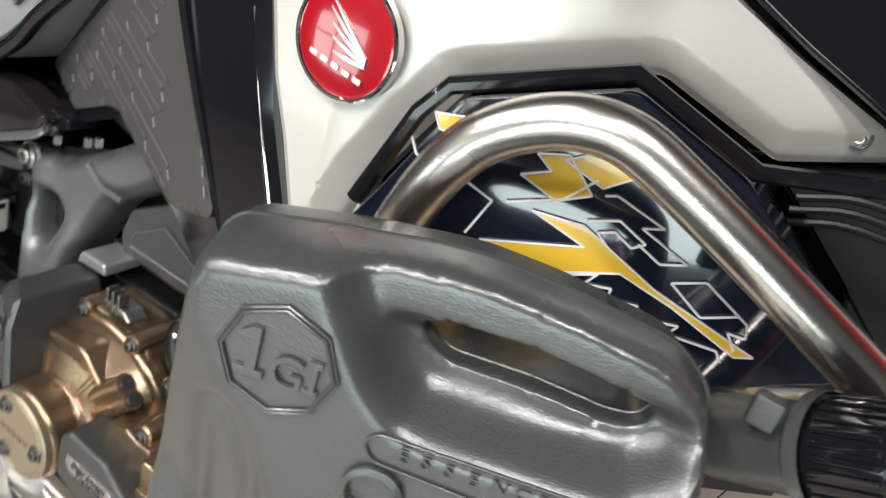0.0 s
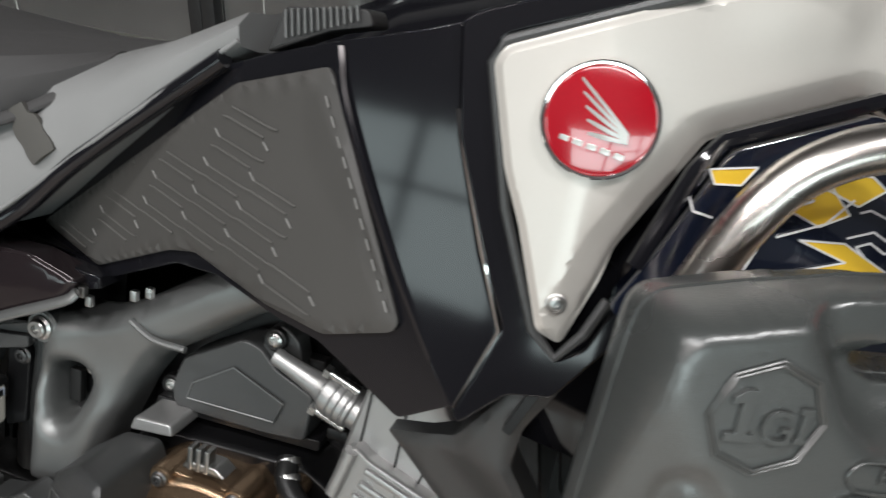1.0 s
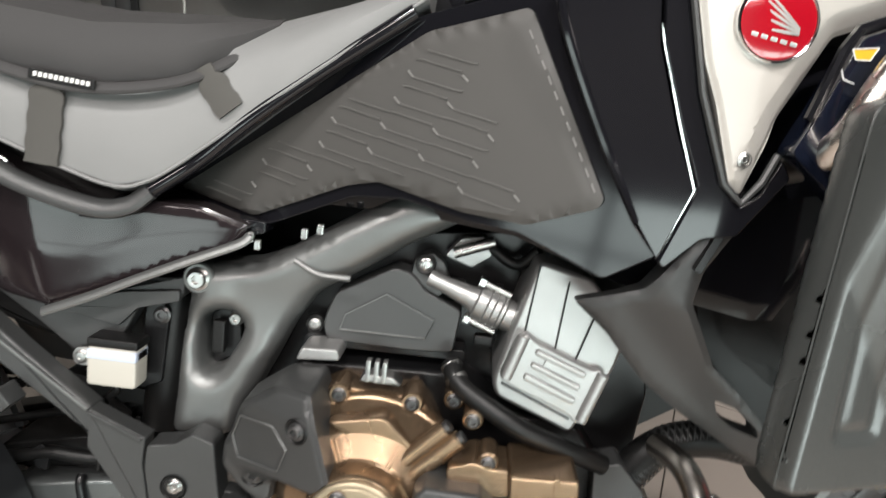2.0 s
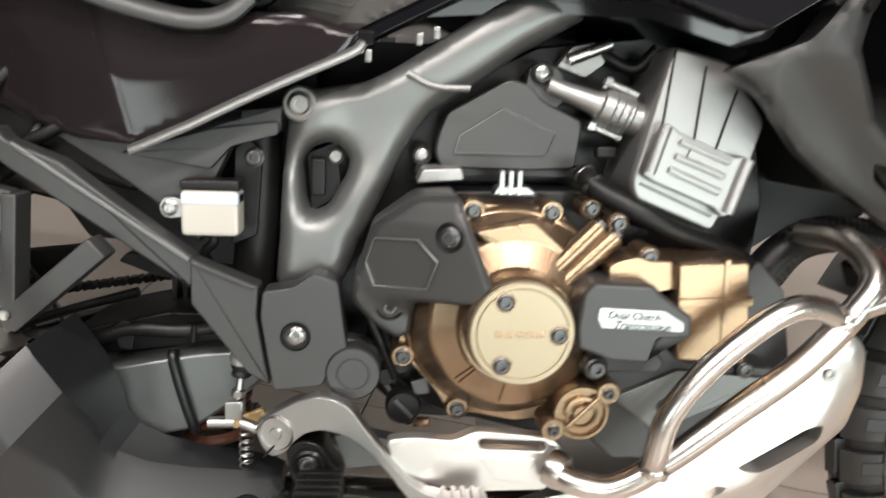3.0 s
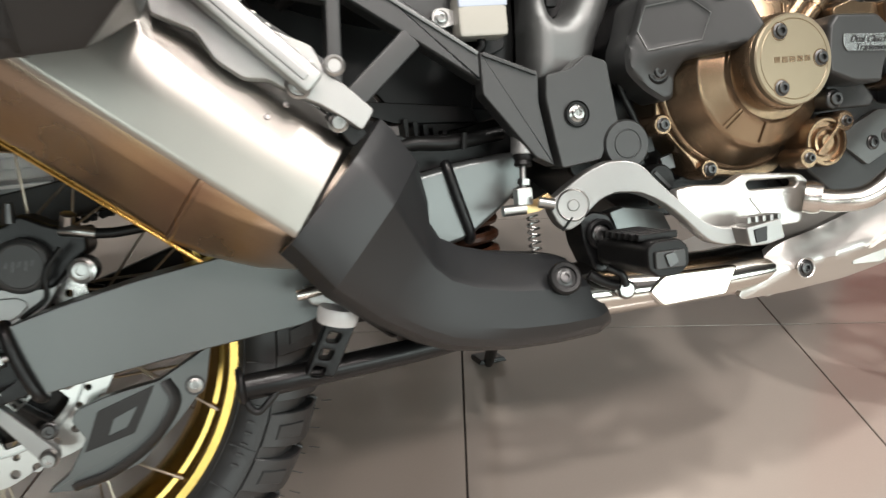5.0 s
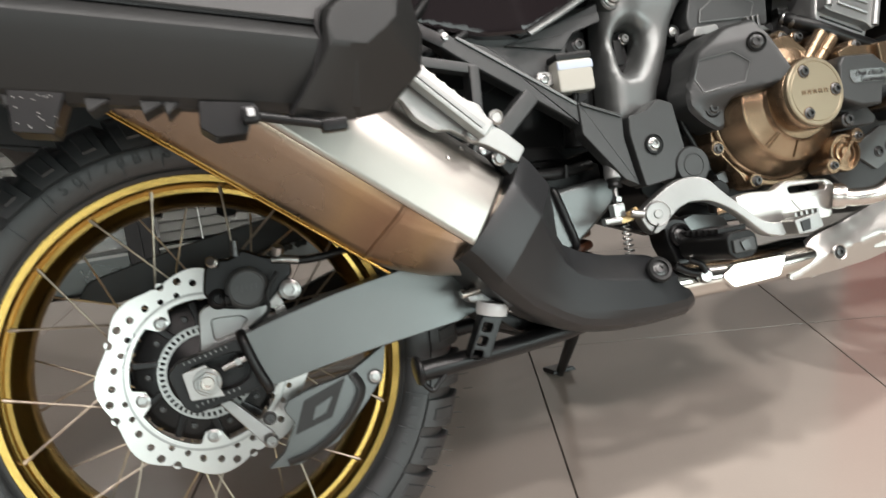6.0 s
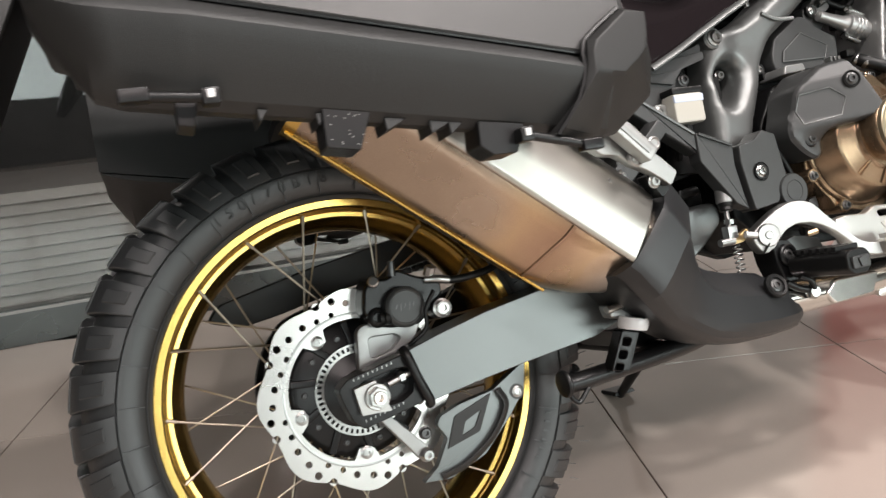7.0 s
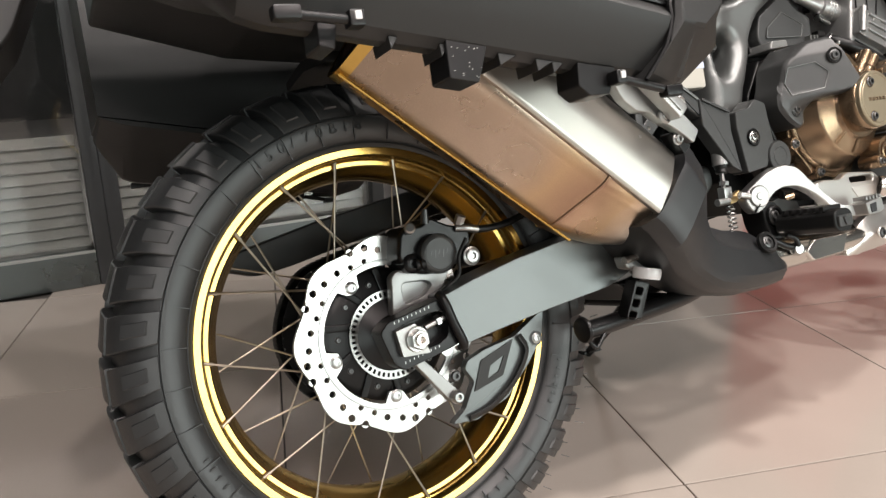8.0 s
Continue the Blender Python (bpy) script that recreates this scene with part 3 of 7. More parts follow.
# fine rubber hairs on the tread
for k in range(26):
    a = radians(-62 + k * 3.0)
    r0 = 0.3335 - 0.004 * (k % 3)
    part("rubber_hair", tube([(r0 * math.cos(a), MID - 0.055 + 0.012 * (k % 3), r0 * math.sin(a)), ((r0 + 0.011) * math.cos(a + 0.01), MID - 0.06 + 0.012 * (k % 3), (r0 + 0.011) * math.sin(a + 0.01))], 0.0006, 5, 1), M_RUBBER, rear_tyre)


def spokes(cx, cz, lip, half, n, a_first, hub_r, hub_y, rim):
    """Spokes from the flange to the hub, leaning by turns to either side."""
    for side in (0, 1):
        yl = MID - half + 0.013 if side == 0 else MID + half - 0.013
        yh = hub_y[side]
        for i in range(n):
            a = radians(a_first + (i + 0.5 * side) * 360 / n)
            way = 1 if (i + side) % 2 else -1
            h = a + way * radians(58)
            p0 = Vector((cx + (lip - 0.011) * math.cos(a), yl, cz + (lip - 0.011) * math.sin(a)))
            p1 = Vector((cx + hub_r * math.cos(h), yh, cz + hub_r * math.sin(h)))
            d = (p1 - p0).normalized()
            sp = part("spoke", tube([p0 + d * 0.012, p1], 0.0014, 8, 1), M_SPOKE, rim)
            part("nipple", tube([p0 - d * 0.001, p0 + d * 0.014], 0.0023, 8, 1), M_SPOKE, sp)


spokes(0, 0, 0.243, 0.06, 18, 116.6, 0.062, (0.035, 0.10), rear_wheel)
lobe = [0.1225 + 0.0045 * math.cos(8 * (a - radians(133))) for a in (2 * math.pi * i / 128 for i in range(128))]
disc_out = [(lobe[i] * math.cos(2 * math.pi * i / 128), lobe[i] * math.sin(2 * math.pi * i / 128)) for i in range(128)]
inner = []
for i in range(100):
    a = 2 * math.pi * i / 100
    near = min(abs((math.degrees(a) - q + 180) % 360 - 180) for q in (50, 122, 194, 266, 338))
    rr = 0.0885 - 0.016 * (1 - sstep(6, 11, near))
    inner.append((rr * math.cos(a), rr * math.sin(a)))
drill = []
for k in range(8):
    for da, rr, hr in ((-5.1, 0.1150, 0.0046), (5.1, 0.1165, 0.0046), (-2.0, 0.0990, 0.0034), (9.3, 0.1003, 0.0034), (19.6, 0.1052, 0.0041), (31.0, 0.1088, 0.0041)):
        a = radians(13 + k * 45 + da)
        drill.append([(rr * math.cos(a) + hr * math.cos(q), rr * math.sin(a) + hr * math.sin(q)) for q in (2 * math.pi * i / 14 for i in range(14))])
bm = plate(disc_out, -0.0085, 0.005, 0.0005, 0.0, [inner] + drill, steps=1)
brake_disc = part("brake_disc", bm, mat("ground_brake_steel", (0.66, 0.65, 0.63), 0.3, 1.0, vary=0.06, grain=40, bump=0.01), rear_wheel, "drilled wavy steel brake disc")
part("swept_ring", lathe([(0.0935, 0.0089), (0.095, 0.0092), (0.0965, 0.0089)], n=96), M_BOLT, brake_disc)
for q in (50, 122, 194, 266, 338):
    a = radians(q)
    bolt((0.0795 * math.cos(a), -0.0085, 0.0795 * math.sin(a)), 0.0062, brake_disc, M_BOLT, h=0.003, name="disc_bolt")
hub = part("hub", lathe([(0.0, 0.03), (0.022, 0.03), (0.026, 0.02), (0.048, 0.012), (0.05, 0.004), (0.076, 0.0), (0.086, -0.006), (0.084, -0.014), (0.05, -0.024), (0.036, -0.035), (0.034, -0.09), (0.06, -0.105), (0.085, -0.112), (0.085, -0.122), (0, -0.125)], n=60), M_DARK, rear_wheel, "black cast wheel hub")
for i in range(10):
    a = radians(14 + 36 * i)
    part("hub_rib", bar((0.05 * math.cos(a), -0.004, 0.05 * math.sin(a)), (0.086 * math.cos(a + 0.12), 0.0, 0.086 * math.sin(a + 0.12)), 0.009, 0.008, 0.002), M_DARK, hub)
    b_ = a + 0.3
    bolt((0.068 * math.cos(b_), -0.001, 0.068 * math.sin(b_)), 0.0032, hub, M_BBOLT, h=0.003)
# toothed speed ring
teeth = []
for i in range(48):
    a = 2 * math.pi * i / 48
    teeth.append([(r * math.cos(a + s), r * math.sin(a + s)) for r, s in ((0.0492, -0.032), (0.0492, 0.032), (0.0545, 0.032), (0.0545, -0.032))])
part("speed_sensor_ring", plate([(0.0572 * math.cos(2 * math.pi * i / 72), 0.0572 * math.sin(2 * math.pi * i / 72)) for i in range(72)], -0.0135, 0.002, 0.0003, 0, [[(0.046 * math.cos(2 * math.pi * i / 60), 0.046 * math.sin(2 * math.pi * i / 60)) for i in range(60)]] + teeth, steps=1), M_BOLT, rear_wheel, "slotted steel speed sensor ring")
# sprocket and chain on the far side
spr = []
for i in range(168):
    a = 2 * math.pi * i / 168
    rr = 0.104 + 0.0045 * math.cos(42 * a)
    spr.append((rr * math.cos(a), rr * math.sin(a)))
sprocket = part("sprocket", plate(spr, 0.128, 0.007, 0.0008, 0, [[(0.058 * math.cos(a) + 0.012 * math.cos(q), 0.058 * math.sin(a) + 0.012 * math.sin(q)) for q in (2 * math.pi * i / 12 for i in range(12))] for a in (2 * math.pi * k / 6 for k in range(6))], steps=1), M_DARK, rear_wheel, "black chain sprocket")
chain = part("chain", None or bmesh.new(), M_DARK, motorcycle, "black drive chain")
link = finish(plate([(-0.009, 0), (-0.006, 0.005), (0.0, 0.0035), (0.006, 0.005), (0.009, 0), (0.006, -0.005), (0.0, -0.0035), (-0.006, -0.005)], 0.122, 0.018, 0.001, 0.001, steps=1), "chain_link", M_HOSE)
path = [(0.0, -0.108), (-0.075, -0.077), (-0.108, 0.0), (-0.077, 0.075), (-0.005, 0.108), (0.25, 0.152), (0.50, 0.19)]
pts = spline([(x, 0, z) for x, z in path], 14)
for i, (p, q) in enumerate(zip(pts, pts[1:])):
    n_ = max(1, round((q - p).length / 0.014))
    for k in range(n_):
        ob = new("chain_link", link)
        ob.parent = chain
        ob.matrix_local = Matrix.Translation(p + (q - p) * k / n_) @ Matrix.Rotation(-math.atan2(q.z - p.z, q.x - p.x), 4, "Y")

# ---- swingarm, brake ----
ARM = [(0.048, 0.041), (0.089, 0.052), (0.162, 0.068), (0.24, 0.080), (0.38, 0.100), (0.40, 0.035), (0.306, 0.004), (0.198, -0.007), (0.135, -0.015), (0.066, -0.025)]
swingarm = part("swingarm", plate(ARM, -0.078, 0.055, 0.003, 0.004), M_SWING, motorcycle, "satin black box-section swingarm")
part("swingarm_end", plate([(-0.040, 0.012), (-0.028, 0.023), (0.045, 0.038), (0.06, 0.034), (0.068, -0.02), (0.048, -0.026), (-0.016, -0.038), (-0.028, -0.028), (-0.034, -0.010)], -0.074, 0.03, 0.0025, 0.004, [[(-0.012, 0.016), (0.030, 0.023), (0.046, 0.022), (0.053, 0.009), (0.048, -0.009), (0.035, -0.016), (-0.012, -0.020), (-0.02, 0.0)]]), M_DARK, swingarm, "slotted axle plate with index marks")
part("weld_bead", tube([(0.046, -0.070, 0.043), (0.048, -0.079, 0.034), (0.056, -0.0805, 0.005), (0.066, -0.079, -0.022), (0.068, -0.068, -0.028)], 0.006), M_DARK, swingarm)
part("slot_backing", plate([(-0.02, 0.02), (0.055, 0.03), (0.06, -0.015), (-0.02, -0.03)], -0.055, 0.004, 0.001), M_DARK, swingarm)
block = part("axle_block", plate([(-0.0235, 0.0115), (0.003, 0.0165), (0.0175, -0.0225), (-0.019, -0.0205)], -0.0825, 0.012, 0.001, 0.0015), M_ALU, swingarm, "bare aluminium axle block")
part("axle_washer", lathe([(0.0155, 0), (0.0155, 0.0022), (0.0145, 0.003), (0, 0.003)], (0.002, -0.0825, -0.003)), M_BOLT, block)
part("axle_nut", lathe([(0.0128, 0), (0.0128, 0.007), (0.0115, 0.008), (0.0075, 0.008)], (0.002, -0.0855, -0.003), n=6), M_BOLT, block, "hexagon axle nut")
part("axle_end", lathe([(0.0078, 0), (0.0078, 0.011), (0.007, 0.012), (0.0045, 0.012), (0.004, 0.004), (0, 0.004)], (0.002, -0.0855, -0.003), n=24), M_STEEL, block)
part("adjuster_bolt", tube([(0.02, -0.071, 0.007), (0.048, -0.071, 0.014)], 0.0042, 10, 1), M_BOLT, swingarm)
part("adjuster_nut", lathe([(0.0075, -0.003), (0.0075, 0.003), (0, 0.003)], (0.038, -0.071, 0.0115), (0.97, 0, 0.24), 6), M_BOLT, swingarm)
for k in range(9):
    x = -0.02 + 0.006 * k
    part("index_mark", bar((x, -0.0743, 0.0195 + 0.0012 * k), (x, -0.0743, 0.0225 + 0.0012 * k), 0.0008, 0.0006, 0), M_BOLT, swingarm)
    part("index_mark", bar((x + 0.006, -0.0743, -0.030 + 0.0012 * k), (x + 0.006, -0.0743, -0.027 + 0.0012 * k), 0.0008, 0.0006, 0), M_BOLT, swingarm)
part("swingarm_far_side", plate([(-0.158, 0.112), (-0.140, 0.1345), (-0.012, 0.162), (0.14, 0.187), (0.30, 0.205), (0.30, 0.16), (0.1, 0.133), (0.02, 0.120), (-0.06, 0.104), (-0.113, 0.097)], 0.155, 0.03, 0.006, 0.01), M_PLASTIC, motorcycle, "black plastic chain guard")
part("swingarm_far_arm", plate([(-0.035, 0.012), (-0.02, 0.032), (0.054, 0.041), (0.205, 0.09), (0.36, 0.13), (0.50, 0.15), (0.52, 0.09), (0.353, 0.05), (0.20, 0.0), (0.069, -0.022), (0.0, -0.030), (-0.03, -0.02)], 0.165, 0.04, 0.008, 0.008), M_DARK, motorcycle)
caliper = part("brake_caliper", plate([(0.018, 0.122), (0.028, 0.133), (0.05, 0.130), (0.064, 0.140), (0.088, 0.127), (0.108, 0.121), (0.119, 0.122), (0.119, 0.098), (0.104, 0.088), (0.096, 0.078), (0.083, 0.066), (0.049, 0.068), (0.026, 0.074), (0.012, 0.094)], -0.046, 0.05, 0.008, 0.006), M_DARK, motorcycle, "black brake caliper")
part("piston_housing", lathe([(0.0255, -0.01), (0.0255, 0.006), (0.023, 0.0085), (0.0205, 0.009), (0.0195, 0.0082), (0, 0.0082)], (0.063, -0.052, 0.092), n=40), M_GREYPL, caliper, "dark round piston cover")
for k, w in enumerate((0.004, 0.007, 0.005, 0.007, 0.004)):
    part("plain_bar", bar((0.0505 + 0.0055 * k, -0.0604, 0.0915 - 0.004 * (k % 2)), (0.0525 + 0.0055 * k, -0.0604, 0.0965), 0.0011, 0.0006, 0), M_BBOLT, caliper)
part("mount_boss", lathe([(0.013, -0.02), (0.013, 0.004), (0.011, 0.006), (0, 0.006)], (0.112, -0.046, 0.081), n=28), M_DARK, caliper)
bolt((0.112, -0.052, 0.081), 0.0092, caliper, M_BOLT, h=0.005)
part("mount_boss", lathe([(0.0125, -0.02), (0.0125, 0.002), (0.010, 0.005), (0.006, 0.006), (0.005, 0.003), (0, 0.003)], (0.029, -0.046, 0.085), n=28), M_DARK, caliper)
part("slide_boot", lathe([(0.009, 0), (0.007, 0.004), (0.0085, 0.007), (0.006, 0.011), (0, 0.012)], (0.036, -0.05, 0.083), (0.7, -0.6, 0), 20), M_HOSE, caliper)
part("pad_pin", lathe([(0.007, 0), (0.007, 0.008), (0.005, 0.010), (0, 0.010)], (0.031, -0.05, 0.128), (-0.3, -1, 0.2), 20), M_BOLT, caliper)
part("bleed_screw", tube([(0.056, -0.045, 0.132), (0.058, -0.047, 0.150)], [0.006, 0.004], 12, 1), M_BBOLT, caliper)
part("banjo_bolt", lathe([(0.007, 0), (0.007, 0.012), (0.005, 0.013), (0, 0.013)], (0.104, -0.045, 0.124), (0.3, -0.5, 1), 8), M_BOLT, caliper)
part("hose_end", tube([(0.098, -0.046, 0.12), (0.112, -0.05, 0.118), (0.128, -0.05, 0.114)], 0.0055, 10), M_BOLT, caliper)
part("brake_hose", tube([(0.126, -0.05, 0.114), (0.15, -0.05, 0.113), (0.19, -0.045, 0.118), (0.25, -0.03, 0.135), (0.32, 0.0, 0.16), (0.42, 0.0, 0.19)], 0.005), M_HOSE, motorcycle, "black brake hose")
part("sensor_cable", tube([(0.10, -0.066, 0.105), (0.085, -0.068, 0.085), (0.082, -0.066, 0.062), (0.066, -0.064, 0.05), (0.058, -0.06, 0.045)], 0.0026), M_HOSE, motorcycle)
part("caliper_bracket", plate([(0.003, 0.073), (0.013, 0.080), (0.060, 0.074), (0.088, 0.070), (0.076, 0.050), (0.058, 0.036), (0.02, 0.03), (-0.003, 0.022)], -0.034, 0.014, 0.004, 0.006, [[(0.016, 0.062), (0.05, 0.060), (0.058, 0.054), (0.044, 0.042), (0.016, 0.036)]]), M_SILVER, motorcycle, "grey cast caliper bracket")
part("bracket_web", plate([(0.01, 0.068), (0.065, 0.066), (0.05, 0.035), (0.008, 0.03)], -0.024, 0.004, 0.001), M_SILVER, motorcycle)
link_ = part("torque_link", plate([(0.008, -0.036), (0.022, -0.034), (0.066, -0.086), (0.066, -0.098), (0.052, -0.098)], -0.046, 0.012, 0.003, 0.004), M_SILVER, motorcycle, "grey brake torque link")
bolt((0.059, -0.047, -0.092), 0.0068, link_, M_BOLT, h=0.01)
bolt((0.062, -0.046, -0.066), 0.0062, link_, M_BBOLT, h=0.006)
GUARD = [(0.086, -0.052), (0.115, -0.043), (0.163, -0.036), (0.216, -0.008), (0.207, -0.046), (0.182, -0.074), (0.138, -0.114), (0.087, -0.131), (0.050, -0.127), (0.072, -0.112), (0.091, -0.081), (0.080, -0.062)]
guard = part("brake_guard", plate(GUARD, -0.043, 0.012, 0.002, 0.004), M_SWING, motorcycle, "dark grey plastic brake guard")
part("guard_lozenge", plate([(0.105, -0.056), (0.159, -0.039), (0.135, -0.083), (0.088, -0.094)], -0.0447, 0.003, 0.0008, 0.002, [[(0.118, -0.066), (0.141, -0.057), (0.129, -0.076), (0.111, -0.082)]]), M_PLASTIC, guard)
part("guard_band", tube([(0.170, -0.0445, -0.036), (0.176, -0.0465, -0.060), (0.150, -0.0465, -0.094), (0.11, -0.0455, -0.118), (0.075, -0.044, -0.126)], 0.0075, 8, flat=0.35), M_PLASTIC, guard)
part("guard_lug", lathe([(0.010, -0.01), (0.010, 0.001), (0, 0.001)], (0.196, -0.043, -0.046), n=20), M_GREYPL, guard)
bolt((0.196, -0.0445, -0.046), 0.0055, guard, M_BOLT, h=0.003)
# hugger under the tail
part("rear_mudguard", loft([[Vector((r * math.cos(a), y, r * math.sin(a))) for r, y in ((0.362, -0.02), (0.372, 0.06), (0.362, 0.14), (0.350, 0.14), (0.358, 0.06), (0.350, -0.02))] for a in (radians(d) for d in range(60, 98, 5))]), M_HOSE, motorcycle, "black plastic rear mudguard")
part("plate_hanger", plate([(-0.22, 0.60), (-0.30, 0.53), (-0.36, 0.40), (-0.47, 0.27), (-0.50, 0.29), (-0.40, 0.50), (-0.34, 0.62)], 0.0, 0.12, 0.008, 0.01), M_PLASTIC, motorcycle, "black plastic number plate hanger")

# ---- exhaust ----
AX, UP = Vector((0.77, 0, -0.636)).normalized(), Vector((0.636, 0, 0.77)).normalized()


def ex(s, u, o):
    """A place on the silencer: s along its axis, u across it upwards, o outwards."""
    return AX * s + UP * u + Vector((0, -o, 0))


BODY = rounded([(0.120, 0.203), (0.196, 0.258), (0.199, 0.31), (0.188, 0.348), (0.16, 0.362), (0.10, 0.362), (0.075, 0.34), (0.07, 0.23), (0.085, 0.205)], 0.016, 4)
CORE = (0.135, 0.285)
secs = []
for s, k, lift in ((-0.243, 0.90, 0), (-0.240, 0.97, 0), (-0.236, 1, 0), (0.083, 1, 0), (0.0835, 1.012, 0), (0.088, 1.012, 0), (0.0885, 1, 0), (0.12, 0.985, 0.004), (0.165, 0.92, 0.014), (0.205, 0.80, 0.026), (0.25, 0.66, 0.04)):
    secs.append([ex(s, CORE[1] + (u - CORE[1]) * k + lift * (0.36 - u) / 0.15, CORE[0] + (o - CORE[0]) * (0.4 + 0.6 * k)) for o, u in BODY])
silencer = part("silencer", loft(secs), M_TITAN, motorcycle, "heat-tinted steel exhaust silencer")
part("silencer_weld", loft([[ex(s, CORE[1] + (u - CORE[1]) * k, CORE[0] + (o - CORE[0]) * k) for o, u in BODY] for s, k in ((0.0825, 1.0), (0.084, 1.022), (0.0865, 1.022), (0.088, 1.0))], False), M_TITAN, silencer)
part("silencer_seam", tube([ex(s, 0.2035, 0.117) for s in (-0.24, -0.1, 0.05, 0.12)], 0.0018, 8, 2), M_GOLD, silencer)
part("silencer_seam", tube([ex(s, 0.2195, 0.138) for s in (-0.24, -0.1, 0.05)], 0.0008, 6, 2), M_TITAN, silencer)
part("tail_rim", loft([[ex(s, CORE[1] + (u - CORE[1]) * k, CORE[0] + (o - CORE[0]) * k) for o, u in BODY] for s, k in ((-0.244, 0.955), (-0.244, 1.012), (-0.230, 1.012))], False), M_GOLD, silencer)
COVER = [(0.2, 0.2645), (0.2035, 0.27), (0.2055, 0.31), (0.1945, 0.352), (0.165, 0.369), (0.12, 0.370)]
cover_secs = []
for s in (-0.23, -0.225, 0.15, 0.166, 0.170):
    k = -0.004 if s in (-0.23, 0.170) else 0
    outer = rounded(COVER, 0.012, 4)[3:-3]
    shift = [(o + k, u) for o, u in outer]
    cover_secs.append([ex(s + 0.02 * (0.31 - u) / 0.05 * (1 if s > 0 else 0) * 0.2, u, o) for o, u in shift] + [ex(s, u, o - 0.006) for o, u in reversed(shift)])
part("silencer_cover", loft(cover_secs), M_COVER, silencer, "pale satin steel silencer cover")
for s, u in ((0.10, 0.335), (0.107, 0.352)):
    part("rivet", lathe([(0.0028, 0), (0.002, 0.001), (0, 0.0012)], ex(s, u, 0.1995), (0, -1, 0.2), 12), M_BOLT, silencer)

SH = [  # low point, high point, outer and inner reach
    ((0.288, 0.084), (0.386, 0.188), 0.206, 0.075, 0.30),
    ((0.297, 0.074), (0.394, 0.178), 0.209, 0.075, 0.30),
    ((0.320, 0.044), (0.413, 0.149), 0.208, 0.075, 0.30),
    ((0.364, 0.006), (0.426, 0.112), 0.181, 0.072, 0.45),
    ((0.404, -0.018), (0.428, 0.092), 0.173, 0.070, 0.62),
    ((0.432, -0.031), (0.438, 0.076), 0.168, 0.068, 0.75),
    ((0.460, -0.038), (0.462, 0.063), 0.164, 0.067, 0.9),
    ((0.500, -0.045), (0.500, 0.052), 0.156, 0.066, 1),
    ((0.550, -0.048), (0.545, 0.045), 0.148, 0.066, 1),
    ((0.598, -0.047), (0.566, 0.041), 0.142, 0.066, 1),
    ((0.613, -0.040), (0.578, 0.036), 0.136, 0.070, 1),
]
secs = []
for lo, hi, yo, yi, soft in SH:
    lo, hi = Vector((lo[0], 0, lo[1])), Vector((hi[0], 0, hi[1]))
    c, d = 0.030 + 0.012 * soft, 0.022 + 0.020 * soft
    shape = [(0.0, yi), (0.0, yo - d), (0.035, yo - d * 0.62), (0.08 + 0.02 * soft, yo - 0.004 - 0.008 * soft), (0.13 + 0.06 * soft, yo - 0.001 - 0.003 * soft), (0.30, yo), (0.66, yo - 0.001 - 0.003 * soft), (0.72, yo - 0.004 - 0.004 * soft), (0.94, yo - c * 0.8), (1.0, yo - c), (1.0, yi)]
    secs.append([lo.lerp(hi, f) + Vector((0, -y, 0)) for f, y in shape])
exhaust_shield = part("exhaust_shield", loft(secs), M_SHIELD, motorcycle, "matt black faceted exhaust shield", 23)
part("shield_grommet", lathe([(0.0165, -0.004), (0.0165, 0.002), (0.0145, 0.004), (0.011, 0.0035), (0.0105, 0.001), (0, 0.001)], (0.553, -0.1475, 0.024), (-0.05, -1, 0.35), 28), M_HOSE, exhaust_shield)
bolt((0.553, -0.148, 0.0245), 0.0062, exhaust_shield, M_BBOLT, axis=(-0.05, -1, 0.35), h=0.004)
part("rubber_plug", lathe([(0.004, 0), (0.0035, 0.002), (0, 0.0025)], (0.492, -0.125, -0.029), (0, -0.6, -1), 12), M_HOSE, exhaust_shield)

# ---- stands, side cases ----
stand = part("centre_stand", tube([(0.245, -0.09, -0.045), (0.30, -0.088, -0.043), (0.46, -0.07, -0.036), (0.56, -0.04, -0.02)], 0.0125), M_DARK, motorcycle, "black tubular centre stand, folded up")
part("stand_foot", lathe([(0.0, -0.001), (0.012, -0.001), (0.0165, 0.0), (0.018, 0.002), (0.018, 0.0045), (0.016, 0.0065), (0.0125, 0.007)], (0.2375, -0.0925, -0.0425), (1, 0.035, 0.03), 28), M_DARK, stand, "flanged black end cap")
part("stand_lug", tube([(0.243, -0.096, -0.054), (0.246, -0.098, -0.062), (0.253, -0.099, -0.068), (0.262, -0.098, -0.062), (0.274, -0.096, -0.051)], 0.0032, 10), M_DARK, stand)
part("stand_far_leg", tube([(0.245, 0.21, -0.045), (0.46, 0.17, -0.036), (0.56, 0.14, -0.02)], 0.0125), M_DARK, stand)
part("stand_crossbar", tube([(0.42, -0.07, -0.037), (0.42, 0.17, -0.037)], 0.011, 12, 1), M_DARK, stand)
toe = part("stand_tread", plate([(0.326, 0.010), (0.352, 0.002), (0.326, -0.045), (0.300, -0.038)], -0.112, 0.02, 0.003, 0.003, [[(0.327 - 0.009 * k, 0.0 - 0.015 * k), (0.338 - 0.009 * k, -0.004 - 0.015 * k), (0.333 - 0.009 * k, -0.012 - 0.015 * k), (0.322 - 0.009 * k, -0.009 - 0.015 * k)] for k in range(3)]), M_DARK, stand, "drilled black stand tread")
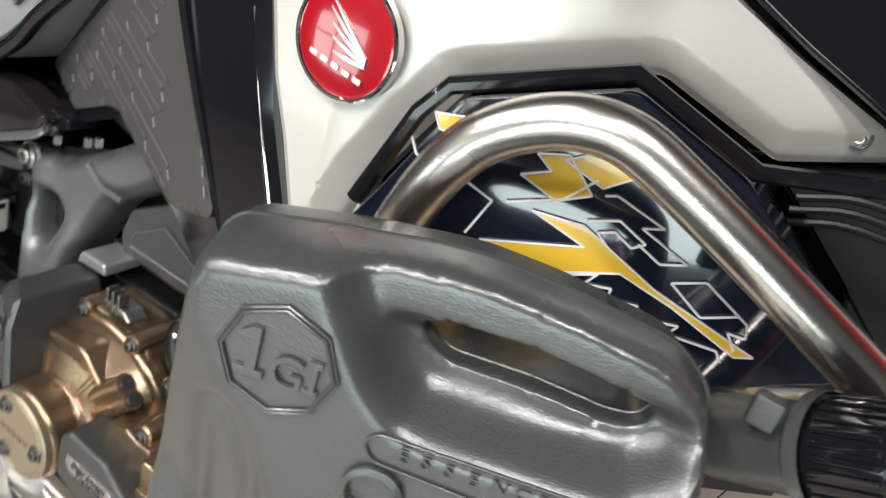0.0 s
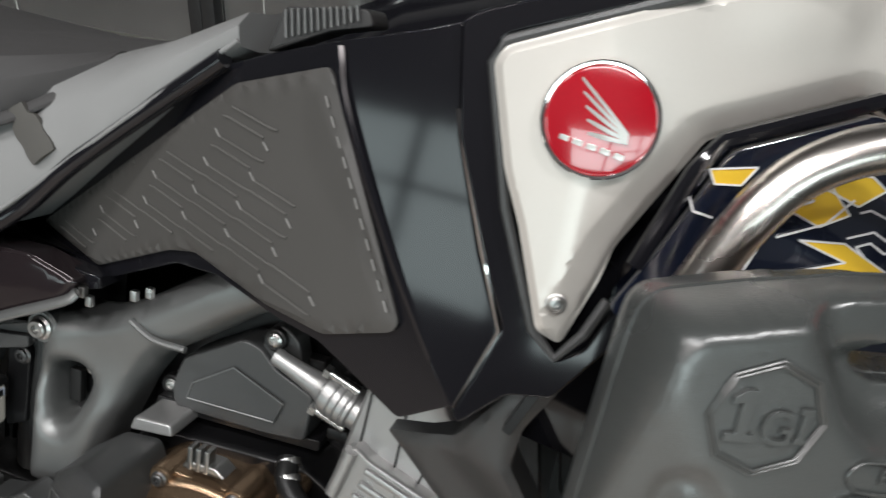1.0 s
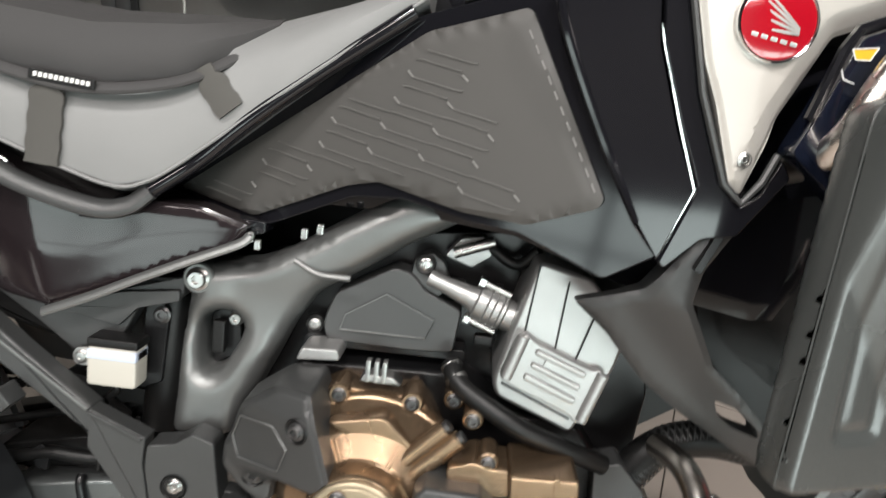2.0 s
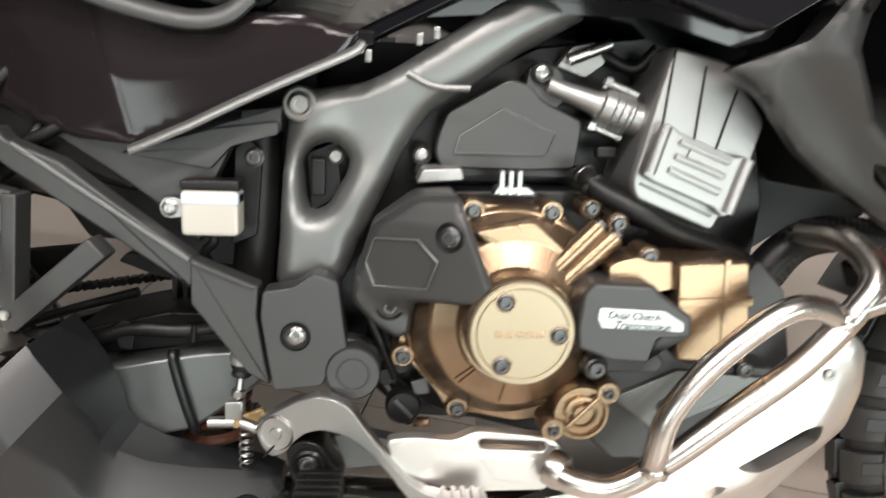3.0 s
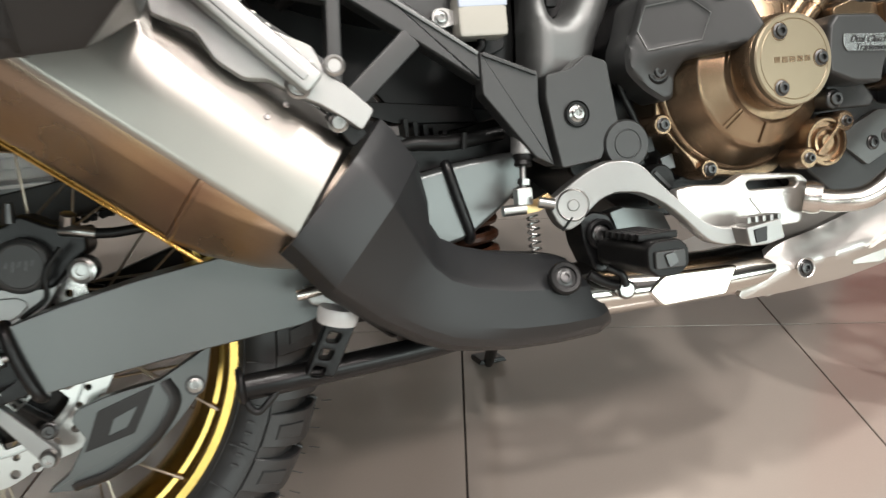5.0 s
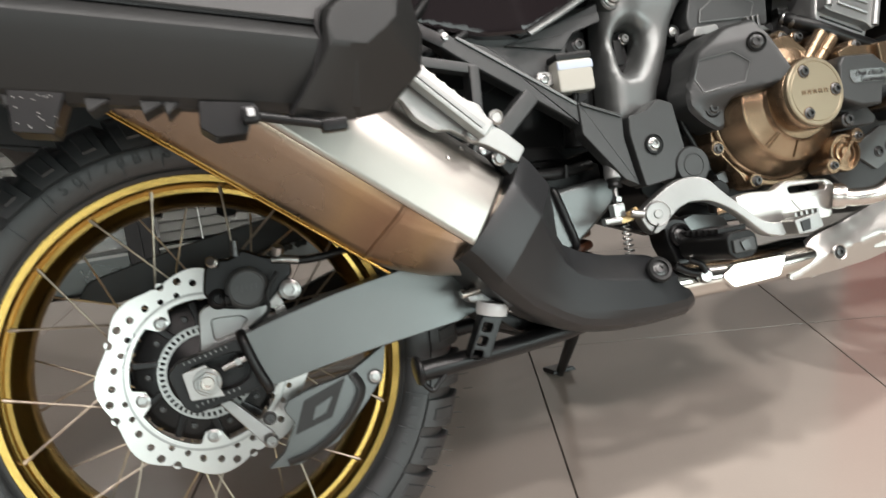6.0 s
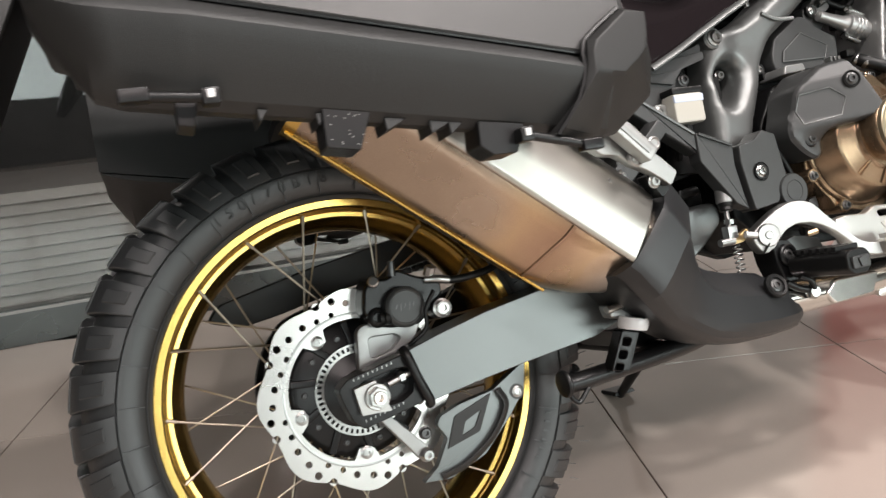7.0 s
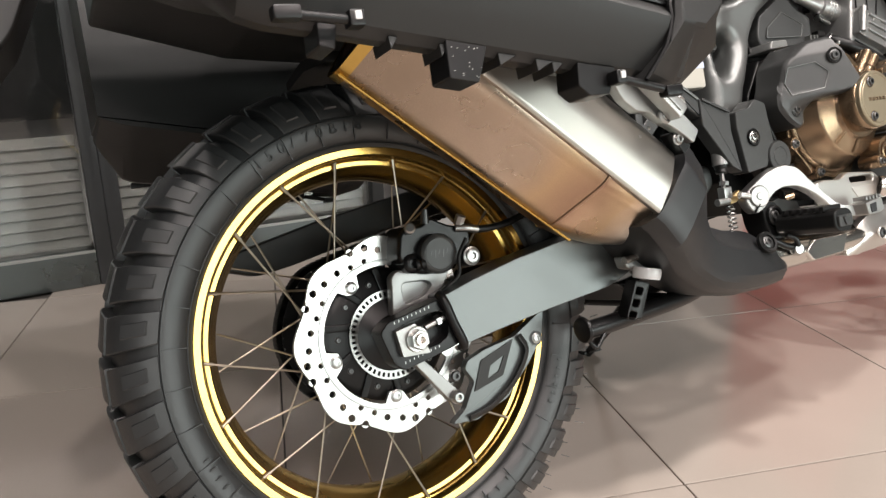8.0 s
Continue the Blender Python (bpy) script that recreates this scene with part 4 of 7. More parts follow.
part("rubber_stop", lathe([(0.018, 0), (0.0192, 0.005), (0.0192, 0.011), (0.018, 0.015), (0, 0.015)], (0.333, -0.125, 0.010), (0.25, -0.1, 1), 28), M_LINE, motorcycle, "pale grey round stand stop")
part("stop_bracket", plate([(0.308, 0.045), (0.345, 0.038), (0.37, 0.020), (0.385, 0.015), (0.365, 0.004), (0.335, 0.022), (0.312, 0.028)], -0.115, 0.02, 0.003, 0.004), M_ALU, motorcycle)
bolt((0.362, -0.117, 0.022), 0.0075, motorcycle, M_BOLT, axis=(0.3, -1, 0.2), h=0.012, socket=False)
bolt((0.348, -0.117, 0.034), 0.006, motorcycle, M_BOLT, axis=(0.3, -1, 0.2), h=0.010, socket=False)
part("clamp_strap", tube([(0.30, -0.125, 0.040), (0.34, -0.12, 0.04), (0.37, -0.12, 0.012)], 0.005), M_STEEL, motorcycle)
part("lower_linkage", plate([(0.36, 0.0), (0.52, 0.02), (0.54, -0.02), (0.40, -0.035)], -0.03, 0.15, 0.006), M_DARK, motorcycle)
# side stand, reaching the floor on the far side
part("side_stand", tube([(0.60, 0.18, -0.045), (0.625, 0.30, -0.12), (0.648, 0.435, -0.207)], [0.013, 0.011, 0.009]), M_DARK, motorcycle, "black side stand")
part("side_stand_foot", plate([(0.632, -0.199), (0.675, -0.199), (0.68, -0.207), (0.628, -0.207)], 0.425, 0.055, 0.002, 0.002), M_DARK, motorcycle)


def side_case(far):
    """A hard side case: ribbed lower shell, smooth lid, corner bumper, catches under it."""
    case = thing("side_case", None, None, BIKE, "black textured plastic side case with a flush lid seam", "side case", "side cases")

    def q(x, y, z):
        return Vector((x, 2 * MID - y if far else y, z))

    def put(name, bm, mt, label="", angle=38):
        if far:
            bm.transform(Matrix.Translation((0, 2 * MID, 0)) @ Matrix.Diagonal((1, -1, 1, 1)))
        return part(name, bm, mt, case, label, angle)

    floor_z = lambda x: 0.2465 - 0.172 * x
    seam_z = lambda x: 0.3150 - 0.205 * x

    def row(x, f, k):
        """A section across the lower shell: f its lowest height, k pulls it in towards the wheel."""
        s = seam_z(x)
        g = (s - f) / 0.07
        pts = ((-0.205, f + 0.062 * g), (-0.30, f + 0.036 * g), (-0.372, f + 0.001 * g), (-0.386, f + 0.001 * g), (-0.396, f + 0.007 * g), (-0.406, f + 0.023 * g), (-0.4172, s - 0.026 * g), (-0.420, s - 0.0145 * g), (-0.4185, s - 0.010 * g), (-0.412, s - 0.002), (-0.410, s - 0.0012), (-0.30, s - 0.001), (-0.205, s - 0.001))
        return [Vector((x, -0.205 + (y + 0.205) * k, z)) for y, z in pts]

    put("lower_shell", loft([row(-0.264, 0.352, 0.84), row(-0.256, 0.336, 0.88), row(-0.230, 0.292, 0.945), row(-0.212, 0.284, 0.965), row(-0.172, floor_z(-0.172), 0.99), row(-0.163, floor_z(-0.163), 1), row(0.10, floor_z(0.10), 1), row(0.165, floor_z(0.165), 0.99)]), M_PLASTIC, angle=26)
    lid = []
    for x, k in ((-0.266, 0.82), (-0.256, 0.88), (-0.212, 0.965), (-0.172, 0.99), (-0.163, 1), (0.188, 1), (0.208, 0.9)):
        s = seam_z(x)
        pts = ((-0.205, s + 0.001), (-0.30, s + 0.001), (-0.4105, s + 0.001), (-0.4125, s + 0.0035), (-0.406, s + 0.09), (-0.396, s + 0.20), (-0.38, s + 0.26), (-0.34, s + 0.285), (-0.205, s + 0.287))
        lid.append([Vector((x, -0.205 + (y + 0.205) * k, z)) for y, z in pts])
    # the far lid takes blacker plastic, its shade put into the colour
    put("lid", loft(lid), mat("grey_black_lid_plastic", (0.045, 0.045, 0.045), 0.42, grain=150, bump=0.03) if not far else M_PLASTIC, "smooth dark grey lid", 26)
    # corner bumper: a faceted cap at the lower front corner
    face = ((0.150, 0.293), (0.182, 0.3155), (0.203, 0.314), (0.202, 0.300), (0.198, 0.284), (0.188, 0.2755), (0.172, 0.265), (0.160, 0.2665), (0.147, 0.269), (0.1455, 0.277), (0.1455, 0.285))
    outer = [Vector(p) for p in ((0.143, -0.416, 0.294), (0.183, -0.413, 0.3205), (0.205, -0.405, 0.3195), (0.221, -0.392, 0.303), (0.227, -0.386, 0.278), (0.222, -0.384, 0.250), (0.193, -0.365, 0.2235), (0.150, -0.388, 0.2155), (0.111, -0.405, 0.2225), (0.132, -0.413, 0.249), (0.1405, -0.416, 0.274))]
    inner_ = [Vector((x, -0.425 + 0.10 * max(0.0, x - 0.18), z)) for x, z in face]
    back = [Vector((p.x - (0.012 if p.x > 0.2 else 0), -0.22, max(p.z + 0.004, 0.278 - 0.1 * (p.x - 0.15)))) for p in outer]
    put("corner_bumper", loft([back, outer, [a.lerp(b, 0.10) + Vector((0, -0.0035, 0)) for a, b in zip(outer, inner_)], [a.lerp(b, 0.93) + Vector((0, -0.0005, 0)) for a, b in zip(outer, inner_)], inner_, [v.lerp(Vector((0.174, -0.425, 0.292)), 0.08) + Vector((0, -0.0004, 0)) for v in inner_]]), M_PLASTIC, "faceted black corner bumper", 17)
    put("bumper_gap", tube([tuple(v + Vector((-0.001, -0.001, 0.0005))) for v in (outer[8], outer[9], outer[10], outer[0], outer[1])], 0.0024, 6, 2), M_DARK)
    put("seam_line", tube([(x, -0.4125, seam_z(x)) for x in (-0.16, -0.1, 0.05, 0.140)], 0.0013, 6, 2), M_DARK)
    for poly, y in (([(-0.078, 0.268), (-0.040, 0.262), (-0.053, 0.232), (-0.079, 0.237)], -0.395), ([(0.046, 0.244), (0.087, 0.238), (0.077, 0.215), (0.055, 0.215), (0.044, 0.224)], -0.395), ([(-0.179, 0.282), (-0.164, 0.280), (-0.168, 0.262), (-0.180, 0.265)], -0.395)):
        put("mounting_clip", plate(poly, y, 0.03, 0.002, 0.002), M_DARK)
    for x0, z0, x1, z1, y, tip in ((0.081, 0.2270, 0.141, 0.2120, -0.402, 0), (-0.205, 0.2835, -0.156, 0.2785, -0.409, 1)):
        put("catch_rod", tube([(x0, y, z0), (x1, y, z1)], 0.0038, 12, 1), M_DARK, "dark steel catch rod")
        e, f = (x1, z1) if tip else (x0, z0)
        g, h = (x0, z0) if tip else (x1, z1)
        put("catch_block", box((e, y, f), (0.012, 0.014, 0.012), 0.002), M_DARK)
        put("catch_block", box((g, y, h), (0.020, 0.012, 0.010), 0.002), M_DARK)
        put("catch_tip", box((e, y - 0.0075, f + 0.001), (0.005, 0.002, 0.006), 0.0005), M_LINE)
    for x, w in ((-0.124, 0.008), (-0.082, 0.008), (-0.030, 0.018), (0.006, 0.018), (0.022, 0.012)):
        put("case_rib", plate([(x, floor_z(x) + 0.004), (x + w, floor_z(x + w) + 0.004), (x + 0.001, floor_z(x) - 0.0065)], -0.392, 0.03, 0.001, 0.001), M_PLASTIC)
    for k in range(18):
        x, d = -0.074 + 0.026 * rnd_.random(), 0.028 * rnd_.random()
        put("paint_fleck", box((x, -0.3953, 0.264 - 0.2 * (x + 0.06) - d), (0.0005, 0.0006, 0.0005), 0), M_CORD)
    return case


side_case(False)
side_case(True)

# ---- passenger footrest hanger ----
sub = part("subframe_arm", plate([(0.334, 0.3585), (0.342, 0.3600), (0.35, 0.349), (0.393, 0.332), (0.431, 0.302), (0.503, 0.249), (0.502, 0.219), (0.437, 0.264), (0.352, 0.322), (0.332, 0.338)], -0.107, 0.024, 0.006, 0.003), M_GREYPL, motorcycle, "grey pressed subframe arm")
part("arm_bolt", lathe([(0.005, 0), (0.0045, 0.003), (0, 0.004)], (0.3415, -0.107, 0.3485), n=14), M_BOLT, sub)
part("arm_tail", bar((0.25, -0.095, 0.398), (0.340, -0.098, 0.342), 0.017, 0.02, 0.003), M_DARK, sub)
# lighter bar on the dark arm: the light along its edge, painted on
part("arm_edge_light", bar((0.355, -0.1085, 0.346), (0.500, -0.1085, 0.247), 0.004, 0.003, 0.001), M_FRAME, sub)
vee = bar((0.3625, -0.120, 0.306), (0.354, -0.120, 0.200), 0.0135, 0.03, 0.003)
bar((0.431, -0.120, 0.2620), (0.352, -0.120, 0.1935), 0.0215, 0.03, 0.003, vee)
plate([(0.348, 0.2165), (0.363, 0.2145), (0.372, 0.199), (0.352, 0.184), (0.342, 0.206)], -0.1345, 0.028, 0.002, 0.003, bm=vee)
hanger = part("footrest_bracket", vee, M_GREYPL, motorcycle, "black cast footrest bracket")
part("bracket_bar", bar((0.245, -0.125, 0.329), (0.362, -0.122, 0.3015), 0.013, 0.02, 0.003), M_GREYPL, hanger)
part("bracket_bar", bar((0.24, -0.126, 0.322), (0.350, -0.123, 0.2365), 0.015, 0.026, 0.003), M_GREYPL, hanger)
part("bracket_bolt", lathe([(0.005, 0), (0.0045, 0.003), (0, 0.004)], (0.3535, -0.135, 0.203), n=14), M_BOLT, hanger)

# ---- frame and engine ----
FRAME = rounded([(0.87, 0.48), (0.843, 0.465), (0.805, 0.444), (0.749, 0.404), (0.714, 0.382), (0.689, 0.345), (0.671, 0.303), (0.651, 0.26), (0.635, 0.215), (0.567, 0.21), (0.571, 0.263), (0.575, 0.332), (0.579, 0.368), (0.581, 0.393), (0.593, 0.403), (0.606, 0.402), (0.622, 0.404), (0.649, 0.408), (0.679, 0.423), (0.769, 0.482), (0.80, 0.50)], 0.012, 3)
EYELET = rounded([(0.622, 0.353), (0.638, 0.341), (0.635, 0.323), (0.617, 0.290), (0.601, 0.284), (0.596, 0.296), (0.593, 0.332), (0.601, 0.346)], 0.008, 3)


def frame_h(x, z):
    d = edge_dist((x, z), FRAME)
    e = -edge_dist((x, z), EYELET)
    h = -0.014 * (1 - sstep(0, 0.018, d)) ** 2
    h -= 0.012 * (1 - sstep(0.0, 0.014, e))
    h -= 0.006 * sstep(0.42, 0.36, z) * sstep(0.0, 0.03, abs(x - 0.61)) * sstep(0.3, 0.35, z)
    return h + 0.004 * sstep(0.40, 0.47, z)


def eased(bm, rounds):
    """The same skin with its small unevenness smoothed away."""
    inner_verts = [v for v in bm.verts if all(e.is_manifold for e in v.link_edges)]
    for _ in range(rounds):
        bmesh.ops.smooth_vert(bm, verts=inner_verts, factor=0.5, use_axis_x=True, use_axis_y=True, use_axis_z=True)
    return bm


frame_plate = part("frame_plate", eased(relief(FRAME, [EYELET], frame_h, -0.05, 0.0045, side3(-0.078), rings=(0.002, 0.005, 0.009)), 4), M_FRAME, motorcycle, "satin grey frame spar with a long eyelet", 50)
part("spar_ridge", tube([(0.690, -0.0785, 0.417), (0.715, -0.0805, 0.406), (0.747, -0.0815, 0.405)], 0.0032, 8), M_FRAME, frame_plate)
part("bolt_boss", lathe([(0.0165, -0.02), (0.0165, 0.004), (0.0145, 0.006), (0, 0.006)], (0.594, -0.071, 0.386), n=30), M_FRAME, frame_plate)
bolt((0.594, -0.077, 0.386), 0.0088, frame_plate, M_BOLT, h=0.008)
part("inner_bracket", plate([(0.596, 0.34), (0.625, 0.352), (0.63, 0.30), (0.60, 0.282)], -0.035, 0.01, 0.002), M_DARK, frame_plate)
part("inner_switch", box((0.608, -0.045, 0.318), (0.014, 0.01, 0.036), 0.003), M_HOSE, frame_plate)
bolt((0.624, -0.04, 0.338), 0.006, frame_plate, M_BOLT, h=0.006)
pivot_cover = part("pivot_cover", plate([(0.5645, 0.2215), (0.592, 0.226), (0.61, 0.239), (0.632, 0.231), (0.639, 0.178), (0.643, 0.150), (0.623, 0.145), (0.618, 0.133), (0.574, 0.128), (0.569, 0.156), (0.5625, 0.198)], -0.117, 0.03, 0.0035, 0.004), M_GREYPL, motorcycle, "dark grey plastic pivot cover")
part("cover_recess", lathe([(0.0135, 0.001), (0.0120, -0.001), (0.0115, 0.0012), (0.0095, 0.0012), (0.009, -0.004), (0, -0.004)], (0.594, -0.1178, 0.1805), n=28), M_HOSE, pivot_cover)
bolt((0.595, -0.1165, 0.1815), 0.0066, pivot_cover, M_BOLT, h=0.005)
heel = part("heel_guard", plate([(0.501, 0.249), (0.5605, 0.2245), (0.5585, 0.196), (0.5655, 0.152), (0.570, 0.131), (0.55, 0.142), (0.5005, 0.2075)], -0.110, 0.022, 0.0035, 0.003), M_GREYPL, motorcycle, "dark grey plastic heel guard")
part("guard_lip", bar((0.503, -0.1125, 0.246), (0.557, -0.1125, 0.2235), 0.004, 0.003, 0.001), M_GREYPL, heel)
part("pivot_cap", lathe([(0.0255, -0.02), (0.0255, 0.003), (0.0235, 0.006), (0.0155, 0.006), (0.0150, 0.0052), (0.0142, 0.0052), (0.0135, 0.0062), (0, 0.0062)], (0.646, -0.114, 0.146), n=44), M_GREYPL, motorcycle, "round grey pivot cap")
part("cap_collar", plate([(0.618, 0.138), (0.622, 0.165), (0.640, 0.175), (0.668, 0.165), (0.672, 0.14), (0.655, 0.115), (0.63, 0.118)], -0.100, 0.02, 0.004, 0.008), M_GREYPL, motorcycle)
# brake fluid reservoir
res = part("fluid_reservoir", box((0.515, -0.078, 0.287), (0.052, 0.030, 0.043), 0.005), M_MILK, motorcycle, "milky plastic fluid reservoir")
part("reservoir_cap", box((0.5155, -0.078, 0.3120), (0.0525, 0.031, 0.010), 0.003), M_HOSE, res, "black reservoir cap")
part("fluid", box((0.5155, -0.0795, 0.3), (0.051, 0.0285, 0.011), 0.002), mat("bluish_plastic", (0.45, 0.5, 0.6), 0.35, vary=0.05, bump=0), res)
part("reservoir_ear", plate([(0.466, 0.290), (0.470, 0.298), (0.480, 0.299), (0.492, 0.295), (0.492, 0.282), (0.478, 0.279), (0.469, 0.281)], -0.076, 0.004, 0.001, 0.003), M_ALU, res)
bolt((0.476, -0.076, 0.289), 0.0055, res, M_BOLT, h=0.004)
part("reservoir_spout", tube([(0.515, -0.078, 0.267), (0.515, -0.078, 0.258), (0.505, -0.07, 0.245), (0.515, -0.05, 0.22)], 0.0045), M_HOSE, res)
part("tail_inner_panel", plate([(0.36, 0.36), (0.425, 0.318), (0.47, 0.285), (0.50, 0.255), (0.508, 0.30), (0.533, 0.352), (0.575, 0.360), (0.578, 0.385), (0.46, 0.348)], -0.066, 0.02, 0.004, 0.004), M_GREYPL, motorcycle, "dark grey inner side panel")
part("inner_panel_step", plate([(0.432, 0.338), (0.515, 0.362), (0.574, 0.370), (0.574, 0.358), (0.531, 0.346), (0.512, 0.325)], -0.072, 0.008, 0.002, 0.003), M_GREYPL, motorcycle)
part("shock_absorber", tube([(0.552, -0.025, 0.355), (0.548, -0.025, 0.28), (0.54, -0.02, 0.2)], [0.018, 0.021, 0.022], 18), M_HOSE, motorcycle, "black shock absorber body")
part("shock_lug", plate([(0.53, 0.345), (0.545, 0.352), (0.556, 0.34), (0.55, 0.26), (0.525, 0.25)], -0.05, 0.02, 0.003, 0.004), M_DARK, motorcycle)
bolt((0.548, -0.05, 0.335), 0.007, motorcycle, M_BBOLT, h=0.005)

part("inner_fender", plate([(0.30, 0.42), (0.60, 0.42), (0.60, 0.20), (0.475, 0.176), (0.445, 0.205), (0.42, 0.235), (0.36, 0.24), (0.29, 0.345)], 0.035, 0.02, 0.004), M_HOSE, motorcycle, "black plastic inner rear fender")
# added black backing that keeps the gaps between engine parts dark
part("dark_backing_plate", plate([(0.50, 0.12), (0.62, 0.09), (0.72, 0.05), (1.03, 0.08), (1.10, 0.20), (1.16, 0.24), (1.28, 0.27), (1.28, 0.40), (1.16, 0.46), (1.02, 0.50), (0.88, 0.53), (0.72, 0.46), (0.58, 0.46), (0.50, 0.30)], 0.13, 0.02, 0.004), M_HOSE, motorcycle)
core = part("engine_core", plate([(0.60, 0.30), (0.62, 0.385), (0.72, 0.40), (0.82, 0.45), (0.98, 0.47), (1.05, 0.40), (1.07, 0.30), (1.06, 0.19), (1.05, 0.09), (0.90, 0.05), (0.70, 0.06), (0.63, 0.12)], -0.012, 0.15, 0.006), M_DARK, motorcycle, "black painted crankcase")
crank = part("crankcase", plate([(0.655, 0.15), (0.66, 0.25), (0.70, 0.31), (0.86, 0.315), (0.92, 0.28), (0.99, 0.275), (1.045, 0.20), (1.05, 0.10), (0.95, 0.055), (0.82, 0.065), (0.72, 0.09)], -0.065, 0.06, 0.008, 0.01), M_DARK, core)
CLUTCH = (0.787, 0, 0.2045)
flange = part("cover_flange", plate([(0.690, 0.22), (0.686, 0.165), (0.698, 0.153), (0.725, 0.122), (0.735, 0.104), (0.76, 0.103), (0.80, 0.095), (0.83, 0.100), (0.85, 0.125), (0.868, 0.18), (0.862, 0.25), (0.838, 0.292), (0.822, 0.308), (0.812, 0.302), (0.762, 0.304), (0.750, 0.308), (0.735, 0.300), (0.70, 0.27)], -0.108, 0.05, 0.004, 0.008), M_BRONZE, motorcycle, "bronze painted clutch housing")
clutch = part("clutch_cover", lathe([(0.099, 0.098), (0.0985, 0.110), (0.0965, 0.114), (0.0936, 0.1155), (0.0925, 0.119), (0.0765, 0.147), (0.0745, 0.1495), (0.0712, 0.1508), (0.0700, 0.1512), (0.0535, 0.1585), (0.0510, 0.1605), (0.0492, 0.166), (0, 0.166)], CLUTCH, n=96), M_BRONZE, flange)
part("filler_web", plate([(0.745, 0.285), (0.80, 0.296), (0.83, 0.27), (0.842, 0.24), (0.815, 0.255), (0.78, 0.26)], -0.150, 0.045, 0.006, 0.008), M_BRONZE, flange)
part("clutch_cap", lathe([(0.0435, 0.19), (0.0435, 0.1965), (0.042, 0.198), (0.0385, 0.198), (0.0378, 0.1972), (0.037, 0.198), (0, 0.198)], (0.785, 0, 0.2095), n=64), mat("pale_bronze_cap", (0.34, 0.285, 0.20), 0.36, 0.75, vary=0.05, grain=150, bump=0.03), clutch, "round pale bronze inspection cap")
part("cap_neck", lathe([(0.0465, 0.14), (0.0465, 0.184), (0.0455, 0.188), (0.0435, 0.19)], (0.785, 0, 0.2095), n=64), M_BRONZE, clutch)
for x, z in ((0.770, 0.236), (0.815, 0.209), (0.769, 0.183)):
    part("bolt_recess", lathe([(0.0092, 0.0), (0.0088, 0.0008), (0.0072, 0.0008)], (x, -0.1975, z), n=24), M_BRONZE, clutch)
    bolt((x, -0.1975, z), 0.0056, clutch, M_BBOLT, h=0.005)
for k, w in enumerate((0.0062, 0.0062, 0.0062, 0.0062, 0.0062)):
    part("raised_mark", box((0.7655 + 0.0085 * k, -0.1982, 0.2095), (w, 0.0008, 0.0055), 0.0003), M_BRONZE, clutch)
for x, z in ((0.751, 0.298), (0.822, 0.298), (0.691, 0.162), (0.743, 0.111)):
    part("bolt_lug", lathe([(0.0115, -0.03), (0.0115, 0.003), (0.0095, 0.006), (0, 0.006)], (x, -0.109, z), n=22), M_BRONZE, flange)
    bolt((x, -0.115, z), 0.0054, flange, M_BBOLT, h=0.005)
for a in (115, 119, 64, 68, 225, 229, 262):
    r_ = radians(a)
    c_, s_ = math.cos(r_), math.sin(r_)
    part("cover_rib", bar((0.787 + 0.050 * c_, -0.1595, 0.2045 + 0.050 * s_), (0.787 + 0.0715 * c_, -0.1505, 0.2045 + 0.0715 * s_), 0.0016, 0.005, 0.0005), M_BRONZE, clutch)
part("neck_collar", lathe([(0.0505, 0.158), (0.0500, 0.1615), (0.0485, 0.163), (0.0465, 0.1635)], (0.786, 0, 0.207), n=64), M_BRONZE, clutch)
GUARD_C = [(0.653, 0.257), (0.662, 0.287), (0.698, 0.314), (0.733, 0.317), (0.739, 0.300), (0.751, 0.270), (0.7605, 0.2445), (0.751, 0.231), (0.745, 0.2265), (0.713, 0.2235), (0.700, 0.2215), (0.696, 0.187), (0.684, 0.184), (0.664, 0.197), (0.645, 0.217), (0.646, 0.242)]
guard_o = rounded(GUARD_C, [0.006] * 4 + [0.002] * 7 + [0.008] * 5, 3)
FIELD = [(0.6565, 0.254), (0.664, 0.2765), (0.700, 0.279), (0.716, 0.262), (0.708, 0.238), (0.664, 0.2345)]


def guard_face(x, z):
    """How far the guard stands out: a lower lobe, a rising wing and a bevelled top."""
    wing = max(0.0, 0.571 * x - 0.3725) * sstep(0.206, 0.232, z)
    return 0.0015 + wing - 0.35 * max(0.0, z - 0.292)


def guard_h(x, z):
    d = edge_dist((x, z), guard_o)
    return guard_face(x, z) - 0.006 * (1 - sstep(0, 0.006, d)) ** 2 - 0.0012 * sstep(-0.001, 0.001, edge_dist((x, z), FIELD))


clutch_guard = part("clutch_guard", relief(guard_o, [], guard_h, -0.045, 0.0036, side3(-0.133), rings=(0.0015, 0.0035, 0.006)), M_GREYPL, motorcycle, "dark grey faceted plastic clutch guard", 40)
part("bolt_recess", lathe([(0.0125, 0.0005), (0.0112, 0.0015), (0.0095, 0.0), (0, 0.0)], (0.7255, -0.1775, 0.2845), (-0.45, -1, 0), 24), M_HOSE, clutch_guard)
part("bolt_recess", lathe([(0.0125, 0.0005), (0.0112, 0.0015), (0.0095, 0.0), (0, 0.0)], (0.678, -0.1345, 0.214), n=24), M_HOSE, clutch_guard)
bolt((0.7255, -0.1775, 0.2845), 0.0062, clutch_guard, M_BBOLT, h=0.005, axis=(-0.45, -1, 0))
bolt((0.678, -0.1345, 0.214), 0.0062, clutch_guard, M_BBOLT, h=0.005)
